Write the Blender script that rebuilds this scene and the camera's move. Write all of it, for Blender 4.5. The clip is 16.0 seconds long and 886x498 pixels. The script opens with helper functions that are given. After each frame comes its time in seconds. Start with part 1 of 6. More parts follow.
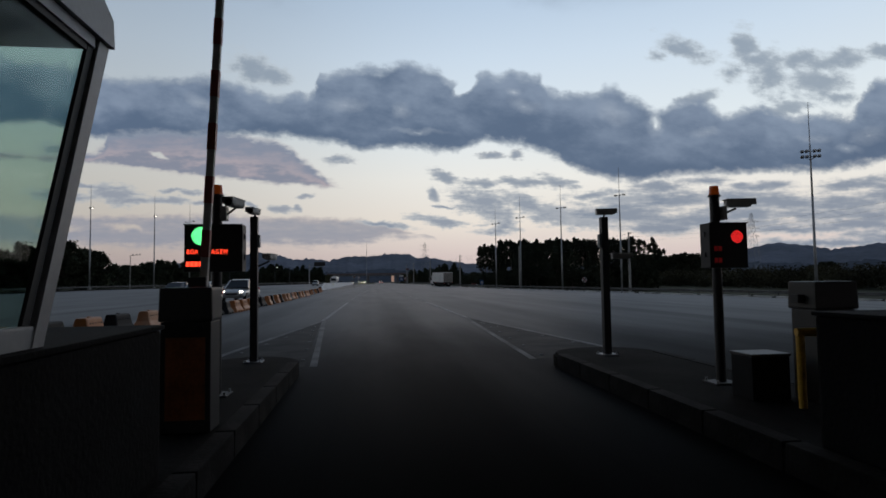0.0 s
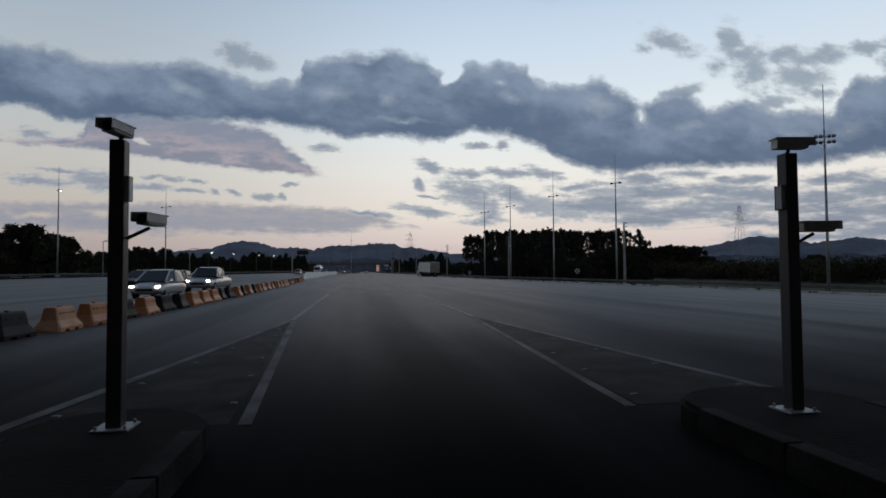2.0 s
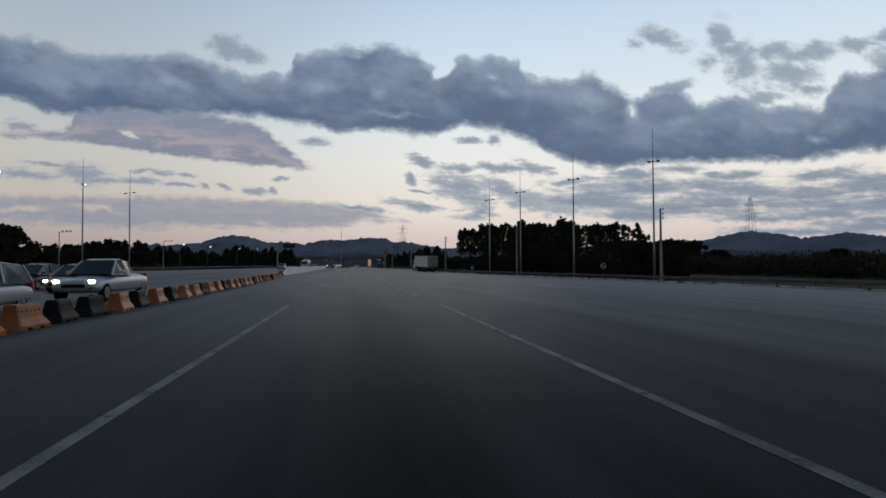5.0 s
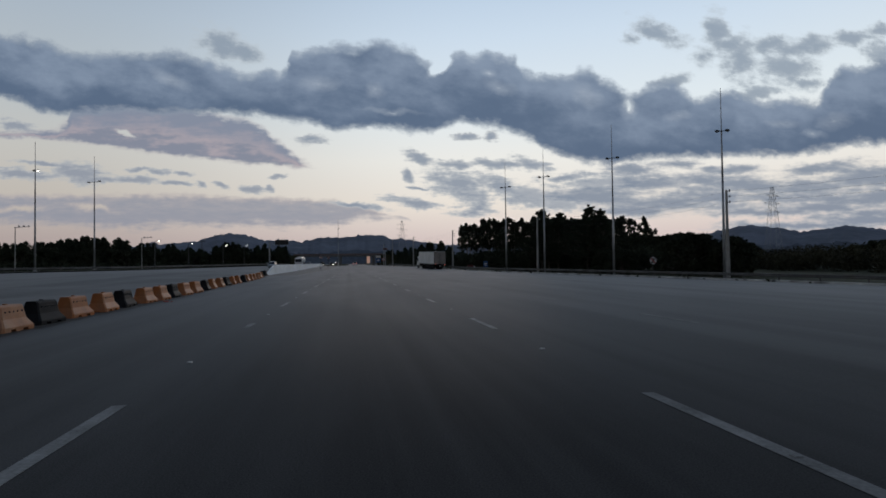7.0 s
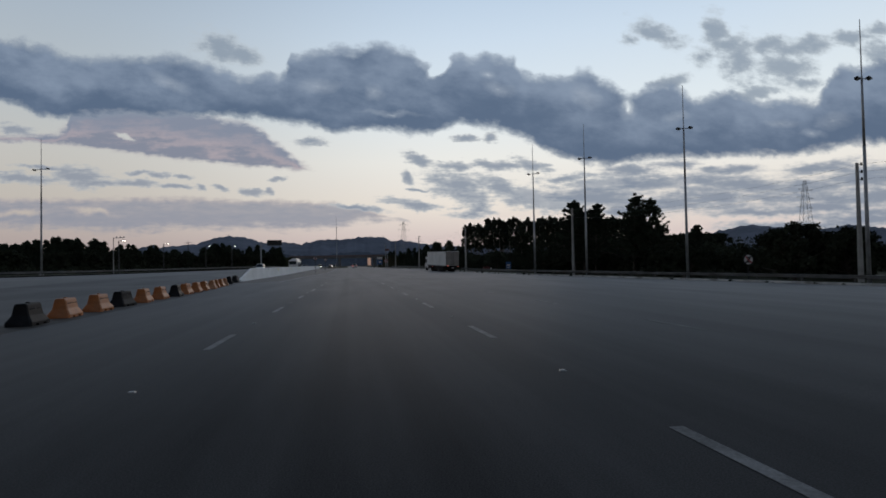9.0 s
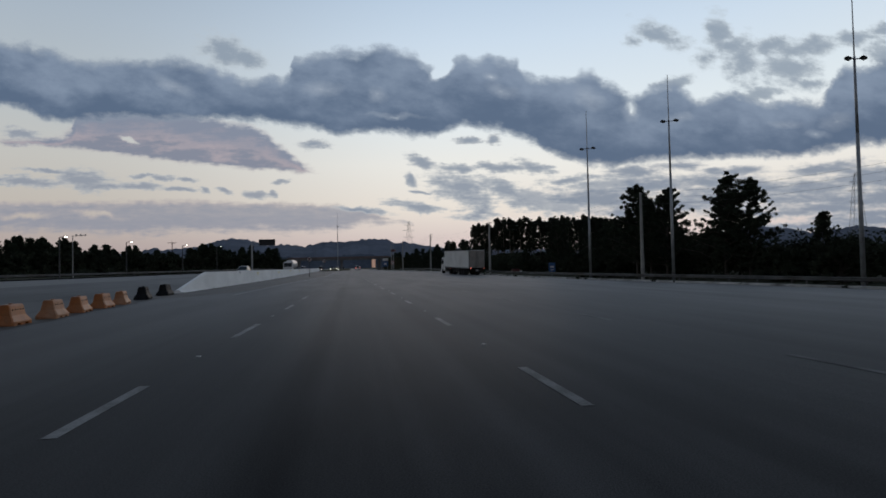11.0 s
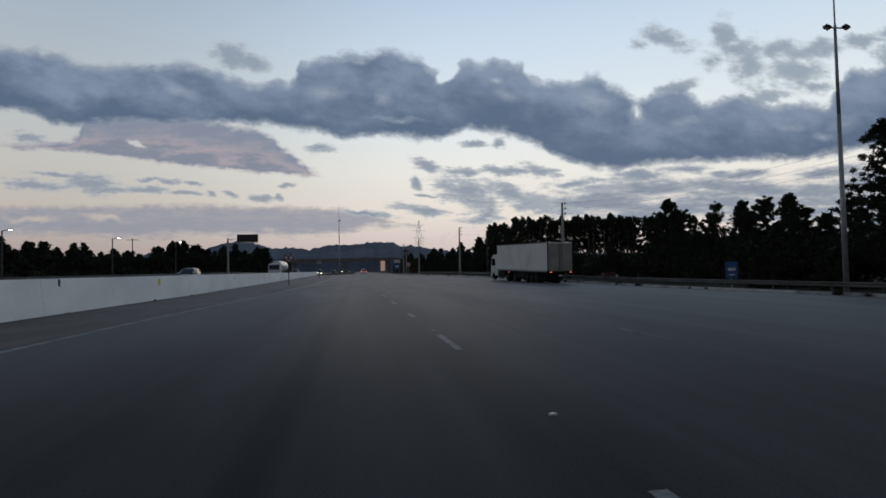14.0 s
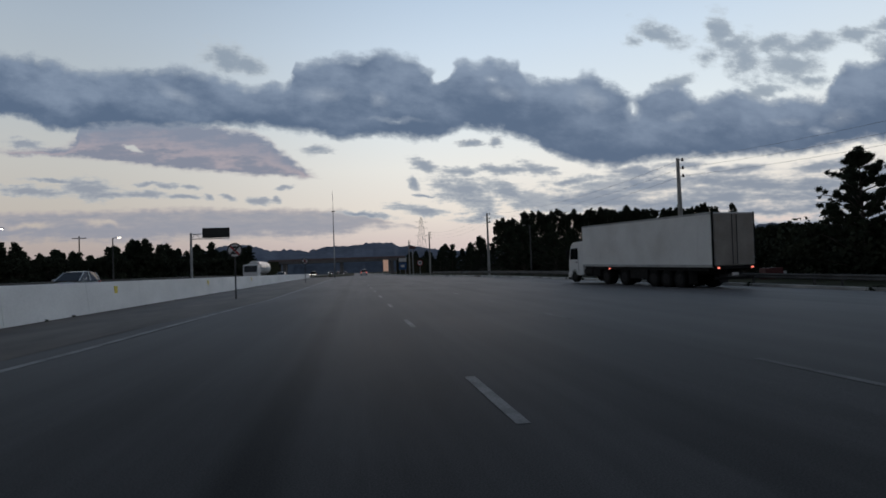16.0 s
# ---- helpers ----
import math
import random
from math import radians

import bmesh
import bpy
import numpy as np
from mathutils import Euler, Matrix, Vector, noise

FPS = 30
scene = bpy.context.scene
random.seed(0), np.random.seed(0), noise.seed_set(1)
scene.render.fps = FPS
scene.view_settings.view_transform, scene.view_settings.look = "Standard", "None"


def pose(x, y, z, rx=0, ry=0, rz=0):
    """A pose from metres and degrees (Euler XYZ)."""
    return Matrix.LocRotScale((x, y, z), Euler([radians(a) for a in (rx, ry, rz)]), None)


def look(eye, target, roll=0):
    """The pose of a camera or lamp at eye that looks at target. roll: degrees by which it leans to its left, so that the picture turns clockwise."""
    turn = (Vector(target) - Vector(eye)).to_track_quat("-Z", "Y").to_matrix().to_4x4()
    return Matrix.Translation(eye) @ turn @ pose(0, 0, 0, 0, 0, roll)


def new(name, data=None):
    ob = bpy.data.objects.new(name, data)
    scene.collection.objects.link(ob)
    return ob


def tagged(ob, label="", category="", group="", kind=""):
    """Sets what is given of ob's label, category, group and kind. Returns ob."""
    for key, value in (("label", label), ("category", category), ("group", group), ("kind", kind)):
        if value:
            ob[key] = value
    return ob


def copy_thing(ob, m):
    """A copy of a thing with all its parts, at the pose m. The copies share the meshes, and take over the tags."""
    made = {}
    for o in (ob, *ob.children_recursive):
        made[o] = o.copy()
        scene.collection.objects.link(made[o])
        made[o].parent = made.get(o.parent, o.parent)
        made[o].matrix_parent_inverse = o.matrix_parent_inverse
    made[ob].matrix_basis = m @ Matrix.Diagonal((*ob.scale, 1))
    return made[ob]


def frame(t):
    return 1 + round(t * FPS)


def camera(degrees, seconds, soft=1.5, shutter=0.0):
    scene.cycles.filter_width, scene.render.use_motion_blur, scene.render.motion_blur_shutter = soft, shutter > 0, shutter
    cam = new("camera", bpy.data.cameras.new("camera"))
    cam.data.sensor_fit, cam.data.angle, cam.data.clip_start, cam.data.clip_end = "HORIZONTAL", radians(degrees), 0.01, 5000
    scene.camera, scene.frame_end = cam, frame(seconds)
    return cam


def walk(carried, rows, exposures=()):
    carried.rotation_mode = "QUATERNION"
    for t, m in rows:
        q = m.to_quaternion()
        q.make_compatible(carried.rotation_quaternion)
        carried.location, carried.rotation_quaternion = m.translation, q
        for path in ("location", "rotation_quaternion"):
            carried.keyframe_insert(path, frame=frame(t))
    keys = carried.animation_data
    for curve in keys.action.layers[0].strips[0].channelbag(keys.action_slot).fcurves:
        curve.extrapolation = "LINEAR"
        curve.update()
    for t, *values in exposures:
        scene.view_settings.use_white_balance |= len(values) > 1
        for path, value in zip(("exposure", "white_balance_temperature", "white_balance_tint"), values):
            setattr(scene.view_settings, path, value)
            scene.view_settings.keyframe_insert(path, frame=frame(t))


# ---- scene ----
cam = camera(74.27, 16.0, soft=1.7)
# t, x, y, tilt, roll, yaw; the eye is 1.35 m over the asphalt
PATH = [
    (0.0, 0.000, 0.000, 93.15, 0.83, -6.90),
    (0.5, 0.033, 0.588, 93.17, 0.94, -7.62),
    (1.0, 0.032, 1.404, 92.94, 0.78, -7.92),
    (1.5, 0.030, 2.625, 92.51, 0.66, -7.85),
    (2.0, 0.032, 4.282, 92.16, 0.35, -8.38),
    (2.5, 0.080, 6.221, 91.90, 0.49, -9.48),
    (3.0, 0.151, 8.320, 91.99, 0.55, -10.07),
    (3.5, 0.231, 10.540, 90.93, 0.21, -9.85),
    (4.0, 0.321, 12.985, 91.85, 0.30, -9.32),
    (6.5, 0.470, 29.685, 91.24, 0.34, -9.13),
    (7.0, 0.540, 33.657, 91.31, 0.77, -9.41),
    (7.5, 0.621, 37.679, 91.06, 0.99, -9.65),
    (8.0, 0.709, 41.904, 91.37, 1.08, -9.55),
    (8.5, 0.799, 46.347, 91.31, 1.25, -9.47),
    (9.0, 0.888, 50.957, 91.47, 1.09, -9.40),
    (11.5, 1.413, 77.189, 91.70, 1.17, -8.97),
    (12.0, 1.467, 83.061, 91.88, 0.75, -8.74),
    (12.5, 1.510, 89.027, 92.26, 1.21, -8.73),
    (13.0, 1.548, 95.051, 91.59, 0.91, -8.65),
    (13.5, 1.587, 101.104, 91.47, 1.50, -8.53),
    (14.0, 1.624, 107.295, 92.03, 1.18, -8.55),
    (14.5, 1.660, 113.668, 91.86, 1.54, -8.52),
    (15.0, 1.697, 120.156, 91.84, 1.36, -8.62),
    (15.5, 1.733, 126.744, 92.05, 1.51, -8.65),
    (16.0, 1.766, 133.389, 92.00, 2.12, -8.65),
]
walk(cam, [(t, pose(x, y, 1.35, tilt, roll, yaw)) for t, x, y, tilt, roll, yaw in PATH])
# ---- sky and light ----
world = bpy.data.worlds.new("dusk_sky")
scene.world = world
world.use_nodes = True
wt = world.node_tree
wt.nodes.clear()


def wn(kind, **kw):
    n = wt.nodes.new(kind)
    for k, v in kw.items():
        if k == "op":
            n.operation = v
        elif k == "ins":
            for j, val in v.items():
                if isinstance(val, bpy.types.NodeSocket):
                    wt.links.new(val, n.inputs[j])
                else:
                    n.inputs[j].default_value = val
    return n


def wm(op, a, b=None, clamp=False):
    n = wt.nodes.new("ShaderNodeMath")
    n.operation, n.use_clamp = op, clamp
    for j, val in enumerate((a, b)):
        if isinstance(val, bpy.types.NodeSocket):
            wt.links.new(val, n.inputs[j])
        elif val is not None:
            n.inputs[j].default_value = val
    return n.outputs[0]


def wmix(fac, a, b):
    n = wt.nodes.new("ShaderNodeMix")
    n.data_type = "RGBA"
    for j, val in ((0, fac), (6, a), (7, b)):
        if isinstance(val, bpy.types.NodeSocket):
            wt.links.new(val, n.inputs[j])
        else:
            n.inputs[j].default_value = val if j == 0 else (*val, 1)
    return n.outputs[2]


def wdot(v, c):
    return wn("ShaderNodeVectorMath", op="DOT_PRODUCT", ins={0: v, 1: c}).outputs["Value"]


def wstep(x, lo, hi):
    n = wt.nodes.new("ShaderNodeMapRange")
    n.interpolation_type = "SMOOTHSTEP"
    wt.links.new(x, n.inputs[0])
    n.inputs[1].default_value, n.inputs[2].default_value = lo, hi
    return n.outputs[0]


def wnoise(vec, scale, detail, rough=0.55):
    n = wn("ShaderNodeTexNoise", ins={0: vec})
    n.inputs["Scale"].default_value, n.inputs["Detail"].default_value, n.inputs["Roughness"].default_value = scale, detail, rough
    return n


# the long bank, the mauve bank and the low bank: upper and lower edges, then loose clouds as place, half sizes and tilt, all as tangents on the dome ahead
BANK_TOP_L = [
    (-0.8984, 0.4116), (-0.7528, 0.4001), (-0.714, 0.3965), (-0.6751, 0.383), (-0.6364, 0.3696), (-0.5927, 0.3649), (-0.5587, 0.3682),
    (-0.5102, 0.3634), (-0.4616, 0.3665), (-0.4228, 0.3579), (-0.3937, 0.3466), (-0.3647, 0.3333), (-0.3453, 0.3261), (-0.3211, 0.3257),
    (-0.3016, 0.3322), (-0.2774, 0.3239), (-0.2645, 0.3394), (-0.2575, 0.3608), (-0.2282, 0.3642), (-0.1989, 0.3716), (-0.1697, 0.375),
    (-0.1503, 0.3726), (-0.1307, 0.3782), (-0.0966, 0.3795), (-0.0724, 0.3693), (-0.0481, 0.3649), (-0.029, 0.3469), (-0.0098, 0.3318),
]
BANK_TOP_R = [
    (-0.0098, 0.3318), (0.0147, 0.3412), (0.0247, 0.3538), (0.0393, 0.3555), (0.0587, 0.3473), (0.0685, 0.3501), (0.0813, 0.3567),
    (0.1026, 0.3504), (0.1269, 0.348), (0.141, 0.3262), (0.1651, 0.3159), (0.1895, 0.3174), (0.2186, 0.313), (0.2384, 0.3254),
    (0.258, 0.327), (0.2771, 0.3119), (0.2964, 0.3037), (0.3107, 0.2917), (0.325, 0.2817), (0.3398, 0.2863), (0.3546, 0.2958),
    (0.3792, 0.3042), (0.3987, 0.3019), (0.4178, 0.2898), (0.4368, 0.2738), (0.4613, 0.2772), (0.5006, 0.2883), (0.5197, 0.2742),
    (0.5585, 0.2676), (0.6074, 0.2707), (0.6461, 0.2621), (0.6605, 0.2854), (0.6732, 0.3126), (0.6893, 0.3271), (0.7164, 0.3187),
    (0.7363, 0.3282), (0.766, 0.3375), (0.9525, 0.3538),
]
BANK_FOOT = [
    (-0.8981, 0.299), (-0.7529, 0.2954), (-0.7238, 0.287), (-0.6948, 0.2728), (-0.6561, 0.2643), (-0.6077, 0.2654), (-0.5592, 0.2684),
    (-0.4139, 0.2658), (-0.3654, 0.2629), (-0.317, 0.2572), (-0.2685, 0.2504), (-0.2104, 0.2425), (-0.1815, 0.2322), (-0.1232, 0.2351),
    (-0.0554, 0.228), (-0.0117, 0.2262), (0.0127, 0.2375), (0.0323, 0.244), (0.1001, 0.232), (0.129, 0.2217), (0.1579, 0.2114),
    (0.177, 0.1945), (0.201, 0.1843), (0.2541, 0.1706), (0.2928, 0.167), (0.3611, 0.1755), (0.4583, 0.1766), (0.5362, 0.1781),
    (0.6238, 0.1784), (0.6532, 0.1857), (0.7022, 0.1946), (0.8968, 0.1851),
]
MAUVE_TOP = [
    (-0.8979, 0.2395), (-0.7529, 0.2349), (-0.6949, 0.2319), (-0.661, 0.2371), (-0.6416, 0.2485), (-0.6318, 0.2746), (-0.5107, 0.2773),
    (-0.4332, 0.2661), (-0.3848, 0.2594), (-0.3365, 0.2478), (-0.3075, 0.2326), (-0.2903, 0.2186), (-0.2692, 0.2007), (-0.2404, 0.1768),
    (-0.225, 0.1658), (-0.1732, 0.1347),
]
MAUVE_FOOT = [
    (-0.8979, 0.2356), (-0.7529, 0.2271), (-0.6949, 0.2251), (-0.6466, 0.2193), (-0.6079, 0.2128), (-0.5596, 0.2051), (-0.5112, 0.1983),
    (-0.4629, 0.1916), (-0.4146, 0.1849), (-0.3662, 0.1791), (-0.3179, 0.1734), (-0.2695, 0.1705), (-0.225, 0.1678), (-0.1727, 0.1668),
]
LOW_TOP = [
    (-0.8976, 0.1336), (-0.753, 0.1271), (-0.6565, 0.1243), (-0.56, 0.1225), (-0.4634, 0.1217), (-0.3669, 0.117), (-0.2896, 0.1126),
    (-0.2315, 0.1135), (-0.1736, 0.1056), (-0.1254, 0.095), (-0.0773, 0.0806), (-0.0198, 0.0495),
]
LOW_FOOT = [
    (-0.8975, 0.0823), (-0.753, 0.0777), (-0.6567, 0.074), (-0.5603, 0.0664), (-0.4638, 0.0694), (-0.3673, 0.0695), (-0.2708, 0.0639),
    (-0.2128, 0.0666), (-0.1548, 0.0743), (-0.0773, 0.0806), (-0.0194, 0.0717),
]
HIGH = [
    (0.377, 0.392, 0.033, 0.015, -25.5), (0.328, 0.382, 0.014, 0.009, -0.5), (0.476, 0.385, 0.016, 0.028, 7.5),
    (0.517, 0.339, 0.025, 0.033, 11.5), (0.454, 0.348, 0.016, 0.013, -0.5), (0.572, 0.37, 0.029, 0.01, -0.5),
    (0.63, 0.365, 0.049, 0.014, 4.5), (0.709, 0.375, 0.034, 0.011, -0.5), (0.763, 0.387, 0.024, 0.01, -0.5),
    (0.759, 0.347, 0.023, 0.022, -0.5), (0.597, 0.326, 0.039, 0.022, -12.5), (0.633, 0.298, 0.021, 0.009, -0.5),
    (0.539, 0.283, 0.031, 0.008, 5.5), (0.396, 0.31, 0.023, 0.008, 7.5), (-0.379, 0.385, 0.035, 0.02, -18.5),
    (-0.337, 0.368, 0.023, 0.014, -30.5), (0.503, 0.367, 0.02, 0.01, -0.5),
]
MIDDLE = [
    (0.025, 0.133, 0.05, 0.021, -22.5), (-0.037, 0.178, 0.023, 0.009, -25.5), (0.021, 0.168, 0.027, 0.007, -0.5),
    (0.099, 0.167, 0.041, 0.007, -2.5), (0.159, 0.165, 0.031, 0.008, -14.5), (0.103, 0.128, 0.037, 0.013, -16.5),
    (0.156, 0.108, 0.048, 0.015, -10.5), (0.199, 0.099, 0.035, 0.012, -0.5), (0.215, 0.143, 0.041, 0.007, 2.5),
    (0.277, 0.134, 0.068, 0.01, 3.5), (0.063, 0.095, 0.015, 0.009, -0.5), (-0.057, 0.148, 0.007, 0.012, 17.5),
    (-0.043, 0.127, 0.017, 0.002, -4.5), (-0.048, 0.103, 0.044, 0.007, -9.5), (0.05, 0.084, 0.031, 0.006, -0.5),
    (0.085, 0.215, 0.011, 0.007, -20.5), (0.041, 0.215, 0.021, 0.005, -0.5), (-0.225, 0.215, 0.023, 0.007, -6.5),
    (-0.145, 0.099, 0.044, 0.004, -5.5),
]
RIGHTWARD = [
    (0.262, 0.111, 0.078, 0.014, -0.5), (0.36, 0.129, 0.058, 0.012, -0.5), (0.383, 0.099, 0.087, 0.016, -0.5),
    (0.468, 0.103, 0.07, 0.017, -0.5), (0.438, 0.135, 0.049, 0.008, -0.5), (0.536, 0.125, 0.058, 0.013, -0.5),
    (0.622, 0.119, 0.087, 0.016, -0.5), (0.72, 0.134, 0.073, 0.018, 1.5), (0.642, 0.15, 0.049, 0.008, 5.5),
    (0.738, 0.102, 0.068, 0.012, -0.5), (0.659, 0.084, 0.087, 0.009, -0.5), (0.727, 0.073, 0.058, 0.008, -0.5),
    (0.4, 0.162, 0.039, 0.006, -0.5), (0.65, 0.098, 0.126, 0.013, -0.5), (0.717, 0.064, 0.092, 0.01, -0.5),
    (0.552, 0.079, 0.087, 0.007, -0.5), (0.6, 0.054, 0.116, 0.006, -0.5), (0.496, 0.151, 0.041, 0.007, -0.5),
    (0.331, 0.155, 0.039, 0.006, -0.5), (0.32, 0.085, 0.058, 0.007, -0.5),
]
SMALL = [
    (-0.724, 0.161, 0.053, 0.008, -4.5), (-0.625, 0.162, 0.041, 0.016, -6.5), (-0.681, 0.178, 0.041, 0.004, -6.5),
    (-0.587, 0.15, 0.029, 0.005, -0.5), (-0.521, 0.166, 0.017, 0.004, -0.5), (-0.486, 0.162, 0.019, 0.004, -3.5),
    (-0.444, 0.158, 0.017, 0.004, -5.5), (-0.526, 0.149, 0.035, 0.006, -2.5), (-0.454, 0.142, 0.031, 0.004, -5.5),
    (-0.413, 0.139, 0.01, 0.004, -20.5), (-0.378, 0.136, 0.012, 0.005, -20.5), (-0.328, 0.13, 0.021, 0.006, -10.5),
    (-0.297, 0.129, 0.008, 0.006, -0.5), (-0.281, 0.152, 0.013, 0.004, 3.5), (-0.729, 0.244, 0.033, 0.009, -12.5),
    (-0.695, 0.229, 0.044, 0.005, 2.5),
]
GAPS = [
    (-0.21, 0.311, 0.029, 0.01, -0.5), (-0.111, 0.295, 0.014, 0.012, -40.5), (0.102, 0.302, 0.025, 0.009, -20.5),
    (0.255, 0.285, 0.025, 0.014, -35.5), (0.326, 0.256, 0.014, 0.014, -0.5), (0.404, 0.246, 0.016, 0.008, -0.5),
    (0.676, 0.234, 0.025, 0.012, 9.5), (0.587, 0.233, 0.025, 0.006, -0.5), (0.64, 0.212, 0.019, 0.006, -0.5),
    (-0.084, 0.257, 0.039, 0.005, -5.5), (-0.005, 0.335, 0.021, 0.009, 29.5), (-0.462, 0.32, 0.029, 0.009, -30.5),
    (0.083, 0.327, 0.012, 0.007, -20.5), (-0.545, 0.231, 0.025, 0.006, -18.5), (-0.729, 0.104, 0.044, 0.006, -0.5),
    (-0.594, 0.101, 0.039, 0.005, -6.5),
]
AHEAD = radians(9.41)
way = wn("ShaderNodeTexCoord").outputs["Generated"]
wz = wn("ShaderNodeSeparateXYZ", ins={0: way}).outputs[2]
fwd = wdot(way, (math.sin(AHEAD), math.cos(AHEAD), 0))
side = wdot(way, (math.cos(AHEAD), -math.sin(AHEAD), 0))
fsafe = wm("MAXIMUM", fwd, 0.15)
flat = wn("ShaderNodeCombineXYZ", ins={0: wm("DIVIDE", side, fsafe), 1: wm("DIVIDE", wz, fsafe), 2: 1.0}).outputs[0]


def vec(op_, a, b):
    return wn("ShaderNodeVectorMath", op=op_, ins={0: a, 1: b}).outputs[0]


def centred(v, scale, detail, rough=0.55):
    """Noise about zero."""
    return wm("SUBTRACT", wnoise(v, scale, detail, rough).outputs["Fac"], 0.5)


# two scales of swirl bend every outline
m1 = vec("MULTIPLY", vec("SUBTRACT", wnoise(flat, 13, 2).outputs["Color"], (0.5, 0.5, 0.5)), (0.030, 0.022, 0))
m2 = vec("MULTIPLY", vec("SUBTRACT", wnoise(flat, 42, 3).outputs["Color"], (0.5, 0.5, 0.5)), (0.020, 0.015, 0))
calm = vec("ADD", flat, m2)
warped = vec("ADD", calm, m1)
calm_xy = wn("ShaderNodeSeparateXYZ", ins={0: calm})


def outline(rows, x):
    """The height of an edge at x, through ramps of up to 31 stops each."""
    if len(rows) > 31:
        h = len(rows) // 2
        return wm("ADD", wm("MULTIPLY", wm("LESS_THAN", x, rows[h][0]), outline(rows[:h + 1], x)), wm("MULTIPLY", wm("GREATER_THAN", x, rows[h][0]), outline(rows[h:], x)))
    a, b = rows[0][0], rows[-1][0]
    r = wn("ShaderNodeValToRGB", ins={0: wm("DIVIDE", wm("SUBTRACT", x, a), b - a)})
    e = r.color_ramp.elements
    e[0].position, e[0].color = 0.0, (*[rows[0][1]] * 3, 1)
    e[1].position, e[1].color = 1.0, (*[rows[-1][1]] * 3, 1)
    for p, q in rows[1:-1]:
        e.new((p - a) / (b - a)).color = (q, q, q, 1)
    return wn("ShaderNodeSeparateColor", ins={0: r.outputs[0]}).outputs[0]


def bank(top, foot, soft_top, soft_foot):
    """How deep inside a bank, and how high between its edges."""
    x, y = calm_xy.outputs[0], calm_xy.outputs[1]
    hi, lo = outline(top, x), outline(foot, x)
    deep = wm("MINIMUM", wm("DIVIDE", wm("SUBTRACT", hi, y), soft_top), wm("DIVIDE", wm("SUBTRACT", y, lo), soft_foot))
    lift = wm("DIVIDE", wm("SUBTRACT", y, lo), wm("MAXIMUM", wm("SUBTRACT", hi, lo), 0.01), True)
    return deep, lift


def clouds(rows, v, grow=1.0, tall=1.0, blend=0.18):
    best = None
    for p, q, rx, ry, tilt in rows:
        c, s = math.cos(radians(tilt)), math.sin(radians(tilt))
        rx, ry = rx * grow, ry * tall
        u = wdot(v, (c / rx, s / rx, (-p * c - q * s) / rx))
        w = wdot(v, (-s / ry, c / ry, (p * s - q * c) / ry))
        ln = wn("ShaderNodeVectorMath", op="LENGTH", ins={0: wn("ShaderNodeCombineXYZ", ins={0: u, 1: w}).outputs[0]}).outputs["Value"]
        f = wm("SUBTRACT", 1.0, ln)
        if best is None:
            best = f
        else:
            n = wt.nodes.new("ShaderNodeMath")
            n.operation = "SMOOTH_MAX"
            wt.links.new(best, n.inputs[0])
            wt.links.new(f, n.inputs[1])
            n.inputs[2].default_value = blend
            best = n.outputs[0]
    return best


# grain of the clouds: billows, and streaks drawn out along the wind
slant = wn("ShaderNodeCombineXYZ", ins={0: wdot(flat, (0.985, -0.17, 0)), 1: wdot(flat, (0.30, 1.75, 0)), 2: 1.0}).outputs[0]
drawn = wn("ShaderNodeCombineXYZ", ins={0: wdot(flat, (1, 0, 0)), 1: wdot(flat, (0, 4.0, 0)), 2: 4.0}).outputs[0]
lump = centred(slant, 9, 5, 0.52)
fluff = centred(slant, 27, 8, 0.66)
torn = centred(drawn, 15, 6, 0.62)
streak = centred(drawn, 38, 5, 0.6)
gaps = wm("MAXIMUM", clouds(GAPS, warped, 1.5, 1.5), 0.0)
thin = wm("MULTIPLY", gaps, wm("ADD", 1.0, wm("MULTIPLY", fluff, 2.0)))

d_bank, up_bank = bank(BANK_TOP_L + BANK_TOP_R[1:], BANK_FOOT, 0.030, 0.022)
d_bank = wm("SUBTRACT", wm("ADD", wm("MINIMUM", wm("ADD", d_bank, 0.3), 1.6), wm("ADD", wm("MULTIPLY", fluff, 1.15), wm("MULTIPLY", lump, 0.8))), wm("MULTIPLY", thin, 1.1))
d_mauv, up_mauv = bank(MAUVE_TOP, MAUVE_FOOT, 0.016, 0.010)
d_mauv = wm("SUBTRACT", wm("ADD", wm("MINIMUM", wm("ADD", d_mauv, 0.35), 1.5), wm("ADD", wm("MULTIPLY", torn, 1.6), wm("MULTIPLY", streak, 1.0))), wm("MULTIPLY", thin, 2.2))
d_low, up_low = bank(LOW_TOP, LOW_FOOT, 0.008, 0.014)
d_low = wm("SUBTRACT", wm("ADD", wm("MINIMUM", wm("ADD", d_low, 0.3), 1.4), wm("ADD", wm("MULTIPLY", torn, 2.0), wm("MULTIPLY", streak, 1.6))), wm("MULTIPLY", thin, 1.6))
ragged = wm("ADD", wm("MULTIPLY", fluff, 2.2), wm("MULTIPLY", lump, 0.8))
d_high = wm("ADD", clouds(HIGH, warped, 1.7, 1.6), wm("MULTIPLY", ragged, 0.9))
d_mid = wm("ADD", clouds(MIDDLE, calm, 1.55, 1.5), wm("ADD", wm("MULTIPLY", ragged, 0.7), wm("MULTIPLY", streak, 1.4)))
d_rite = wm("ADD", clouds(RIGHTWARD, calm, 1.6, 1.7, 0.3), wm("ADD", wm("MULTIPLY", torn, 1.5), wm("ADD", wm("MULTIPLY", streak, 0.9), wm("MULTIPLY", lump, 1.0))))
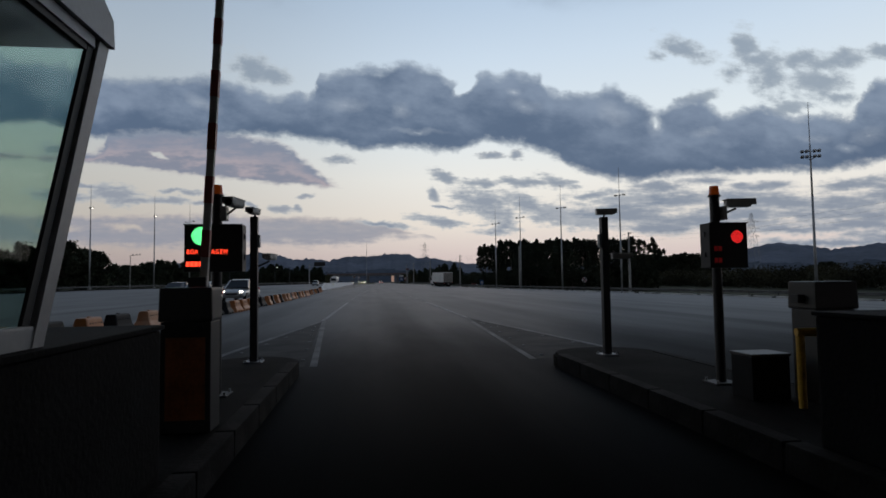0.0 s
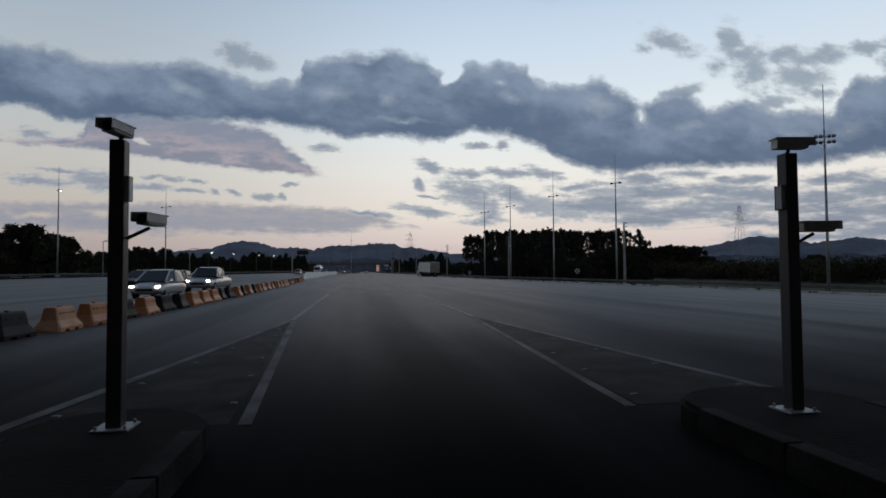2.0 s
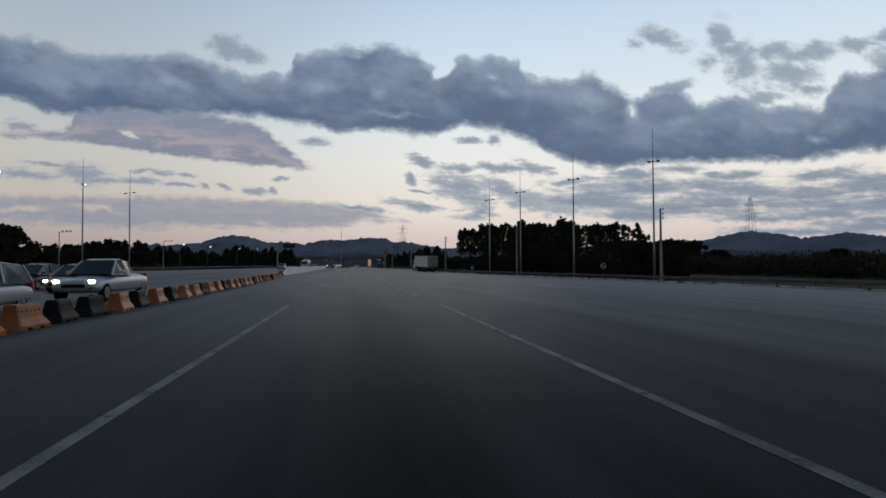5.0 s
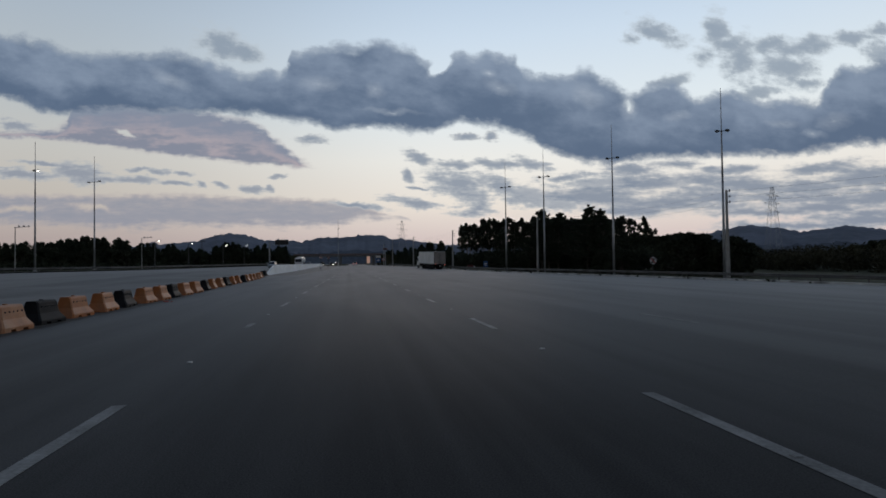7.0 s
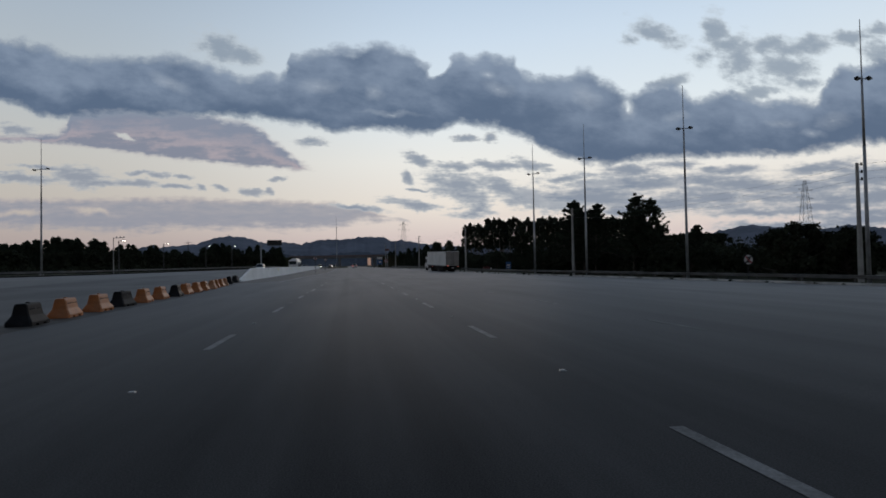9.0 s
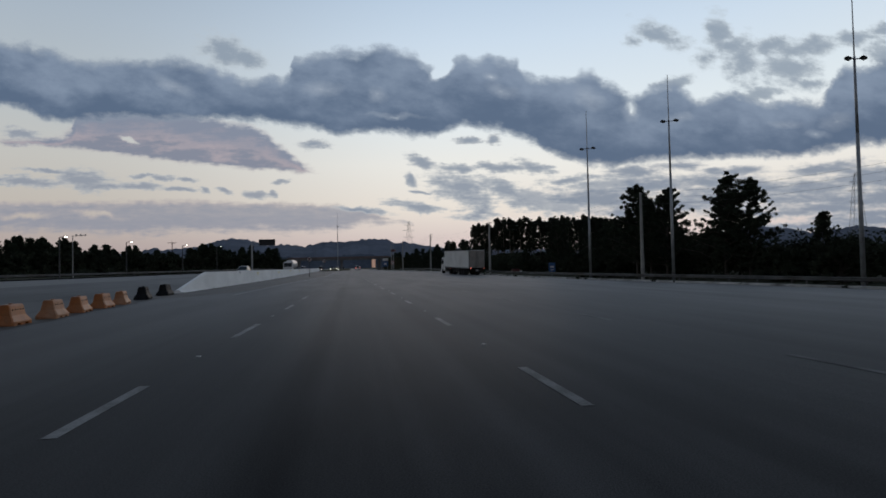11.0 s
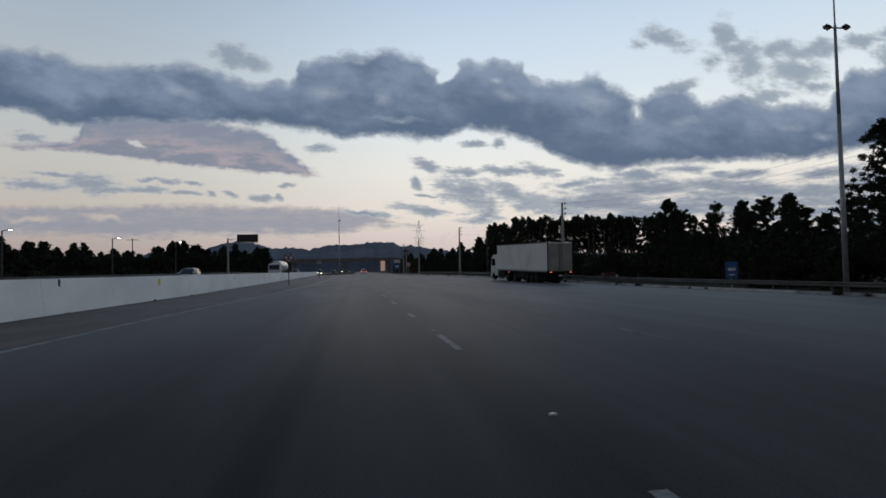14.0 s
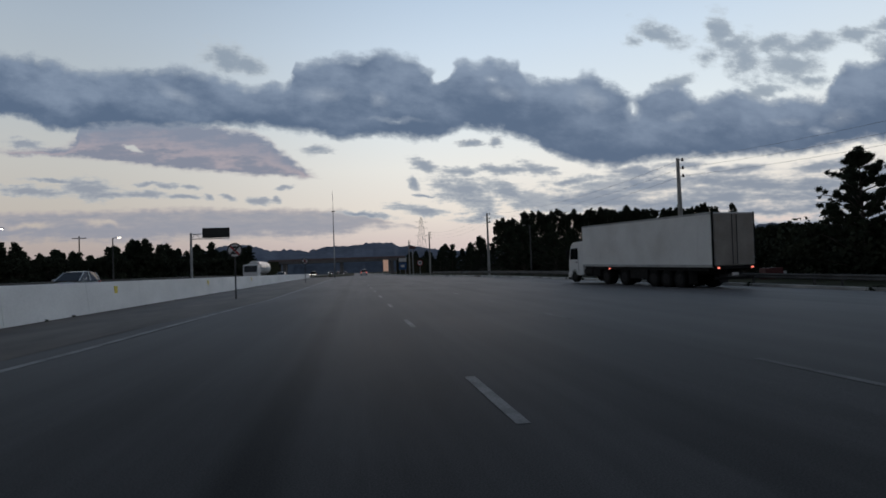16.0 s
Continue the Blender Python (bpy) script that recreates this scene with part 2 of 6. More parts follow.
d_smal = wm("ADD", clouds(SMALL, calm, 1.5, 1.45), wm("ADD", wm("MULTIPLY", fluff, 0.9), wm("MULTIPLY", streak, 1.5)))

# clear sky: cream and rose over the horizon, pale blue above, deeper overhead and behind
ramp = wn("ShaderNodeValToRGB", ins={0: wm("ADD", wm("MULTIPLY", wz, 0.5), 0.5)})
els = ramp.color_ramp.elements
stops = [(0.0, (0.05, 0.05, 0.055)), (0.49, (0.10, 0.10, 0.11)), (0.5, (0.47, 0.36, 0.37)), (0.522, (0.60, 0.49, 0.47)), (0.548, (0.72, 0.64, 0.58)),
         (0.585, (0.74, 0.71, 0.68)), (0.625, (0.66, 0.70, 0.74)), (0.68, (0.54, 0.62, 0.73)), (0.735, (0.40, 0.50, 0.65)), (0.82, (0.14, 0.19, 0.28)), (1.0, (0.065, 0.095, 0.155))]
els[0].position, els[0].color = stops[0][0], (*stops[0][1], 1)
els[1].position, els[1].color = stops[-1][0], (*stops[-1][1], 1)
for at, col in stops[1:-1]:
    els.new(at).color = (*col, 1)
back = wstep(fwd, 0.2, -0.7)
east = wmix(wstep(wz, 0.02, 0.45), (0.33, 0.32, 0.35), (0.09, 0.105, 0.145))
glowing = wstep(wdot(way, (math.sin(radians(28)), math.cos(radians(28)), 0)), 0.55, 1.0)
clear = wmix(wm("MULTIPLY", back, 0.9), ramp.outputs[0], east)
clear = wmix(wm("MULTIPLY", glowing, 0.35), clear, wn("ShaderNodeVectorMath", op="SCALE", ins={0: clear, "Scale": 1.55}).outputs[0])
clear = wmix(wm("MULTIPLY", wstep(side, 0.05, -0.6), 0.24), clear, wn("ShaderNodeVectorMath", op="SCALE", ins={0: clear, "Scale": 0.0}).outputs[0])
ahead = wstep(fwd, 0.18, 0.4)


def layer(sky, dens, lo, hi, core_lo, core_hi, pale, dark, amount=1.0):
    cover = wm("MULTIPLY", wm("MULTIPLY", wstep(dens, lo, hi), ahead), amount)
    return wmix(cover, sky, wmix(wstep(dens, core_lo, core_hi), pale, dark))


low_tone = wmix(wstep(wm("ADD", up_low, torn), 0.1, 0.8), (0.31, 0.31, 0.37), (0.46, 0.405, 0.415))
sky = layer(clear, d_low, -0.35, 1.1, 0.1, 2.0, low_tone, (0.27, 0.285, 0.355), 0.87)
sky = layer(sky, d_smal, -0.05, 0.45, 0.1, 0.8, (0.46, 0.47, 0.50), (0.26, 0.29, 0.365), 0.85)
sky = layer(sky, d_mid, -0.1, 0.5, 0.1, 0.9, (0.50, 0.51, 0.54), (0.245, 0.285, 0.365), 0.9)
sky = layer(sky, d_rite, -0.15, 0.55, 0.05, 0.9, (0.50, 0.50, 0.53), (0.225, 0.265, 0.345), 0.92)
rose = wmix(wstep(wm("ADD", wm("ADD", up_mauv, wm("MULTIPLY", torn, 1.4)), wm("MULTIPLY", lump, 1.2)), 0.12, 0.5), (0.225, 0.24, 0.315), (0.40, 0.345, 0.39))
rose = wmix(wstep(wm("ADD", up_mauv, wm("MULTIPLY", torn, 0.9)), 0.3, 0.8), rose, (0.225, 0.25, 0.335))
sky = layer(sky, d_mauv, -0.25, 0.9, 0.0, 0.8, (0.47, 0.43, 0.455), rose, 0.95)
sky = layer(sky, d_high, -0.15, 0.6, 0.0, 0.9, (0.50, 0.54, 0.59), (0.26, 0.31, 0.39), 0.85)
tone = wm("ADD", wm("MULTIPLY", up_bank, 0.75), wm("ADD", wm("MULTIPLY", lump, 1.9), wm("MULTIPLY", fluff, 0.6)))
body = wmix(wstep(tone, -0.05, 1.0), (0.098, 0.142, 0.228), (0.235, 0.29, 0.395))
body = wmix(wm("MULTIPLY", thin, 0.4, True), body, (0.42, 0.46, 0.54))
rim = wmix(0.5, wn("ShaderNodeVectorMath", op="SCALE", ins={0: sky, "Scale": 0.8}).outputs[0], (0.36, 0.41, 0.50))
sky = layer(sky, d_bank, -0.12, 0.32, -0.05, 0.75, rim, body, 0.98)
# the rest of the dome goes on with loose cloud
loose = wnoise(wn("ShaderNodeVectorMath", op="MULTIPLY", ins={0: way, 1: (1, 1, 2.4)}).outputs[0], 3.2, 6, 0.6).outputs["Fac"]
rest = wm("MULTIPLY", wstep(loose, 0.5, 0.68), wm("SUBTRACT", 1.0, wm("MULTIPLY", wstep(fwd, 0.1, 0.3), wstep(wz, 0.5, 0.4))))
sky = wmix(wm("MULTIPLY", rest, wm("MULTIPLY", wstep(wz, 0.0, 0.08), 0.85)), sky, (0.12, 0.14, 0.185))
sky = wn("ShaderNodeVectorMath", op="MULTIPLY", ins={0: sky, 1: (0.955, 0.987, 0.98)}).outputs[0]
bg = wn("ShaderNodeBackground", ins={0: sky, 1: 1.0})
wt.links.new(bg.outputs[0], wn("ShaderNodeOutputWorld").inputs[0])

# the last glow of the sun, low behind the cloud ahead
sun = new("sun", bpy.data.lights.new("sun", "SUN"))
sun.data.energy, sun.data.angle, sun.data.color = 0.12, radians(25), (1.0, 0.8, 0.65)
sun.matrix_world = look((40, 300, 60), (0, 0, 0))


# ---- materials ----
def mat(name, base, rough=0.6, metal=0.0, var=0.15, scale=4.0, fine=40.0, bump=0.0, spec=0.5, coord="Object", stretch=(1, 1, 1), dirt=None, dirt_amount=0.0, emit=None, power=0.0):
    """Base colour varied at two scales, with fine relief and a stain colour."""
    m = bpy.data.materials.new(name)
    m.use_nodes = True
    nt = m.node_tree
    b = nt.nodes["Principled BSDF"]
    b.inputs["Roughness"].default_value, b.inputs["Metallic"].default_value, b.inputs["Specular IOR Level"].default_value = rough, metal, spec
    b.inputs["Base Color"].default_value = (*base, 1)
    if emit:
        b.inputs["Emission Color"].default_value, b.inputs["Emission Strength"].default_value = (*emit, 1), power
    if var or bump or dirt:
        tc = nt.nodes.new("ShaderNodeTexCoord")
        mp = nt.nodes.new("ShaderNodeMapping")
        mp.inputs["Scale"].default_value = stretch
        nt.links.new(tc.outputs[coord], mp.inputs[0])
        n1, n2 = nt.nodes.new("ShaderNodeTexNoise"), nt.nodes.new("ShaderNodeTexNoise")
        for n, sc, de in ((n1, scale, 5), (n2, fine, 4)):
            n.inputs["Scale"].default_value, n.inputs["Detail"].default_value = sc, de
            nt.links.new(mp.outputs[0], n.inputs[0])
        add = nt.nodes.new("ShaderNodeMath")
        add.operation = "MULTIPLY_ADD"
        nt.links.new(n2.outputs["Fac"], add.inputs[0])
        add.inputs[1].default_value = 0.5
        nt.links.new(n1.outputs["Fac"], add.inputs[2])
        mr = nt.nodes.new("ShaderNodeMapRange")
        nt.links.new(add.outputs[0], mr.inputs[0])
        mr.inputs[1].default_value, mr.inputs[2].default_value = 0.45, 1.05
        mr.inputs[3].default_value, mr.inputs[4].default_value = 1 - var * 1.6, 1 + var * 1.6
        mul = nt.nodes.new("ShaderNodeVectorMath")
        mul.operation = "SCALE"
        nt.links.new(mr.outputs[0], mul.inputs["Scale"])
        src = None
        if dirt:
            mx = nt.nodes.new("ShaderNodeMix")
            mx.data_type = "RGBA"
            n3 = nt.nodes.new("ShaderNodeTexNoise")
            n3.inputs["Scale"].default_value, n3.inputs["Detail"].default_value = scale * 0.6, 8
            nt.links.new(mp.outputs[0], n3.inputs[0])
            m3 = nt.nodes.new("ShaderNodeMapRange")
            nt.links.new(n3.outputs["Fac"], m3.inputs[0])
            m3.inputs[1].default_value, m3.inputs[2].default_value, m3.inputs[4].default_value = 0.48, 0.7, dirt_amount
            nt.links.new(m3.outputs[0], mx.inputs[0])
            mx.inputs[6].default_value, mx.inputs[7].default_value = (*base, 1), (*dirt, 1)
            nt.links.new(mx.outputs[2], mul.inputs[0])
        else:
            mul.inputs[0].default_value = base
        nt.links.new(mul.outputs[0], b.inputs["Base Color"])
        if bump:
            bp = nt.nodes.new("ShaderNodeBump")
            bp.inputs["Strength"].default_value, bp.inputs["Distance"].default_value = bump, 0.02
            nt.links.new(n2.outputs["Fac"], bp.inputs["Height"])
            nt.links.new(bp.outputs[0], b.inputs["Normal"])
    return m


def glow(name, colour, power):
    return mat(name, colour, 0.4, var=0, emit=colour, power=power)


def glass(name, tint, clearness):
    m = bpy.data.materials.new(name)
    m.use_nodes = True
    nt = m.node_tree
    nt.nodes.remove(nt.nodes["Principled BSDF"])
    tr, gl, mx, lw = (nt.nodes.new("ShaderNode" + k) for k in ("BsdfTransparent", "BsdfGlossy", "MixShader", "LayerWeight"))
    tr.inputs[0].default_value = (*tint, 1)
    gl.inputs["Roughness"].default_value = 0.03
    gl.inputs[0].default_value = (0.9, 0.95, 0.95, 1)
    pw = nt.nodes.new("ShaderNodeMath")
    pw.operation = "POWER"
    pw.inputs[1].default_value = clearness
    nt.links.new(lw.outputs["Facing"], pw.inputs[0])
    nt.links.new(pw.outputs[0], mx.inputs[0])
    nt.links.new(tr.outputs[0], mx.inputs[1])
    nt.links.new(gl.outputs[0], mx.inputs[2])
    nt.links.new(mx.outputs[0], nt.nodes["Material Output"].inputs[0])
    return m




def road_gloss(m, amount, rough=0.5, power=9.5):
    """The sheen that worn paving takes at a grazing look, over its matt base. amount: a number or a socket."""
    nt = m.node_tree
    b = nt.nodes["Principled BSDF"]
    for ln in list(b.inputs["Specular IOR Level"].links):
        nt.links.remove(ln)
    b.inputs["Specular IOR Level"].default_value = 0.0
    lw, pw, am, gl, mx = (nt.nodes.new("ShaderNode" + k) for k in ("LayerWeight", "Math", "Math", "BsdfGlossy", "MixShader"))
    pw.operation, am.operation = "POWER", "MULTIPLY"
    lw.inputs["Blend"].default_value = 0.5
    nt.links.new(lw.outputs["Facing"], pw.inputs[0])
    pw.inputs[1].default_value = power
    nt.links.new(pw.outputs[0], am.inputs[0])
    if isinstance(amount, bpy.types.NodeSocket):
        nt.links.new(amount, am.inputs[1])
    else:
        am.inputs[1].default_value = amount
    gl.inputs["Roughness"].default_value = rough
    gl.inputs[0].default_value = (1.0, 0.985, 0.97, 1)
    nt.links.new(am.outputs[0], mx.inputs[0])
    nt.links.new(b.outputs[0], mx.inputs[1])
    nt.links.new(gl.outputs[0], mx.inputs[2])
    nt.links.new(mx.outputs[0], nt.nodes["Material Output"].inputs[0])
    return m


def asphalt():
    """Worn asphalt: fine stone grain, streaks along the lanes, blotches, and the dark oil track down the toll lane."""
    m = bpy.data.materials.new("asphalt")
    m.use_nodes = True
    nt = m.node_tree
    b = nt.nodes["Principled BSDF"]
    tc = nt.nodes.new("ShaderNodeTexCoord")

    def tex(scale, stretch, detail, rough=0.6):
        mp = nt.nodes.new("ShaderNodeMapping")
        mp.inputs["Scale"].default_value = stretch
        nt.links.new(tc.outputs["Object"], mp.inputs[0])
        n = nt.nodes.new("ShaderNodeTexNoise")
        n.inputs["Scale"].default_value, n.inputs["Detail"].default_value, n.inputs["Roughness"].default_value = scale, detail, rough
        nt.links.new(mp.outputs[0], n.inputs[0])
        return n.outputs["Fac"]

    def rng_(x, a, b_, lo, hi):
        n = nt.nodes.new("ShaderNodeMapRange")
        n.interpolation_type = "SMOOTHSTEP"
        nt.links.new(x, n.inputs[0])
        for k, v in zip((1, 2, 3, 4), (a, b_, lo, hi)):
            n.inputs[k].default_value = v
        return n.outputs[0]

    def op(o, x, y):
        n = nt.nodes.new("ShaderNodeMath")
        n.operation = o
        for k, v in enumerate((x, y)):
            if isinstance(v, bpy.types.NodeSocket):
                nt.links.new(v, n.inputs[k])
            else:
                n.inputs[k].default_value = v
        return n.outputs[0]

    sep = nt.nodes.new("ShaderNodeSeparateXYZ")
    nt.links.new(tc.outputs["Object"], sep.inputs[0])
    grain = tex(70, (1, 1, 1), 3)
    streak = tex(0.9, (1, 0.018, 1), 6)
    wide = tex(0.22, (1, 0.03, 1), 4)
    blot = tex(0.5, (1, 0.22, 1), 7)
    k = op("MULTIPLY", rng_(streak, 0.32, 0.68, 0.87, 1.13), rng_(wide, 0.35, 0.65, 0.84, 1.14))
    k = op("MULTIPLY", k, rng_(blot, 0.33, 0.7, 1.18, 0.78))
    k = op("MULTIPLY", k, rng_(grain, 0.3, 0.7, 0.78, 1.22))
    # a soft tarred seam down the lane past the plaza
    seam_x = op("ADD", op("ADD", 0.42, op("MULTIPLY", sep.outputs[1], 0.0043)), op("MULTIPLY", op("SUBTRACT", blot, 0.5), 0.25))
    seam = op("MULTIPLY", rng_(op("ABSOLUTE", op("SUBTRACT", sep.outputs[0], seam_x), 0.0), 0.08, 0.34, 0.30, 0.0), rng_(sep.outputs[1], 42.0, 70.0, 0.0, 1.0))
    k = op("MULTIPLY", k, op("SUBTRACT", 1.0, seam))
    # oil down the middle of each toll lane, thinning out past the gores
    lane = op("ADD", sep.outputs[0], op("MULTIPLY", op("SUBTRACT", streak, 0.5), 0.9))
    off = op("ABSOLUTE", op("SUBTRACT", op("MODULO", op("ADD", lane, 109.75), 5.4), 2.7), 0.0)
    oil = op("MULTIPLY", rng_(off, 0.25, 1.05, 1.0, 0.0), rng_(sep.outputs[1], 70.0, 12.0, 0.0, 0.28))
    k = op("MULTIPLY", k, op("SUBTRACT", 1.0, oil))
    # canopy shade put into the colour towards the toll lanes, over rubber and oil
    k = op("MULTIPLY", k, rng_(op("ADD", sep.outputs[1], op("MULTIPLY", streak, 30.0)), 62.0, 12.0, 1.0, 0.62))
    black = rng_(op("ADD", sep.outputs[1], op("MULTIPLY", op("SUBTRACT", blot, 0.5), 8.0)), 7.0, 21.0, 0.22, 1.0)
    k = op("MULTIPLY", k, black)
    # the sheen is cut back by the same painted shade
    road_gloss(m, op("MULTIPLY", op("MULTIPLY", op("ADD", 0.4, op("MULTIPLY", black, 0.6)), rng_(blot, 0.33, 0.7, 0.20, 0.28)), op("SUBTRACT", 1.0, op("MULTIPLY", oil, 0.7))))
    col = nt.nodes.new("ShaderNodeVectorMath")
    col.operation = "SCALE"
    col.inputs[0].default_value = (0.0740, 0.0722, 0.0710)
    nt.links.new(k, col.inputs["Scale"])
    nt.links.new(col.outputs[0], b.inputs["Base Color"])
    nt.links.new(rng_(blot, 0.3, 0.7, 0.8, 0.9), b.inputs["Roughness"])
    bp = nt.nodes.new("ShaderNodeBump")
    bp.inputs["Strength"].default_value, bp.inputs["Distance"].default_value = 0.5, 0.01
    nt.links.new(grain, bp.inputs["Height"])
    nt.links.new(bp.outputs[0], b.inputs["Normal"])
    return m


M_ASPHALT = asphalt()
M_SHOULDER = mat("old_asphalt", (0.082, 0.068, 0.056), 0.85, var=0.4, scale=0.8, fine=60, bump=0.4, spec=0.2, stretch=(1, 0.3, 1), dirt=(0.10, 0.082, 0.066), dirt_amount=0.85)
M_GROUND = mat("rough_grass_ground", (0.045, 0.048, 0.028), 0.95, var=0.4, scale=0.25, fine=6, bump=0.5, spec=0.1, dirt=(0.075, 0.062, 0.04), dirt_amount=0.6)
M_GORE = mat("gore_asphalt", (0.030, 0.0275, 0.0255), 0.88, var=0.5, scale=1.4, fine=30, bump=0.4, spec=0.1, dirt=(0.048, 0.041, 0.035), dirt_amount=0.9)
M_DIRT = mat("brown_road_dirt", (0.038, 0.031, 0.025), 0.95, var=0.45, scale=1.2, fine=25, bump=0.5, spec=0.08, dirt=(0.045, 0.036, 0.028), dirt_amount=0.8)
M_PAINTF = mat("worn_faint_paint", (0.14, 0.138, 0.134), 0.7, var=0.4, scale=1.5, fine=30, dirt=(0.05, 0.05, 0.05), dirt_amount=0.9)
M_PAINTG = mat("scuffed_gore_paint", (0.115, 0.112, 0.108), 0.7, var=0.4, scale=1.2, fine=30, bump=0.2, dirt=(0.045, 0.045, 0.045), dirt_amount=0.95)
M_PAINT = mat("road_paint", (0.24, 0.236, 0.228), 0.6, var=0.35, scale=1.5, fine=30, bump=0.2, dirt=(0.12, 0.12, 0.118), dirt_amount=0.7)
for m_ in (M_PAINT, M_PAINTF, M_PAINTG, M_SHOULDER, M_DIRT):
    road_gloss(m_, 0.22)
road_gloss(M_GORE, 0.14)
M_STUD = mat("stud_white", (0.34, 0.34, 0.33), 0.35, var=0.1)
# island and kerb stone bases are near black: canopy shade put into the colour
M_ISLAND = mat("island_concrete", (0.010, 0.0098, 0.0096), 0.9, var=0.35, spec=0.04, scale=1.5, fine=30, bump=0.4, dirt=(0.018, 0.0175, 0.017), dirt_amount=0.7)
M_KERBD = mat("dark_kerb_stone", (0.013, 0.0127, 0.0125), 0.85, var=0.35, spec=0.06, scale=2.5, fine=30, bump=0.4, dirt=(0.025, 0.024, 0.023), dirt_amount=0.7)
M_KERB = mat("white_kerb", (0.50, 0.49, 0.46), 0.85, var=0.25, scale=0.8, fine=20, bump=0.3, dirt=(0.10, 0.09, 0.08), dirt_amount=0.95)
M_WALLW = mat("whitewashed_concrete", (0.86, 0.85, 0.83), 0.8, var=0.07, scale=0.6, fine=14, bump=0.3, stretch=(1, 0.5, 1), dirt=(0.62, 0.60, 0.56), dirt_amount=0.3)
M_BLACKM = mat("black_painted_steel", (0.018, 0.018, 0.02), 0.5, var=0.25, scale=5)
M_DARKBOX = mat("black_sign_face", (0.012, 0.012, 0.013), 0.55, var=0.15)
M_STEEL = mat("brushed_stainless", (0.055, 0.054, 0.053), 0.5, 0.3, var=0.15, scale=2, fine=60, dirt=(0.10, 0.095, 0.09), dirt_amount=0.5)
M_GALV = mat("galvanised_steel", (0.34, 0.35, 0.36), 0.55, 0.5, var=0.2, scale=2, fine=25, dirt=(0.16, 0.14, 0.12), dirt_amount=0.5)
M_RAIL = mat("weathered_guardrail", (0.10, 0.097, 0.094), 0.65, 0.35, var=0.3, scale=0.7, fine=15, dirt=(0.065, 0.05, 0.038), dirt_amount=0.7)
M_CONC = mat("post_concrete", (0.33, 0.32, 0.30), 0.85, var=0.2, scale=1.2, fine=25, bump=0.2, dirt=(0.2, 0.19, 0.17), dirt_amount=0.6)
M_ORANGE = mat("faded_orange_plastic", (0.34, 0.10, 0.014), 0.5, var=0.22, scale=2.2, fine=30, dirt=(0.24, 0.105, 0.04), dirt_amount=0.7)
M_PALEOR = mat("sunbleached_orange_plastic", (0.36, 0.145, 0.055), 0.55, var=0.2, scale=2.2, fine=30, dirt=(0.34, 0.2, 0.12), dirt_amount=0.7)
M_BLACKP = mat("black_plastic", (0.008, 0.0085, 0.010), 0.6, var=0.3, scale=2.5, spec=0.14, dirt=(0.017, 0.016, 0.015), dirt_amount=0.6)
# guard wall concrete, its base blackened to hold the shade under the canopy
M_DARKCONC = mat("shaded_black_concrete", (0.008, 0.008, 0.009), 0.85, var=0.3, spec=0.08, scale=2, fine=30, bump=0.3)
M_TRUCKRIM = mat("dirty_truck_rim", (0.020, 0.0195, 0.019), 0.75, 0.0, spec=0.15, var=0.3, scale=6)
M_GREYFRAME = mat("grey_aluminium_panel", (0.34, 0.35, 0.36), 0.5, 0.25, var=0.1, scale=1.5, fine=30)
M_RUBBER = mat("dark_rubber_seal", (0.015, 0.015, 0.015), 0.6, var=0.1)
M_CREAM = mat("camera_housing", (0.50, 0.49, 0.46), 0.45, var=0.12, scale=8)
M_RED = mat("red_reflective_tape", (0.34, 0.08, 0.065), 0.5, var=0.2, scale=6)
M_WHITE = mat("white_boom_paint", (0.55, 0.53, 0.50), 0.5, var=0.2, scale=5, dirt=(0.3, 0.28, 0.25), dirt_amount=0.7)
M_YELLOW = mat("yellow_safety_paint", (0.62, 0.35, 0.03), 0.5, var=0.2, scale=5)
M_BROWN = mat("red_brown_reflector", (0.45, 0.16, 0.05), 0.4, var=0.3, scale=4)
M_YPATCH = mat("yellow_reflector", (0.75, 0.60, 0.08), 0.4, var=0.15, scale=6)
M_DARKPOLE = mat("dull_dark_pole", (0.05, 0.05, 0.05), 0.7, var=0.2)
M_BEACON = mat("orange_beacon_lens", (0.5, 0.10, 0.02), 0.25, var=0.05, emit=(1.0, 0.18, 0.02), power=0.04)
M_GREEN_ON = glow("green_led", (0.13, 1.0, 0.30), 3.0)
M_RED_ON = glow("red_led", (1.0, 0.03, 0.03), 0.9)
M_TEXT = glow("red_led_text", (1.0, 0.06, 0.025), 2.2)
M_TEXTDIM = glow("dim_red_led", (0.25, 0.005, 0.006), 0.12)
M_LAMP = glow("lit_lamp", (1.0, 0.93, 0.8), 6.0)
M_HEAD = glow("lit_headlight", (1.0, 0.90, 0.72), 14.0)
M_TAIL = glow("lit_tail_lamp", (1.0, 0.22, 0.16), 1.3)
M_TRUCKW = mat("white_trailer_panel", (0.68, 0.68, 0.665), 0.5, var=0.06, scale=0.7, fine=12, dirt=(0.50, 0.485, 0.45), dirt_amount=0.5)
M_MAROON = mat("maroon_box_paint", (0.11, 0.03, 0.028), 0.5, var=0.2, scale=4)
M_TRUCKR = mat("dusty_trailer_door", (0.29, 0.265, 0.235), 0.6, var=0.15, scale=1.0, fine=14, dirt=(0.24, 0.21, 0.18), dirt_amount=0.7)
M_CHASSIS = mat("dirty_chassis", (0.014, 0.0135, 0.013), 0.75, spec=0.12, var=0.3, scale=3)
M_TYRE = mat("tyre_rubber", (0.010, 0.010, 0.010), 0.85, var=0.2, spec=0.1, scale=8)
M_RIM = mat("wheel_rim", (0.30, 0.30, 0.31), 0.4, 0.6, var=0.15, scale=8)
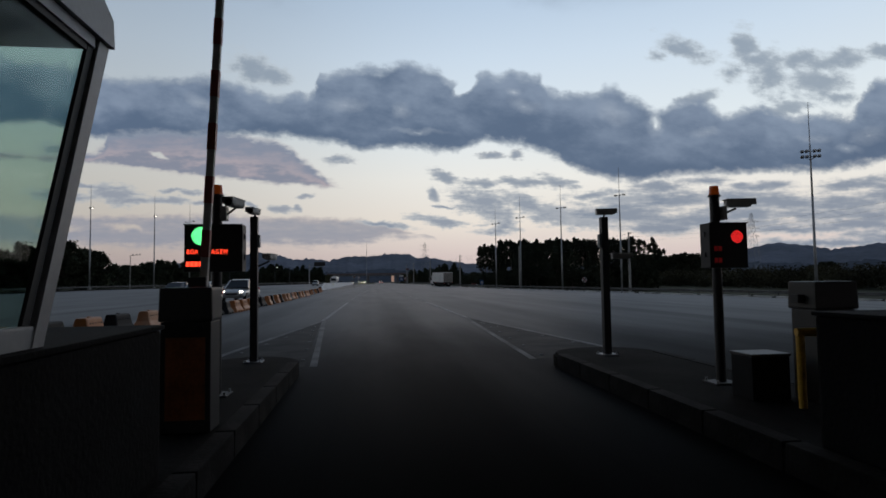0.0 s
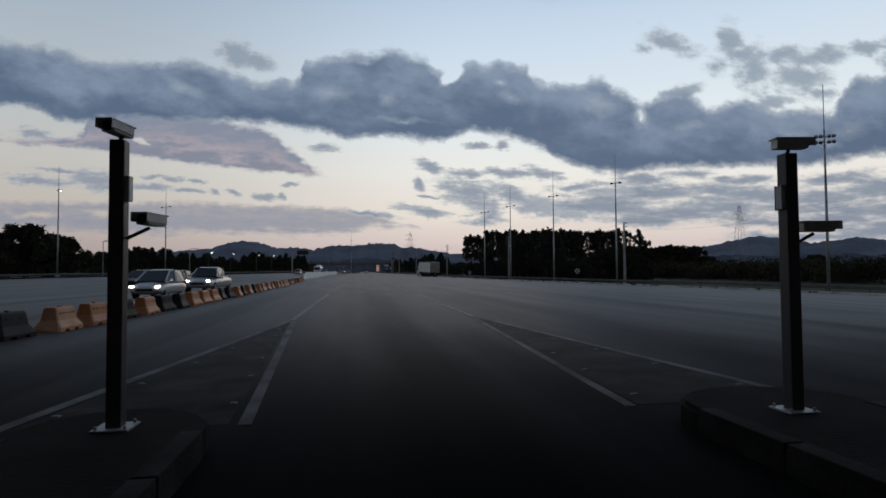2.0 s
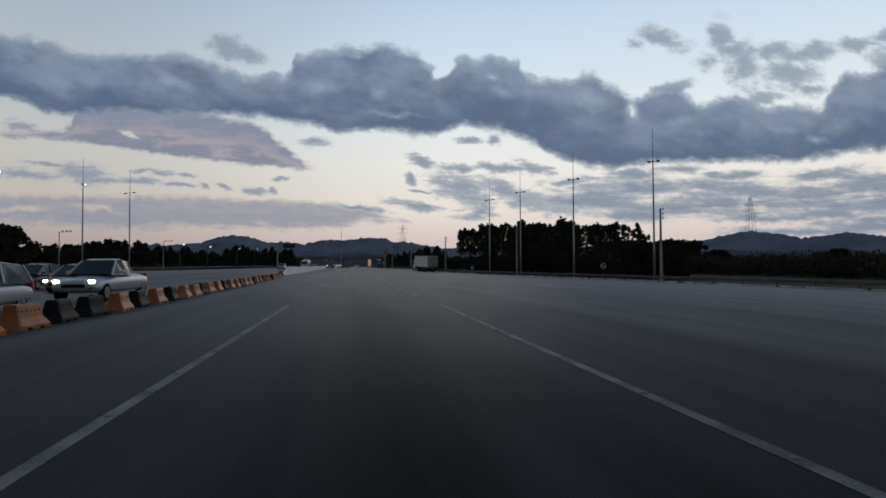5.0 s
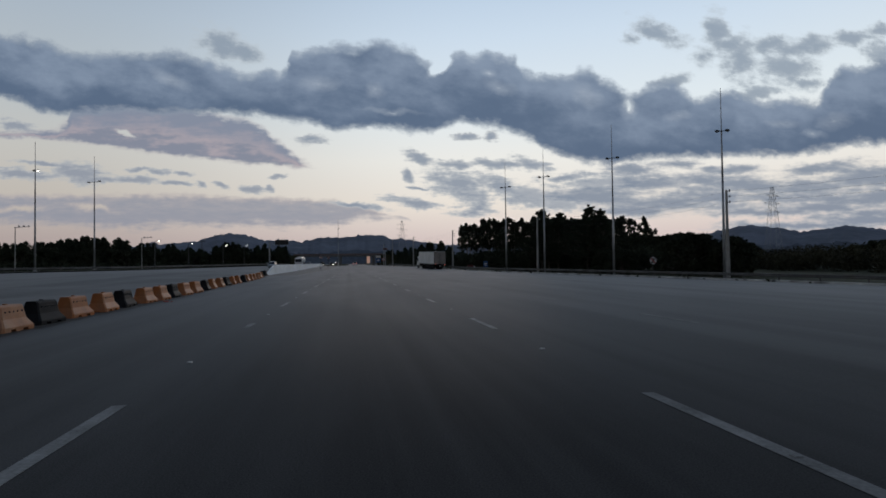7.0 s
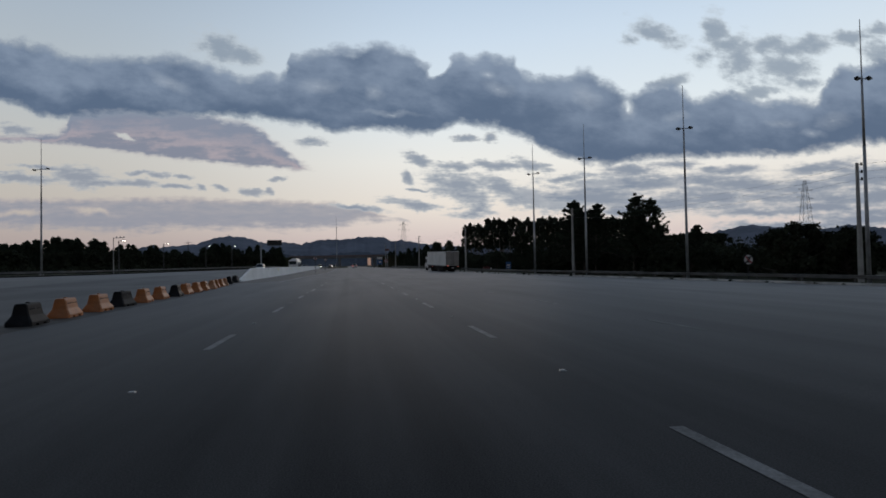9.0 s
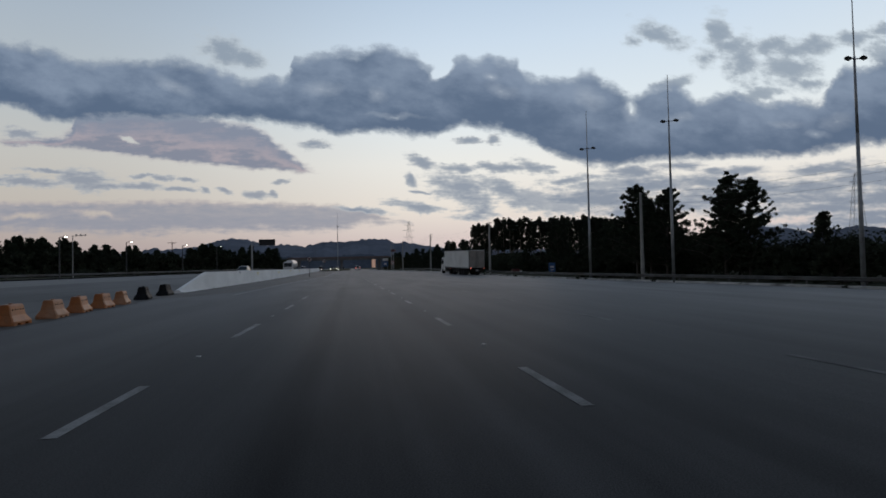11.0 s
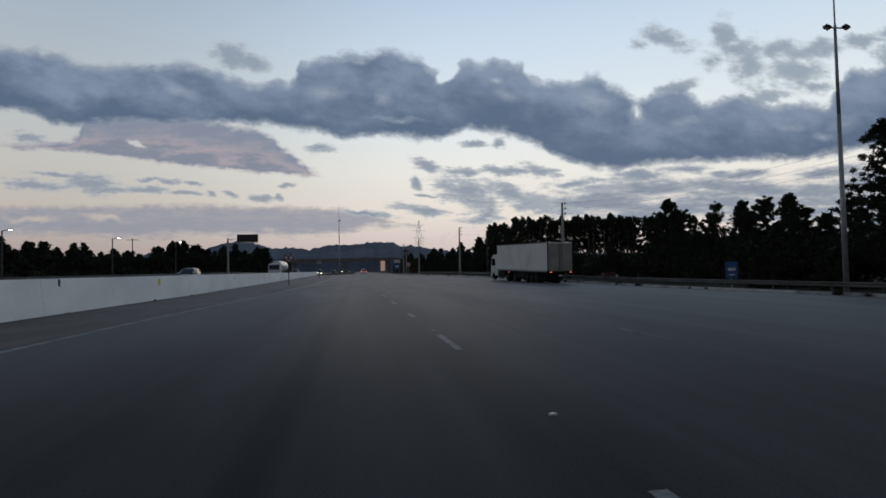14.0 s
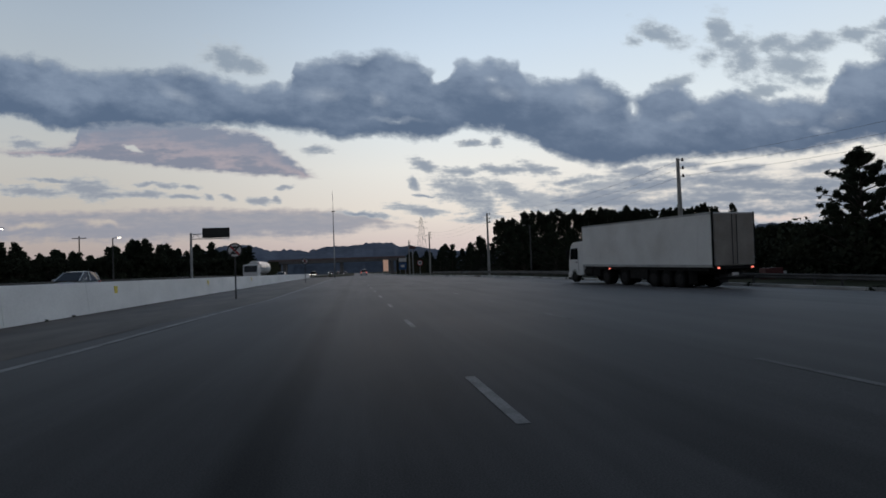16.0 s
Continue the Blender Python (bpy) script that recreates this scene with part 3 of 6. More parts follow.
M_CARGLASS = mat("dark_car_glass", (0.012, 0.014, 0.016), 0.06, var=0)
M_SILVER = mat("silver_car_paint", (0.42, 0.43, 0.44), 0.3, 0.45, var=0.05)
M_CARGOLD = mat("beige_car_paint", (0.36, 0.31, 0.24), 0.3, 0.4, var=0.05)
M_CARWHITE = mat("white_car_paint", (0.66, 0.66, 0.65), 0.3, var=0.04)
M_CARDARK = mat("dark_car_paint", (0.03, 0.032, 0.036), 0.25, 0.3, var=0.05)
M_BARK = mat("bark", (0.07, 0.058, 0.048), 0.9, var=0.35, scale=2, fine=18, bump=0.4, stretch=(1, 1, 0.3))
M_EUCBARK = mat("pale_bark", (0.20, 0.175, 0.15), 0.85, var=0.3, scale=1.0, fine=12, stretch=(1, 1, 0.2))
M_NEEDLE = mat("pine_needles", (0.036, 0.046, 0.030), 0.8, var=0.4, scale=0.6, fine=3, spec=0.08)
M_LEAF = mat("eucalyptus_leaves", (0.036, 0.044, 0.030), 0.8, var=0.4, scale=0.5, fine=3, spec=0.08)
M_SHRUB = mat("shrub_leaves", (0.036, 0.042, 0.027), 0.85, var=0.4, scale=0.3, fine=2, spec=0.06)
M_DRY = mat("dry_field_growth", (0.046, 0.044, 0.027), 0.9, var=0.45, scale=0.15, fine=1.2, spec=0.1)
# aerial haze is put into these base colours; the far ridge is paler
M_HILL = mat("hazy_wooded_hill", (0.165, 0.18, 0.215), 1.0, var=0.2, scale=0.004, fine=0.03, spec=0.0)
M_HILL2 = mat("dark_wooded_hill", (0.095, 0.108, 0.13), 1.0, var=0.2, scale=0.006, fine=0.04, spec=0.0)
M_SIGNW = mat("white_sign_sheet", (0.62, 0.60, 0.58), 0.45, var=0.08)
M_SIGNR = mat("red_sign_sheet", (0.40, 0.035, 0.035), 0.45, var=0.1)
M_SIGNB = mat("black_sign_print", (0.02, 0.02, 0.02), 0.5, var=0.1)
M_BLUE = mat("blue_sign_sheet", (0.022, 0.085, 0.22), 0.45, var=0.1)
M_BOARD = mat("lit_advert_panel", (0.75, 0.48, 0.36), 0.5, var=0.1, emit=(1.0, 0.62, 0.45), power=0.22)
M_PINK = mat("faded_bridge_paint", (0.17, 0.12, 0.115), 0.8, var=0.2, scale=0.4, dirt=(0.10, 0.09, 0.09), dirt_amount=0.6)
M_BRIDGE = mat("bridge_concrete", (0.17, 0.165, 0.16), 0.9, var=0.2, scale=0.3, dirt=(0.09, 0.085, 0.08), dirt_amount=0.6)
M_ROOF = mat("canopy_sheet", (0.13, 0.13, 0.135), 0.6, 0.2, var=0.1, scale=0.6)
M_WIRE = mat("cable", (0.10, 0.10, 0.105), 0.6, var=0)
M_GREENGLASS = glass("green_tinted_glass", (0.78, 0.845, 0.82), 6.0)


# ---- mesh helpers ----
def gz(x, y):
    """The height of the paved ground: the plaza rounds off towards its outer kerb, and the road ahead rises a little."""
    fade = min(1.0, max(0.0, (215 - y) / 60.0))
    d = max(0.0, x - 4.0)
    fall = 0.00085 * d * d if d < 24 else 0.49 + 0.027 * (d - 24)
    # the far carriageway lies higher beyond the median
    lift = 0.65 * min(1.0, max(0.0, (-9.8 - x) / 9.0)) * min(1.0, max(0.0, (y - 50) / 60.0)) * min(1.0, max(0.0, (300 - y) / 60.0))
    return lift - fall * fade + 0.004 * min(max(0.0, y - 150.0), 180.0)


def finish(name, bm, material, smooth=False):
    bmesh.ops.recalc_face_normals(bm, faces=bm.faces)
    me = bpy.data.meshes.new(name)
    bm.to_mesh(me)
    bm.free()
    for m in material if isinstance(material, (list, tuple)) else [material]:
        me.materials.append(m)
    if smooth:
        for p in me.polygons:
            p.use_smooth = True
    return me


def part(name, bm, material, parent, label="", smooth=False):
    ob = new(name, finish(name, bm, material, smooth))
    ob.parent = parent
    if label:
        ob["label"] = label
    return ob


def solo(name, bm, material, label, category, kind="", group="", smooth=False, at=None):
    ob = tagged(new(name, finish(name, bm, material, smooth)), label, category, group, kind)
    if at is not None:
        ob.matrix_basis = at
    return ob


def thing(name, m, label, category, group="", kind=""):
    ob = new(name)
    ob.empty_display_size = 0.2
    ob.matrix_basis = m
    return tagged(ob, label, category, group, kind)


def box(bm, x0, x1, y0, y1, z0, z1, bevel=0.0, top=1.0, m=None):
    """A box; top < 1 draws its upper face in."""
    r = bmesh.ops.create_cube(bm, size=1.0)["verts"]
    for v in r:
        k = top if v.co.z > 0 else 1.0
        v.co = Vector(((x0 + x1) / 2 + v.co.x * (x1 - x0) * k, (y0 + y1) / 2 + v.co.y * (y1 - y0) * k, (z0 + z1) / 2 + v.co.z * (z1 - z0)))
    if bevel:
        es = list({e for v in r for e in v.link_edges})
        out = bmesh.ops.bevel(bm, geom=es, offset=bevel, segments=2, profile=0.7, affect="EDGES")
        r = list(set(out["verts"]) | {v for v in r if v.is_valid})
    if m is not None:
        bmesh.ops.transform(bm, matrix=m, verts=[v for v in r if v.is_valid])
    return bm


def rod(bm, a, b, r0, r1=None, seg=12):
    """A capped rod from a to b."""
    a, b = Vector(a), Vector(b)
    r1 = r0 if r1 is None else r1
    q = (b - a).to_track_quat("Z", "X").to_matrix().to_4x4()
    bmesh.ops.create_cone(bm, cap_ends=True, segments=seg, radius1=r0, radius2=max(r1, 1e-4), depth=(b - a).length, matrix=Matrix.Translation((a + b) / 2) @ q)
    return bm


def ball(bm, c, r, seg=12):
    bmesh.ops.create_uvsphere(bm, u_segments=seg, v_segments=seg // 2 + 2, radius=r, matrix=Matrix.Translation(c))
    return bm


def prism(bm, outline, a, b, axis=0):
    """Extrudes an outline of pairs along an axis from a to b."""
    def at(p, w):
        return {0: (w, p[0], p[1]), 1: (p[0], w, p[1]), 2: (p[0], p[1], w)}[axis]
    lo = [bm.verts.new(at(p, a)) for p in outline]
    hi = [bm.verts.new(at(p, b)) for p in outline]
    bm.faces.new(lo)
    bm.faces.new(list(reversed(hi)))
    for i in range(len(outline)):
        j = (i + 1) % len(outline)
        bm.faces.new((lo[i], lo[j], hi[j], hi[i]))
    return bm


def tube(bm, pts, r, seg=5):
    """One continuous tube along points."""
    rings = []
    for i, p in enumerate(pts):
        d = (pts[min(i + 1, len(pts) - 1)] - pts[max(i - 1, 0)]).normalized()
        q = d.to_track_quat("Z", "X")
        rings.append([bm.verts.new(p + q @ Vector((r * math.cos(6.2832 * k / seg), r * math.sin(6.2832 * k / seg), 0))) for k in range(seg)])
    for a, b in zip(rings, rings[1:]):
        for k in range(seg):
            bm.faces.new((a[k], a[(k + 1) % seg], b[(k + 1) % seg], b[k]))
    bm.faces.new(rings[0])
    bm.faces.new(list(reversed(rings[-1])))
    return bm


def NB():
    return bmesh.new()


def ribbon(bm, pts, width, lift, thick=0.002):
    """A flat painted strip along points on the paving."""
    rows = []
    for i, (x, y) in enumerate(pts):
        a, b = pts[max(0, i - 1)], pts[min(len(pts) - 1, i + 1)]
        d = Vector((b[0] - a[0], b[1] - a[1])).normalized()
        n = Vector((-d.y, d.x)) * width / 2
        rows.append([bm.verts.new((x + s * n.x, y + s * n.y, gz(x, y) + lift + t)) for s, t in ((-1, 0), (1, 0), (1, thick), (-1, thick))])
    for r, s in zip(rows, rows[1:]):
        for i in range(4):
            bm.faces.new((r[i], r[(i + 1) % 4], s[(i + 1) % 4], s[i]))
    bm.faces.new(rows[0])
    bm.faces.new(list(reversed(rows[-1])))
    return bm


def line(a, b, step=4.0):
    n = max(1, int(math.hypot(b[0] - a[0], b[1] - a[1]) / step))
    return [(a[0] + (b[0] - a[0]) * i / n, a[1] + (b[1] - a[1]) * i / n) for i in range(n + 1)]


def along(pts, y):
    """x on a polyline of (x, y) at that y."""
    for (xa, ya), (xb, yb) in zip(pts, pts[1:]):
        if ya <= y <= yb:
            return xa + (xb - xa) * (y - ya) / (yb - ya)
    return pts[0][0] if y < pts[0][1] else pts[-1][0]


# ---- ground and paving ----
RIGHT = [(52, -60), (48, 10), (43.6, 40), (41.2, 54), (36.6, 88), (32.6, 106), (29.2, 123), (26.7, 137), (23.6, 165), (19.2, 203), (14.4, 230), (10.8, 261), (9.4, 330), (9.4, 900)]
LEFT = [(-66, -60), (-62, 40), (-52, 90), (-45, 121), (-38.5, 145), (-31, 190), (-24, 230), (-22, 260), (-21, 330), (-21, 900)]
YS = [-60, -30, -10, 0, 10, 20, 30, 40, 54, 70, 88, 106, 123, 137, 150, 165, 190, 203, 230, 260, 300, 330, 500, 900]
bm = NB()
rows = []
for y in YS:
    xl, xr = along(LEFT, y), along(RIGHT, y)
    xs = [xl, xl * 0.6 - 8, -19.0, -9.8, -4, 4] + [4 + (xr - 4) * k for k in (0.06, 0.12, 0.2, 0.3, 0.42, 0.55, 0.7, 0.85, 1.0)]
    rows.append([bm.verts.new((x, y, gz(x, y))) for x in xs])
for r, s in zip(rows, rows[1:]):
    for i in range(len(r) - 1):
        bm.faces.new((r[i], r[i + 1], s[i + 1], s[i]))
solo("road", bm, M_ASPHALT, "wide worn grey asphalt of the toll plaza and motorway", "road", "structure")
bm = NB()
ring = [-1400, -500, -150] + YS[1:-1] + [900, 1500, 2600, 4200]
cols = [-4200, -1500, -500, -200, -90, -60, -30, -19, -9.8, 0, 30, 60, 90, 200, 500, 1500, 4200]
rows = [[bm.verts.new((x, y, gz(max(-60, min(along(RIGHT, y) + 4, x)), min(y, 900)) - 0.16)) for x in cols] for y in ring]
for r, s in zip(rows, rows[1:]):
    for i in range(len(r) - 1):
        bm.faces.new((r[i], r[i + 1], s[i + 1], s[i]))
solo("ground", bm, M_GROUND, "dark rough grass and bare earth beside the road", "ground", "structure")

# outer kerbs, whitewashed
for nm, pts, s in (("kerb_right", RIGHT, 1), ("kerb_left", LEFT, -1)):
    bm = NB()
    prev = None
    for i in range(0, 170):
        y = -55 + i * 2.4
        x = along(pts, y)
        ring4 = [bm.verts.new((x + s * dx, y, gz(x, y) + dz)) for dx, dz in ((-0.02, -0.12), (0.0, 0.15), (0.04, 0.17), (0.16, 0.17), (0.16, -0.2))]
        if prev:
            for k in range(4):
                bm.faces.new((prev[k], prev[k + 1], ring4[k + 1], ring4[k]))
        prev = ring4
    solo(nm, bm, M_KERB if s > 0 else M_ISLAND, "worn whitewashed concrete kerb" if s > 0 else "grey concrete kerb", "kerb", "structure")

# shoulder inside the white wall
bm = NB()
rows = [[bm.verts.new((x, y, gz(x, y) + 0.006)) for x in (-9.2, along([(-7.0, 104), (-4.9, 112), (-4.2, 150), (-2.6, 165), (-2.3, 330)], y) - 0.2)] for y in range(104, 292, 6)]
for r, s in zip(rows, rows[1:]):
    bm.faces.new((r[0], r[1], s[1], s[0]))
solo("shoulder", bm, M_SHOULDER, "dirty brownish asphalt shoulder along the white wall", "shoulder", "structure")

# dark worn triangles between the lines that run off the island noses
for tri in ([(-2.9, 9.75), (-1.1, 9.75), (-1.74, 20.6)], [(2.82, 9.85), (4.68, 9.85), (3.46, 20.9)]):
    bm = NB()
    (ax, ay), (bx, by), (cx, cy) = tri
    rows = []
    for k in range(13):
        u = k / 12 * 0.985
        rows.append([bm.verts.new((p[0] + (cx - p[0]) * u, p[1] + (cy - p[1]) * u, gz(p[0] + (cx - p[0]) * u, 0) + 0.004)) for p in ((ax, ay), ((ax + bx) / 2, ay), (bx, by))])
    for r, s in zip(rows, rows[1:]):
        for i in range(2):
            bm.faces.new((r[i], r[i + 1], s[i + 1], s[i]))
    solo("gore", bm, M_GORE, "dark dusty asphalt triangle beyond an island nose", "road", "structure", "gores")


def smear(name, pts, width, ragged, lift, material, label, category, seed, step=0.8):
    """A flat strip with ragged edges lying on the paving."""
    r = random.Random(seed)
    bm = NB()
    prev = None
    y = pts[0][1]
    wl = wr = width / 2
    while y <= pts[-1][1]:
        x = along(pts, y)
        wl = 0.6 * wl + 0.4 * width / 2 * r.uniform(1 - ragged, 1 + ragged)
        wr = 0.6 * wr + 0.4 * width / 2 * r.uniform(1 - ragged, 1 + ragged)
        row = [bm.verts.new((x + d, y, gz(x + d, y) + lift)) for d in (-wl, 0.0, wr)]
        if prev:
            for i in range(2):
                bm.faces.new((prev[i], prev[i + 1], row[i + 1], row[i]))
        prev = row
        y += step
    return solo(name, bm, material, label, category, "structure")


smear("wall_dirt", [(-9.02, 108), (-9.0, 285)], 0.42, 1.0, 0.011, M_DIRT, "brown dirt gathered along the foot of the white wall", "road dirt", 4, 0.5)
smear("median_dirt", [(-7.6, 10), (-7.1, 17), (-6.7, 28), (-6.7, 45), (-6.9, 60), (-7.3, 72), (-7.5, 80), (-7.8, 90), (-8.3, 97), (-9.05, 104), (-9.3, 109)], 1.15, 0.5, 0.004, M_DIRT, "dark brown dirt under the row of plastic barriers", "road dirt", 5)
# painted lines
EDGE = [(-5.0, 105), (-4.7, 127), (-4.2, 136), (-3.65, 146), (-3.3, 156), (-2.7, 166), (-2.3, 200), (-2.2, 274)]
for pts, w in ((line((-3.05, 9.7), (-1.75, 21.2)), 0.14), (line((-0.95, 9.7), (-1.70, 21.2)), 0.12), (line((-1.75, 21.2), (-1.64, 39.8)), 0.14),
               (line((2.72, 9.8), (3.40, 21.5)), 0.12), (line((4.75, 9.8), (3.46, 21.5)), 0.14), (line((3.44, 21.5), (3.54, 39.2)), 0.14), (EDGE, 0.20)):
    solo("lane_line", ribbon(NB(), pts, w, 0.004), M_PAINTG if pts[0][1] < 20 else M_PAINT, "worn white painted line on asphalt", "road marking", "structure")
DASHL = [(-1.62, 45), (-1.4, 62), (-1.0, 84), (-0.78, 95), (-0.75, 104)]
DASHR = [(3.48, 45), (3.5, 63), (3.56, 86), (3.5, 103), (3.4, 110), (3.15, 140), (3.1, 160), (2.6, 330)]
DASHF = [(7.9, 45), (7.65, 62), (7.4, 86), (7.4, 104), (7.1, 140), (6.8, 330)]
STARTS = [(45.1, 0), (61.2, 2), (84.6, 5), (92.9, 6), (108.2, 8), (117, 9), (138.3, 12), (147.3, 13), (241, 25)]
dash_rng = random.Random(4)
for k in range(26):
    y = along(STARTS, k)
    long = 2.3 if k == 0 else 1.5 if k in (10, 16, 21) else dash_rng.uniform(2.1, 2.5)
    shift = {0: 1.65, 5: -0.75, 6: -0.8, 7: -1.9}
    for pts, last in ((DASHR, 250), (DASHF, 250), (DASHL, 106)):
        if y < last:
            y0 = y + (shift.get(k, 0.0) if pts is DASHL else 0.0)
            long = 0.95 if k == 0 and pts is DASHL else 2.9 if k == 5 and pts is DASHL else long
            solo("lane_dash", ribbon(NB(), [(along(pts, y0), y0), (along(pts, y0 + long), y0 + long)], 0.13, 0.004), M_PAINTF if pts is DASHF else M_PAINT, "worn white lane dash on asphalt", "road marking", "structure", "lane dashes")


def stud_mesh():
    return box(NB(), -0.040, 0.040, -0.034, 0.034, 0, 0.016, 0.006, 0.75)


STUD = finish("road_stud", stud_mesh(), M_STUD)
DULL_STUD = finish("road_stud", stud_mesh(), M_PAINT)


def stud(x, y):
    ob = tagged(new("road_stud", DULL_STUD if y < 40 else STUD), "small scuffed road stud by a gore line" if y < 40 else "small white reflective road stud", "road stud", "road studs")
    ob.location = (x, y, gz(x, y) + 0.001)


for k in range(6):
    u = k / 6.0
    y = 10.3 + 9.6 * u
    stud(-2.98 + 1.23 * u + 0.22, y), stud(-0.98 - 0.68 * u - 0.24, y + 0.3)
    stud(2.76 + 0.6 * u + 0.24, y), stud(4.68 - 1.2 * u - 0.22, y + 0.3)
for k in range(12):
    y = 42.3 + 7.8 * k
    stud(along(DASHR, y) + 0.02, y)
    if y < 104:
        stud(along(DASHL, y), y)
for k in range(8):
    stud(-1.75 + 0.11 * k / 8, 22.5 + 2.1 * k), stud(3.44 + 0.1 * k / 8, 22.5 + 2.1 * k)

# ---- hills ----


RIDGE = [(-75, 0.6), (-40, 1.0), (-26, 1.3), (-20, 1.6), (-17.9, 1.83), (-16.9, 2.14), (-16.3, 1.95), (-13.2, 2.28), (-11.6, 2.82), (-10.3, 2.99), (-9.0, 2.79),
         (-7.1, 2.28), (-6.0, 2.4), (-4.2, 2.17), (-2.1, 2.58), (0.1, 2.61), (2.2, 2.86), (3.0, 2.74), (3.6, 2.78), (4.3, 2.33), (5.2, 2.48), (6.6, 2.18), (9, 1.8),
         (18, 1.5), (27, 1.15), (29.3, 1.37), (30.9, 1.86), (33.4, 2.27), (35.8, 2.81), (36.7, 2.9), (39.1, 2.56), (40.6, 2.18), (42.2, 2.36), (43.8, 2.58), (45.2, 2.35),
         (46.5, 2.04), (52, 1.6), (60, 1.8), (75, 0.8)]


def hills():
    """Two ranges: a nearer, lower one and the ridge behind it."""
    for name, near_, cut, lag, seed in (("hills", 2500, 1.0, 0.0, 0.0), ("foothills", 1700, 0.62, 1.7, 9.0)):
        bm = NB()
        rows = []
        for k, dist in enumerate((0, 260, 560, 860, 1160, 1500, 2000)):
            dist = near_ + dist * (1.0 if cut == 1.0 else 0.45)
            row = []
            for i in range(601):
                az = -72 + i * 0.24
                el = along([(e, a) for a, e in RIDGE], az + lag) * cut
                shape = (0.0, 0.42, 0.70, 0.90, 1.0, 0.75, 0.0)[k]
                n = noise.fractal(Vector((az * 0.5 + seed, dist * 0.004, seed)), 0.8, 2.1, 6)
                if cut < 1.0:
                    el *= 0.75 + 0.45 * noise.noise(Vector((az * 0.22, 3.0, 0)))
                h = math.tan(radians(max(0.0, el) * shape)) * dist * (1 + (0.012 if k == 4 else 0.09) * n * (k not in (0, 6)))
                if 0 < k < 6:
                    h += 10.0 * noise.noise(Vector((az * 3.1, k * 2.7, seed))) + 5.0 * noise.noise(Vector((az * 8.0, k * 1.3, seed)))
                a = radians(az)
                row.append(bm.verts.new((dist * math.sin(a), dist * math.cos(a), max(0.0, h) - 2)))
            rows.append(row)
        for r, s in zip(rows, rows[1:]):
            for i in range(len(r) - 1):
                bm.faces.new((r[i], r[i + 1], s[i + 1], s[i]))
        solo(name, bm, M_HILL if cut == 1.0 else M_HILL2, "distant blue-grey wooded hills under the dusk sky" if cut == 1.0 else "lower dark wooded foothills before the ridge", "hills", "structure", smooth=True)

hills()

# ---- toll lane: islands, booth, gate, signals ----


def island(x0, x1, label):
    t = thing("traffic_island", pose(0, 0, 0), label, "traffic island", "toll islands")
    xm = (x0 + x1) / 2
    w = (x1 - x0) / 2
    rim = [(xm + w * math.cos(a) * (1 if abs(math.cos(a)) > 0.99 else 1), 8.9 + 0.75 * math.sin(a)) for a in [math.pi * k / 10 for k in range(11)]]
    out = [(x1, -22.0)] + rim + [(x0, -22.0)]
    bm = prism(NB(), out, -0.05, 0.20, 2)
    bmesh.ops.bevel(bm, geom=[e for e in bm.edges if all(v.co.z > 0.1 for v in e.verts)], offset=0.04, segments=2, affect="EDGES")
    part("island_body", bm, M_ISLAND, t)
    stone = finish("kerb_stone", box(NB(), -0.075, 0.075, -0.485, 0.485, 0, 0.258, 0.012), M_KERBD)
    for k in range(26):
        for x in (x0 + 0.068, x1 - 0.068):
            ob = new("kerb_stone", stone)
            ob.parent = t
            ob.location = (x, 8.3 - k, -0.05)
    return t


island(-2.5, -1.08, "dark worn concrete toll island with rounded nose")
island(2.82, 4.5, "dark worn concrete toll island beside the exit lane")


def guard_wall(x0, x1, y0, y1):
    t = thing("guard_wall", pose(x0, y0, 0.2), "low black concrete guard wall on the toll island", "guard wall", "guard walls")
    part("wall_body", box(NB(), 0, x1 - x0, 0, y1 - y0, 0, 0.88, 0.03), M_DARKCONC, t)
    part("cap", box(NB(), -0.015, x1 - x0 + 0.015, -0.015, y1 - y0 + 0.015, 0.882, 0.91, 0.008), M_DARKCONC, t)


guard_wall(-2.3, -1.27, 1.6, 3.75)
guard_wall(2.98, 4.3, 0.8, 3.66)


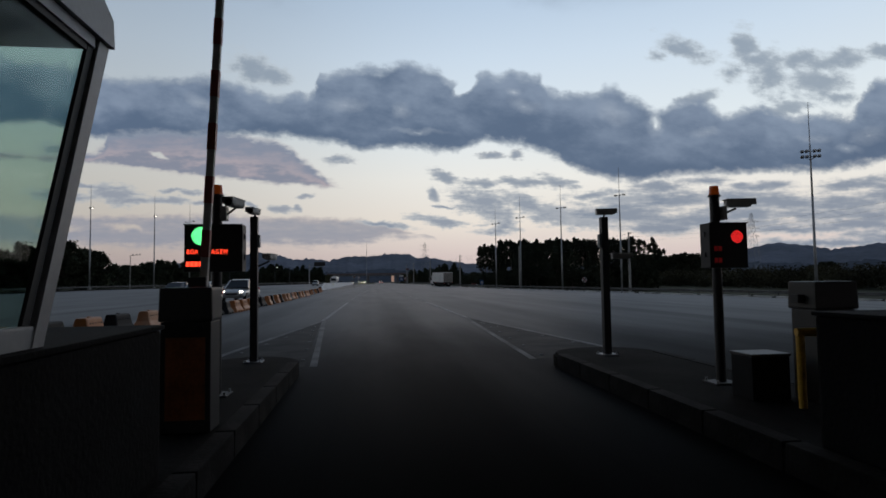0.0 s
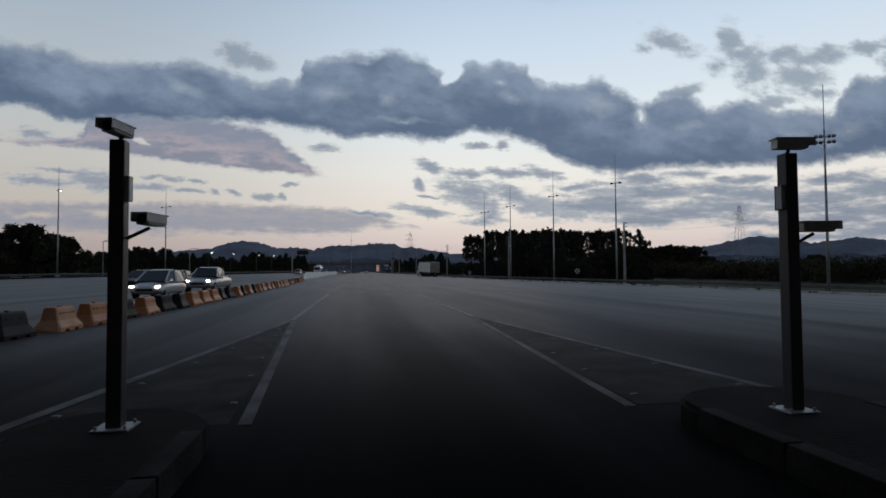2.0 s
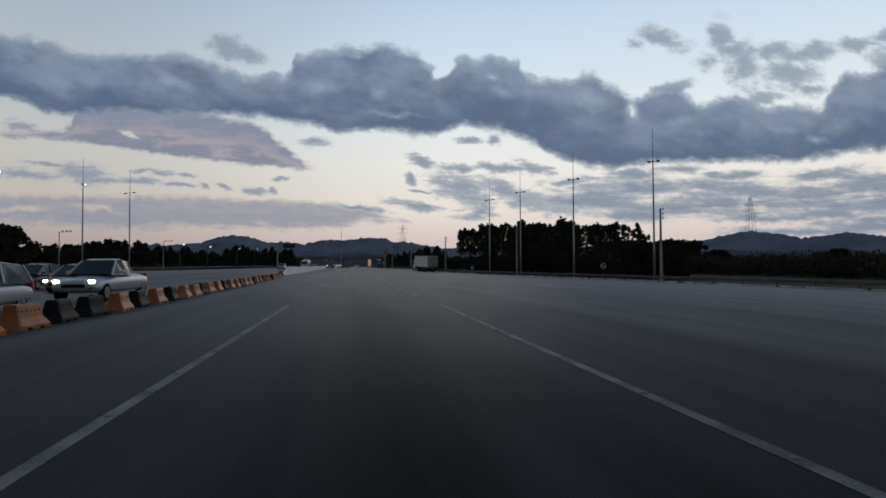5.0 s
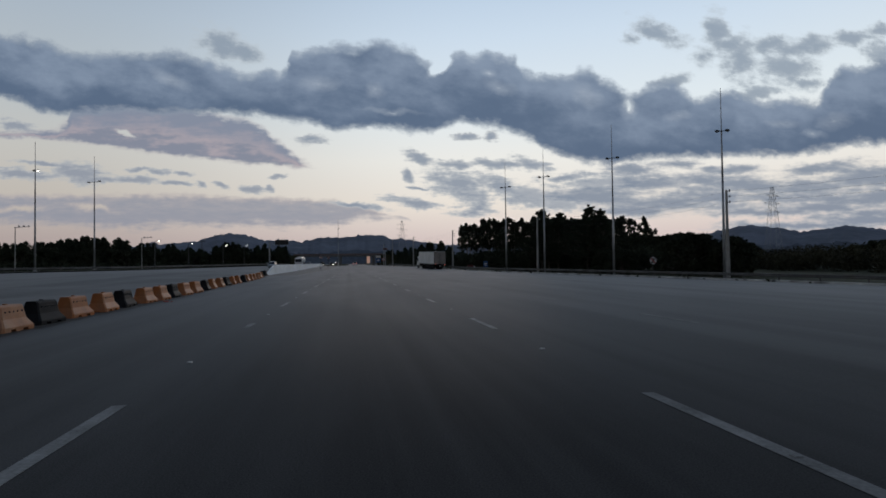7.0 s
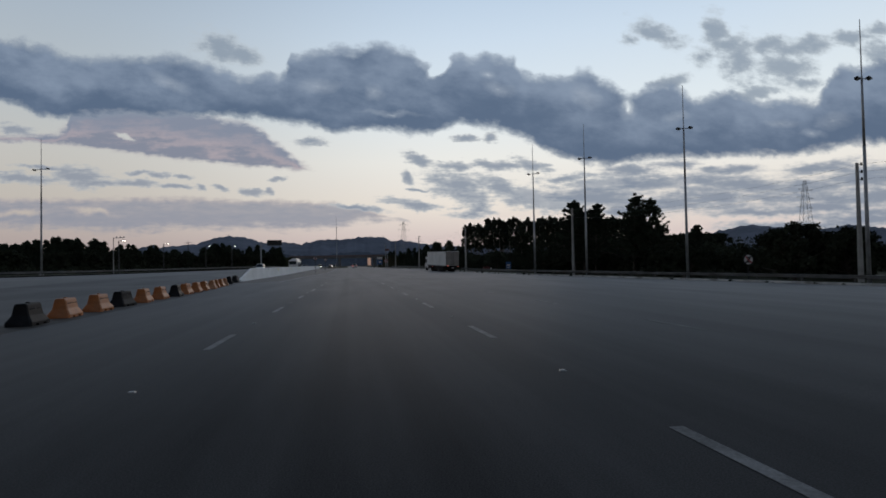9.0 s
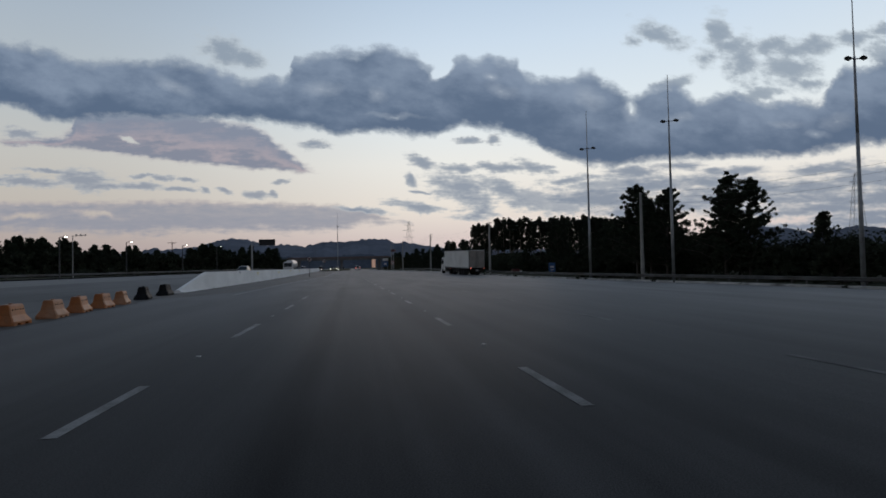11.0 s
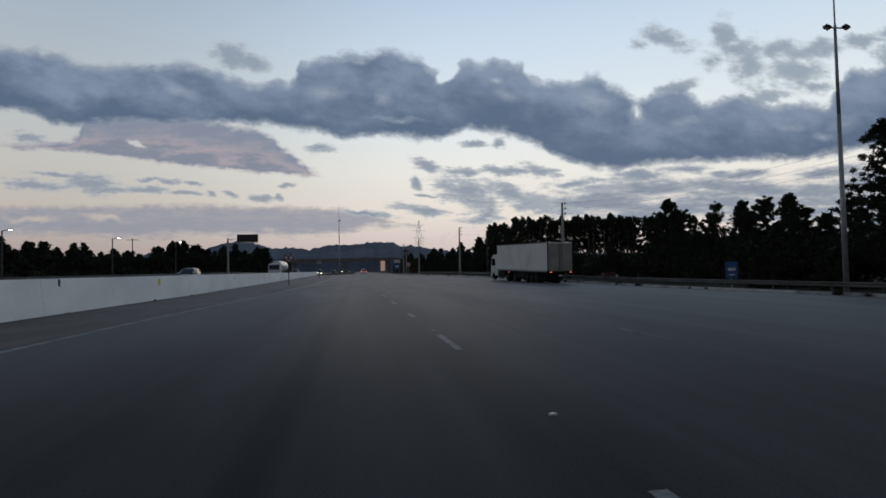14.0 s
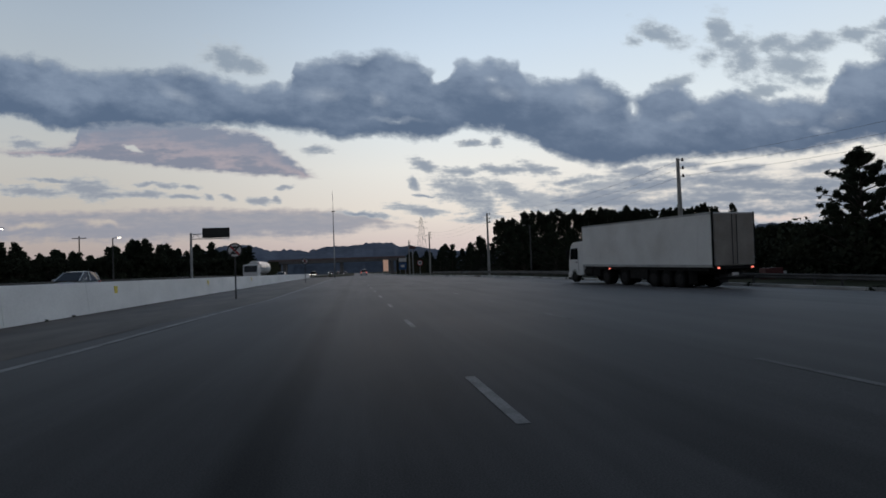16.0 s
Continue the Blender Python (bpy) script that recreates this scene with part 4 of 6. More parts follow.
def booth():
    t = thing("toll_booth", pose(-2.4, 0.1, 0.2), "grey metal toll booth with green tinted leaning windows", "toll booth")
    W = 1.08
    prof = [(-1.6, 0), (2.35, 0), (2.42, 0.86), (-1.6, 0.86)]
    part("lower_wall", prism(NB(), prof, 0, W), M_GREYFRAME, t, "grey metal panel")
    roof = [(-1.7, 2.36), (3.02, 2.36), (3.00, 2.50), (2.72, 2.66), (-1.7, 2.66)]
    part("roof", prism(NB(), roof, -0.05, W + 0.02), M_GREYFRAME, t)
    for x in (0.0, W - 0.07):
        part("front_post", prism(NB(), [(2.36, 0.862), (2.44, 0.862), (3.0, 2.358), (2.90, 2.358)], x, x + 0.07), M_GREYFRAME, t)
        part("back_post", box(NB(), x, x + 0.07, -1.6, -1.5, 0.862, 2.358), M_GREYFRAME, t)
    for x in (0.02, W - 0.045):
        pane = [(-1.49, 1.0), (2.38, 1.0), (2.86, 2.30), (-1.49, 2.30)]
        p = part("window", prism(NB(), pane, x, x + 0.012), M_GREENGLASS, t, "green tinted glass pane")
        p.visible_shadow = False
        part("sill", box(NB(), x - 0.015, x + 0.04, -1.49, 2.40, 0.862, 0.998, 0.01), M_GREYFRAME, t)
        part("head", box(NB(), x - 0.015, x + 0.04, -1.49, 2.86, 2.302, 2.357), M_GREYFRAME, t)
        part("seal", prism(NB(), [(2.335, 1.0), (2.385, 1.0), (2.865, 2.30), (2.815, 2.30)], x + 0.0135, x + 0.03), M_RUBBER, t, "black rubber seal")
        part("seal", box(NB(), x + 0.0135, x + 0.03, -1.49, 2.80, 2.27, 2.301), M_RUBBER, t, "black rubber seal")
    fp = part("front_window", prism(NB(), [(2.44, 0.9), (2.452, 0.9), (2.975, 2.34), (2.963, 2.34)], 0.08, W - 0.08), M_GREENGLASS, t, "green tinted glass pane")
    fp.visible_shadow = False


booth()


def cctv(parent, x, y, z, heading, arm=0.16, name="camera_unit"):
    """A housing with sunshield on a bracket; heading in degrees, 0 looks to -y."""
    r = pose(x, y, z, 0, 0, heading)
    bm = NB()
    box(bm, -0.05, 0.05, -0.14, 0.12, -0.04, 0.035, 0.012, m=r)
    cam_ = part(name, bm, M_CREAM, parent, "pale housing of a surveillance camera")
    bm = NB()
    box(bm, -0.062, 0.062, -0.19, 0.13, 0.038, 0.05, 0.004, m=r)
    box(bm, -0.062, -0.054, -0.19, 0.10, -0.02, 0.037, m=r)
    box(bm, 0.054, 0.062, -0.19, 0.10, -0.02, 0.037, m=r)
    part("sunshield", bm, M_CREAM, cam_)
    bm = NB()
    rod(bm, r @ Vector((0, -0.139, 0)), r @ Vector((0, -0.150, 0)), 0.036, seg=16)
    part("lens", bm, M_CARGLASS, cam_, "dark glass lens")
    return cam_


def led_column(name, x, y, z_top, sign, label, left):
    t = thing(name, pose(x, y, 0.2), label, "traffic signal", "lane signals")
    part("pole", rod(NB(), (0, 0.10, 0), (0, 0.10, z_top - 0.32), 0.051, seg=20), M_BLACKM, t, smooth=False)
    bp = part("base_plate", box(NB(), -0.14, 0.14, -0.04, 0.24, 0, 0.014, 0.003), M_RAIL, t)
    for sx in (-0.11, 0.11):
        for sy in (-0.01, 0.21):
            part("bolt", rod(NB(), (sx, sy, 0.014), (sx, sy, 0.045), 0.012, seg=6), M_GALV, bp)
    part("collar", rod(NB(), (0, 0.10, z_top - 0.32), (0, 0.10, z_top - 0.30), 0.066, seg=20), M_BLACKM, t)
    part("beacon", rod(NB(), (0, 0.10, z_top - 0.298), (0, 0.10, z_top - 0.20), 0.056, 0.046, 20), M_BEACON, t, "orange warning beacon lens")
    x0, x1, z0, z1 = sign
    x0, x1, z0, z1 = x0 - x, x1 - x, z0 - 0.2, z1 - 0.2
    sb = part("sign_box", box(NB(), x0, x1, -0.14, 0.04, z0, z1, 0.006), M_DARKBOX, t, "black led sign box")
    part("hood", box(NB(), x0, x1, -0.17, -0.141, z1 - 0.008, z1 + 0.002), M_DARKBOX, sb)
    for sx in (x0 - 0.012, x1 + 0.001):
        for k in (0.25, 0.7):
            part("hinge", box(NB(), sx, sx + 0.011, -0.06, -0.02, z0 + (z1 - z0) * k, z0 + (z1 - z0) * k + 0.05), M_BLACKM, sb)
    return t, sb, x0, x1, z0, z1


def text_part(body, size, m, material, parent, name):
    cu = bpy.data.curves.new(name, "FONT")
    cu.body, cu.size, cu.extrude = body, size, 0.0015
    cu.space_character, cu.align_x = 1.12, "CENTER"
    tmp = new(name, cu)
    me = bpy.data.meshes.new_from_object(tmp.evaluated_get(bpy.context.evaluated_depsgraph_get()))
    bpy.data.objects.remove(tmp)
    me.materials.append(material)
    ob = new(name, me)
    ob.parent = parent
    ob.matrix_basis = m
    return ob


def led_disc(parent, cx, cz, r, y, material, rings):
    disc = part("lamp_disc", rod(NB(), (cx, y, cz), (cx, y - 0.004, cz), r, seg=32), M_DARKBOX, parent, "round led lamp")
    bm = NB()
    for k in range(rings + 1):
        rr = r * 0.94 * k / rings
        n = max(1, int(6 * k))
        for i in range(n):
            a = 2 * math.pi * i / n
            c = Vector((cx + rr * math.cos(a), y - 0.0045, cz + rr * math.sin(a)))
            rod(bm, c, c + Vector((0, -0.004, 0)), r / rings * 0.36, seg=6)
    part("led_dots", bm, material, disc, "lit led dots")["kind"] = "stuff"
    return disc


sgl, sb, x0, x1, z0, z1 = led_column("lane_signal", -1.62, 6.30, 2.40, (-1.88, -1.31, 1.48, 1.96), "black signal column showing a green lamp and red message", True)
led_disc(sb, x0 + 0.165, z1 - 0.118, 0.092, -0.141, M_GREEN_ON, 9)
for k, letter in enumerate("BOA VIAGEM"):
    if letter != " ":
        text_part(letter, 0.066, pose(x0 + 0.040 + 0.0405 * k, -0.1435, z1 - 0.30, 90) @ Matrix.Diagonal((0.74, 1, 1, 1)), M_TEXT, sb, "message_letter")
for k in range(5):
    part("message_bar", box(NB(), x0 + 0.022 + 0.0405 * k, x0 + 0.052 + 0.0405 * k, -0.1435, -0.141, z1 - 0.425, z1 - 0.378), M_TEXT, sb, "red led bar")
bk = part("bracket_box", box(NB(), 0.045, 0.11, 0.02, 0.14, 1.82, 1.97, 0.008), M_CREAM, sgl, "pale junction box")
part("bracket_arm", rod(NB(), (0.10, 0.08, 1.88), (0.19, 0.06, 1.95), 0.012), M_CREAM, bk)
cctv(sgl, 0.19, 0.06, 2.0, -12)

sgr, sb, x0, x1, z0, z1 = led_column("lane_signal", 3.78, 5.95, 2.36, (3.56, 3.99, 1.45, 1.93), "black signal column showing a red lamp", False)
led_disc(sb, x0 + 0.31, z1 - 0.15, 0.066, -0.141, M_RED_ON, 6)
for row in (0, 1):
    for k in range(2):
        part("message_bar", box(NB(), x0 + 0.05 + 0.046 * k, x0 + 0.086 + 0.046 * k, -0.1435, -0.141, z1 - 0.30 - 0.125 * row, z1 - 0.25 - 0.125 * row), M_TEXTDIM, sb, "dim red led bar")
bk = part("bracket_box", box(NB(), 0.045, 0.10, 0.02, 0.14, 1.78, 1.93, 0.008), M_CREAM, sgr, "pale junction box")
part("bracket_arm", rod(NB(), (0.09, 0.08, 1.85), (0.24, 0.08, 1.91), 0.012), M_CREAM, bk)
cctv(sgr, 0.25, 0.08, 1.965, 82)


def camera_pole(x, y, top, side, heading, label):
    t = thing("camera_pole", pose(x, y, 0.2), label, "camera pole", "camera poles")
    h = top - 0.2
    part("pole", box(NB(), -0.054, 0.054, -0.054, 0.054, 0, h - 0.06, 0.012), M_BLACKM, t)
    bp = part("base_plate", box(NB(), -0.13, 0.13, -0.13, 0.13, 0, 0.014, 0.003), M_GALV, t)
    for sx in (-0.1, 0.1):
        for sy in (-0.1, 0.1):
            part("bolt", rod(NB(), (sx, sy, 0.014), (sx, sy, 0.04), 0.011, seg=6), M_GALV, bp)
    part("side_box", box(NB(), side * 0.055, side * 0.086, -0.04, 0.04, h - 0.52, h - 0.33, 0.006), M_GREYFRAME, t, "small grey aerial box")
    part("bracket_arm", rod(NB(), (0.0, 0, h - 0.06), (0.02, 0, h - 0.02), 0.014), M_BLACKM, t)
    cctv(t, 0.0, -0.02, h + 0.015, heading)
    part("bracket_arm", rod(NB(), (0.06, 0, h - 0.80), (0.22, 0, h - 0.72), 0.014), M_BLACKM, t)
    cctv(t, 0.24, 0, h - 0.665, heading)
    return t


camera_pole(-1.74, 8.98, 2.41, 1, -10, "black square pole with two surveillance cameras facing the lane")
camera_pole(3.55, 8.62, 2.36, -1, 82, "black square pole with two surveillance cameras turned sideways")


def gate():
    t = thing("barrier_gate", pose(-1.45, 4.95, 0.2), "stainless barrier gate with raised red and white boom", "barrier gate")
    part("cabinet", box(NB(), -0.19, 0.19, -0.14, 0.14, 0, 0.86, 0.012), M_STEEL, t)
    part("lid", box(NB(), -0.205, 0.205, -0.155, 0.155, 0.862, 1.13, 0.02, 0.97), M_STEEL, t, "stainless lid")
    part("front_panel", box(NB(), -0.15, 0.15, -0.146, -0.141, 0.10, 0.74, 0.002), M_BROWN, t, "red-brown reflective panel")
    part("lock", rod(NB(), (0.12, -0.142, 0.8), (0.12, -0.152, 0.8), 0.016), M_BLACKM, t)
    boom = part("boom", NB_boom(), M_WHITE, t, "white boom with red bands")
    boom.matrix_basis = pose(0.10, -0.02, 1.131, 0, 2.7, 0)
    for k in range(8):
        b = box(NB(), -0.032, 0.032, -0.027, 0.027, 0.24 + 0.44 * k, 0.46 + 0.44 * k)
        part("band", b, M_RED, boom, "red band")
    part("boom_clamp", box(NB(), -0.01, 0.13, -0.07, 0.03, 1.131, 1.21, 0.006), M_BLACKM, t)


def NB_boom():
    return box(NB(), -0.030, 0.030, -0.025, 0.025, 0, 3.3, 0.008)


gate()


def right_cabinet():
    t = thing("gate_cabinet", pose(4.2, 5.05, 0.2), "stainless barrier gate cabinet with a round pictogram", "gate cabinet")
    part("cabinet", box(NB(), -0.2, 0.2, -0.16, 0.16, 0, 0.84, 0.012), M_STEEL, t)
    part("lid", box(NB(), -0.22, 0.22, -0.18, 0.18, 0.842, 1.10, 0.02, 0.97), M_STEEL, t)
    part("hinge", box(NB(), -0.29, -0.221, -0.05, 0.05, 0.90, 0.98, 0.01), M_BLACKM, t)
    bm = NB()
    for k in range(28):
        a, b = 2 * math.pi * k / 28, 2 * math.pi * (k + 1) / 28
        rod(bm, (-0.02 + 0.10 * math.cos(a), -0.1625, 0.68 + 0.10 * math.sin(a)), (-0.02 + 0.10 * math.cos(b), -0.1625, 0.68 + 0.10 * math.sin(b)), 0.006, seg=4)
    rod(bm, (-0.09, -0.1625, 0.75), (0.05, -0.1625, 0.61), 0.006, seg=4)
    part("pictogram", bm, M_BLACKM, t, "dark prohibition ring")
    g = thing("guard_hoop", pose(3.72, 4.75, 0.2), "yellow painted steel guard hoop on the island", "guard hoop")
    part("post", rod(NB(), (0, 0, 0), (0, 0, 0.66), 0.035), M_YELLOW, g)
    part("post", rod(NB(), (0.42, -0.1, 0), (0.42, -0.1, 0.66), 0.035), M_YELLOW, g)
    part("rail", rod(NB(), (-0.035, 0, 0.66), (0.455, -0.1, 0.66), 0.036), M_YELLOW, g)
    p = thing("plinth_box", pose(3.68, 5.25, 0.2), "low dark box with pale lid on the island", "plinth box")
    part("box_body", box(NB(), -0.19, 0.19, -0.16, 0.16, 0, 0.40, 0.01), M_BLACKP, p)
    part("lid", box(NB(), -0.2, 0.2, -0.17, 0.17, 0.402, 0.43, 0.006), M_STEEL, p)


right_cabinet()

# the plaza's canopy over and behind the start of the way
cn = thing("canopy", pose(0, -14, 0), "grey sheet metal canopy of the toll plaza", "canopy", kind="structure")
part("roof_slab", box(NB(), -60, 60, -55, 22.0, 6.2, 7.4), M_ROOF, cn)
for cx in (-18, -1.8, 3.66, 20):
    for cy in (-40, -10):
        part("column", rod(NB(), (cx, cy, 0.0), (cx, cy, 6.2), 0.22), M_GALV, cn)

# ---- median: plastic barriers and the white wall ----


def barrier(material):
    """A plastic jersey block with fork slots in its foot and a row of holes."""
    L, b, w, h = 0.60, 0.30, 0.15, 0.56
    prof = [(-b, 0), (-b, 0.10), (-0.285, 0.13), (-0.20, 0.27), (-w, h - 0.04), (-w + 0.035, h), (w - 0.035, h), (w, h - 0.04), (0.20, 0.27), (0.285, 0.13), (b, 0.10), (b, 0)]
    bm = NB()
    n = len(prof)
    ys = [-L, -L + 0.05, -0.33, -0.31, -0.15, -0.13, 0.13, 0.15, 0.31, 0.33, L - 0.05, L]
    rings = []
    for i, y in enumerate(ys):
        inset = 0.86 if i in (0, len(ys) - 1) else 1.0
        foot = 0.06 if i in (3, 4, 7, 8) else 0.0
        rings.append([bm.verts.new((px * inset, y * (1 - 0.30 * min(1.0, max(0.0, pz - 0.10) / 0.17) * 0.6 - 0.10 * pz / h), pz if pz > 0 else foot)) for px, pz in prof])
    for r, s in zip(rings, rings[1:]):
        for k in range(n):
            bm.faces.new((r[k], r[(k + 1) % n], s[(k + 1) % n], s[k]))
    bm.faces.new(rings[0])
    bm.faces.new(list(reversed(rings[-1])))
    body = finish("barrier_body", bm, material)
    bm = NB()
    for k in range(5):
        for sx in (-1, 1):
            rod(bm, (sx * 0.150, -0.28 + 0.14 * k, 0.42), (sx * 0.178, -0.32 + 0.16 * k, 0.42), 0.02, seg=8)
    holes = finish("holes", bm, M_BLACKM)
    cap = finish("filler_cap", rod(NB(), (0, 0, h), (0, 0, h + 0.025), 0.05), material)
    return body, holes, cap


KINDS = {"o": (barrier(M_ORANGE), "orange"), "p": (barrier(M_PALEOR), "sun-bleached orange"), "b": (barrier(M_BLACKP), "black")}
MEDIAN = [(-7.6, 10), (-7.1, 17), (-6.7, 28), (-6.7, 45), (-6.9, 60), (-7.3, 72), (-7.5, 80), (-7.8, 90), (-8.3, 97), (-9.05, 104), (-9.4, 109.5)]
far = "booboobooopoopop"
NEAR = [(12.4, "p"), (14.2, "b"), (15.9, "o"), (17.6, "b"), (19.4, "p"), (21.1, "o"), (22.9, "b"), (24.7, "o"), (26.4, "b"), (28.0, "b"), (29.6, "o"), (31.3, "o"), (33.1, "o"), (34.9, "b"),
        (36.7, "b"), (38.5, "o"), (40.3, "b"), (42.2, "o"), (44.1, "b"), (45.9, "p"), (47.6, "p"), (49.3, "b"), (51.1, "o"), (53.1, "o"), (54.9, "b"), (57.0, "o"), (58.7, "o"), (60.6, "b"), (62.6, "o"), (64.8, "o")]
spots = NEAR + [(67.4 + 2.42 * k, c) for k, c in enumerate(far[:14])] + [(103.1, "b"), (107.7, "b")]
rng = random.Random(5)
for y, c in spots:
    x = along(MEDIAN, y) + rng.uniform(-0.06, 0.06)
    slope = math.degrees(math.atan2(along(MEDIAN, y - 2) - along(MEDIAN, y + 2), 4.0))
    (body, holes, cap), colour = KINDS[c]
    t = thing("plastic_barrier", pose(x, y, gz(x, y), 0, 0, slope + rng.uniform(-5, 5)) @ Matrix.Scale(1.14 if y > 100 else 1.0, 4), colour + " plastic traffic barrier standing in the median row", "traffic barrier", "median barriers")
    for nm, me in (("barrier_body", body), ("holes", holes), ("filler_cap", cap)):
        ob = new(nm, me)
        ob.parent = t
        if nm == "holes":
            ob["kind"] = "stuff"

t = thing("broken_reflector", pose(-6.1, 57.0, 0.006, 0, 0, 20), "broken red plastic reflector lying beside a barrier", "road debris")
part("lens_piece", box(NB(), -0.13, 0.10, -0.05, 0.06, 0.0, 0.05, 0.012, 0.7), M_RED, t)
part("lens_piece", box(NB(), 0.13, 0.22, -0.03, 0.05, 0.0, 0.03, 0.008, 0.6), M_RED, t)

# white wall, in cast lengths, with a low start
t = thing("median_wall", pose(-9.35, 110.4, 0), "long whitewashed concrete median wall with sloped start", "median wall", kind="structure")
y = 0.0
while y < 171.6:
    y1 = min(171.6, y + (7.2 if y == 0.0 else 6.0))
    bm = NB()
    rings = []
    for yy in (y + 0.012, y1 - 0.012):
        g = gz(-9.3, 110.4 + yy) - 0.05
        top = 0.20 + yy / 7.2 * (1.30 - 0.20) if yy < 7.15 else 1.30 + 0.0012 * (yy - 7.2)
        zf = max(0.12, top)
        rings.append([bm.verts.new((px, yy, pz)) for px, pz in ((-0.27, g), (-0.262, g + 0.10), (-0.11, zf - 0.02), (-0.09, zf), (0.09, zf), (0.11, zf - 0.02), (0.262, g + 0.10), (0.27, g))])
    for k in range(8):
        bm.faces.new((rings[0][k], rings[0][(k + 1) % 8], rings[1][(k + 1) % 8], rings[1][k]))
    bm.faces.new(rings[0])
    bm.faces.new(list(reversed(rings[1])))
    part("wall_length", bm, M_WALLW, t)
    y = y1
for yy, zz in ((52.2, 0.95), (31.6, 0.98), (69.6, 1.0), (88.6, 1.05)):
    part("reflector", box(NB(), 0.13, 0.175, yy - 0.17, yy + 0.17, zz - 0.17, zz + 0.19), M_YPATCH, t, "yellow reflector patch")

part("marker_stub", box(NB(), 0.10, 0.16, 20.4, 20.5, 1.02, 1.28, 0.01), M_BLACKM, t, "small dark marker stub")

# ---- guardrails, masts and posts ----


def guardrail(pts, y0, y1, s, label):
    t = thing("guardrail", pose(0, 0, 0), label, "guardrail", "guardrails")
    prof = [(0.0, 0.44), (0.04, 0.50), (0.0, 0.565), (0.0, 0.60), (0.04, 0.66), (0.0, 0.73), (-0.012, 0.73), (0.026, 0.66), (-0.012, 0.60), (-0.012, 0.565), (0.026, 0.50), (-0.012, 0.44)]
    y = y0
    while y < y1:
        bm = NB()
        rings = []
        for yy in (y, min(y + 4.0, y1) - 0.02):
            x = along(pts, yy) + s * 0.75
            rings.append([bm.verts.new((x - s * px, yy, gz(x, yy) + pz)) for px, pz in prof])
        for k in range(len(prof)):
            j = (k + 1) % len(prof)
            bm.faces.new((rings[0][k], rings[0][j], rings[1][j], rings[1][k]))
        bm.faces.new(rings[0])
        bm.faces.new(list(reversed(rings[1])))
        part("rail", bm, M_RAIL, t)
        x = along(pts, y) + s * 0.84
        part("post", box(NB(), x - 0.05, x + 0.05, y + 0.1, y + 0.2, gz(x, y) - 0.3, gz(x, y) + 0.72), M_RAIL, t)
        y += 4.0
    return t


guardrail(RIGHT, -12, 168, 1, "weathered steel guardrail behind a whitewashed kerb")
guardrail(RIGHT, 178, 232, 1, "weathered steel guardrail along the road ahead")
guardrail(LEFT, 20, 330, -1, "weathered steel guardrail along the far carriageway")


def mast(lit, heads):
    t = thing("light_mast", pose(0, 0, 0), "", "light mast", "light masts")
    part("lower_pole", rod(NB(), (0, 0, 0), (0, 0, 10.4), 0.16, 0.11, 12), M_GALV, t, smooth=True)
    part("upper_pole", rod(NB(), (0, 0, 10.4), (0, 0, 15.6), 0.10, 0.075, 10), M_GALV, t, smooth=True)
    part("lightning_rod", rod(NB(), (0, 0, 15.6), (0, 0, 19.95), 0.05, 0.03, 8), M_GALV, t)
    part("base_flange", rod(NB(), (0, 0, 0), (0, 0, 0.05), 0.3), M_GALV, t)
    if heads:
        ring = NB()
        rod(ring, (-0.9, 0, 14.9), (0.9, 0, 14.9), 0.04)
        rod(ring, (-0.9, 0, 14.35), (0.9, 0, 14.35), 0.04)
        rod(ring, (-0.5, 0, 14.35), (0, 0, 14.0), 0.03)
        rod(ring, (0.5, 0, 14.35), (0, 0, 14.0), 0.03)
        part("cross_frame", ring, M_GALV, t)
        for x in (-0.75, -0.35, 0.35, 0.75):
            for z in (14.9, 14.35):
                h = part("floodlight", box(NB(), -0.14, 0.14, -0.14, 0.14, -0.11, 0.11, 0.03), M_DARKPOLE, t, "floodlight head")
                h.matrix_basis = pose(x, -0.18, z, -25, 0, 0)
                part("floodlight_glass", box(NB(), -0.11, 0.11, -0.148, -0.142, -0.08, 0.08), M_CREAM, h)
    else:
        part("cross_arm", rod(NB(), (-0.85, 0, 15.35), (0.85, 0, 15.55), 0.045), M_GALV, t)
        for x, z in ((-0.85, 15.32), (0.85, 15.58)):
            h = part("floodlight", box(NB(), -0.21, 0.21, -0.14, 0.14, -0.08, 0.08, 0.03), M_BLACKP, t, "floodlight head")
            h.matrix_basis = pose(x, -0.1, z, -15, 8, 0)
            part("floodlight_glass", box(NB(), -0.17, 0.17, -0.10, 0.10, -0.088, -0.081), M_LAMP if lit and x > 0 else M_CREAM, h, "lit lamp glass" if lit and x > 0 else "")
    return t


first = mast(False, True)
tagged(first, "tall galvanised light mast with a frame of eight floodlights")
first.matrix_basis = pose(44.3, 53.9, gz(44, 54), 0, 0, -25)
proto = mast(False, False)
tagged(proto, "tall slender galvanised light mast with two unlit floodlights")
proto.matrix_basis = pose(39.3, 88.8, gz(39, 89), 0, 0, 20)
for x, y in ((35.2, 105.7), (31.9, 123.3), (29.4, 137.0)):
    copy_thing(proto, pose(x, y, gz(x, y), 0, 0, 15))
lit = mast(True, False)
tagged(lit, "tall slender galvanised light mast with a lit floodlight")
lit.matrix_basis = pose(-54.4, 121, 1.2, 0, 0, 100)
copy_thing(lit, pose(-46.6, 132.6, 0.9, 0, 0, 98))
tagged(copy_thing(proto, pose(-42.8, 144.4, 0.8, 0, 0, 10)), "tall slender galvanised light mast beside the far carriageway")
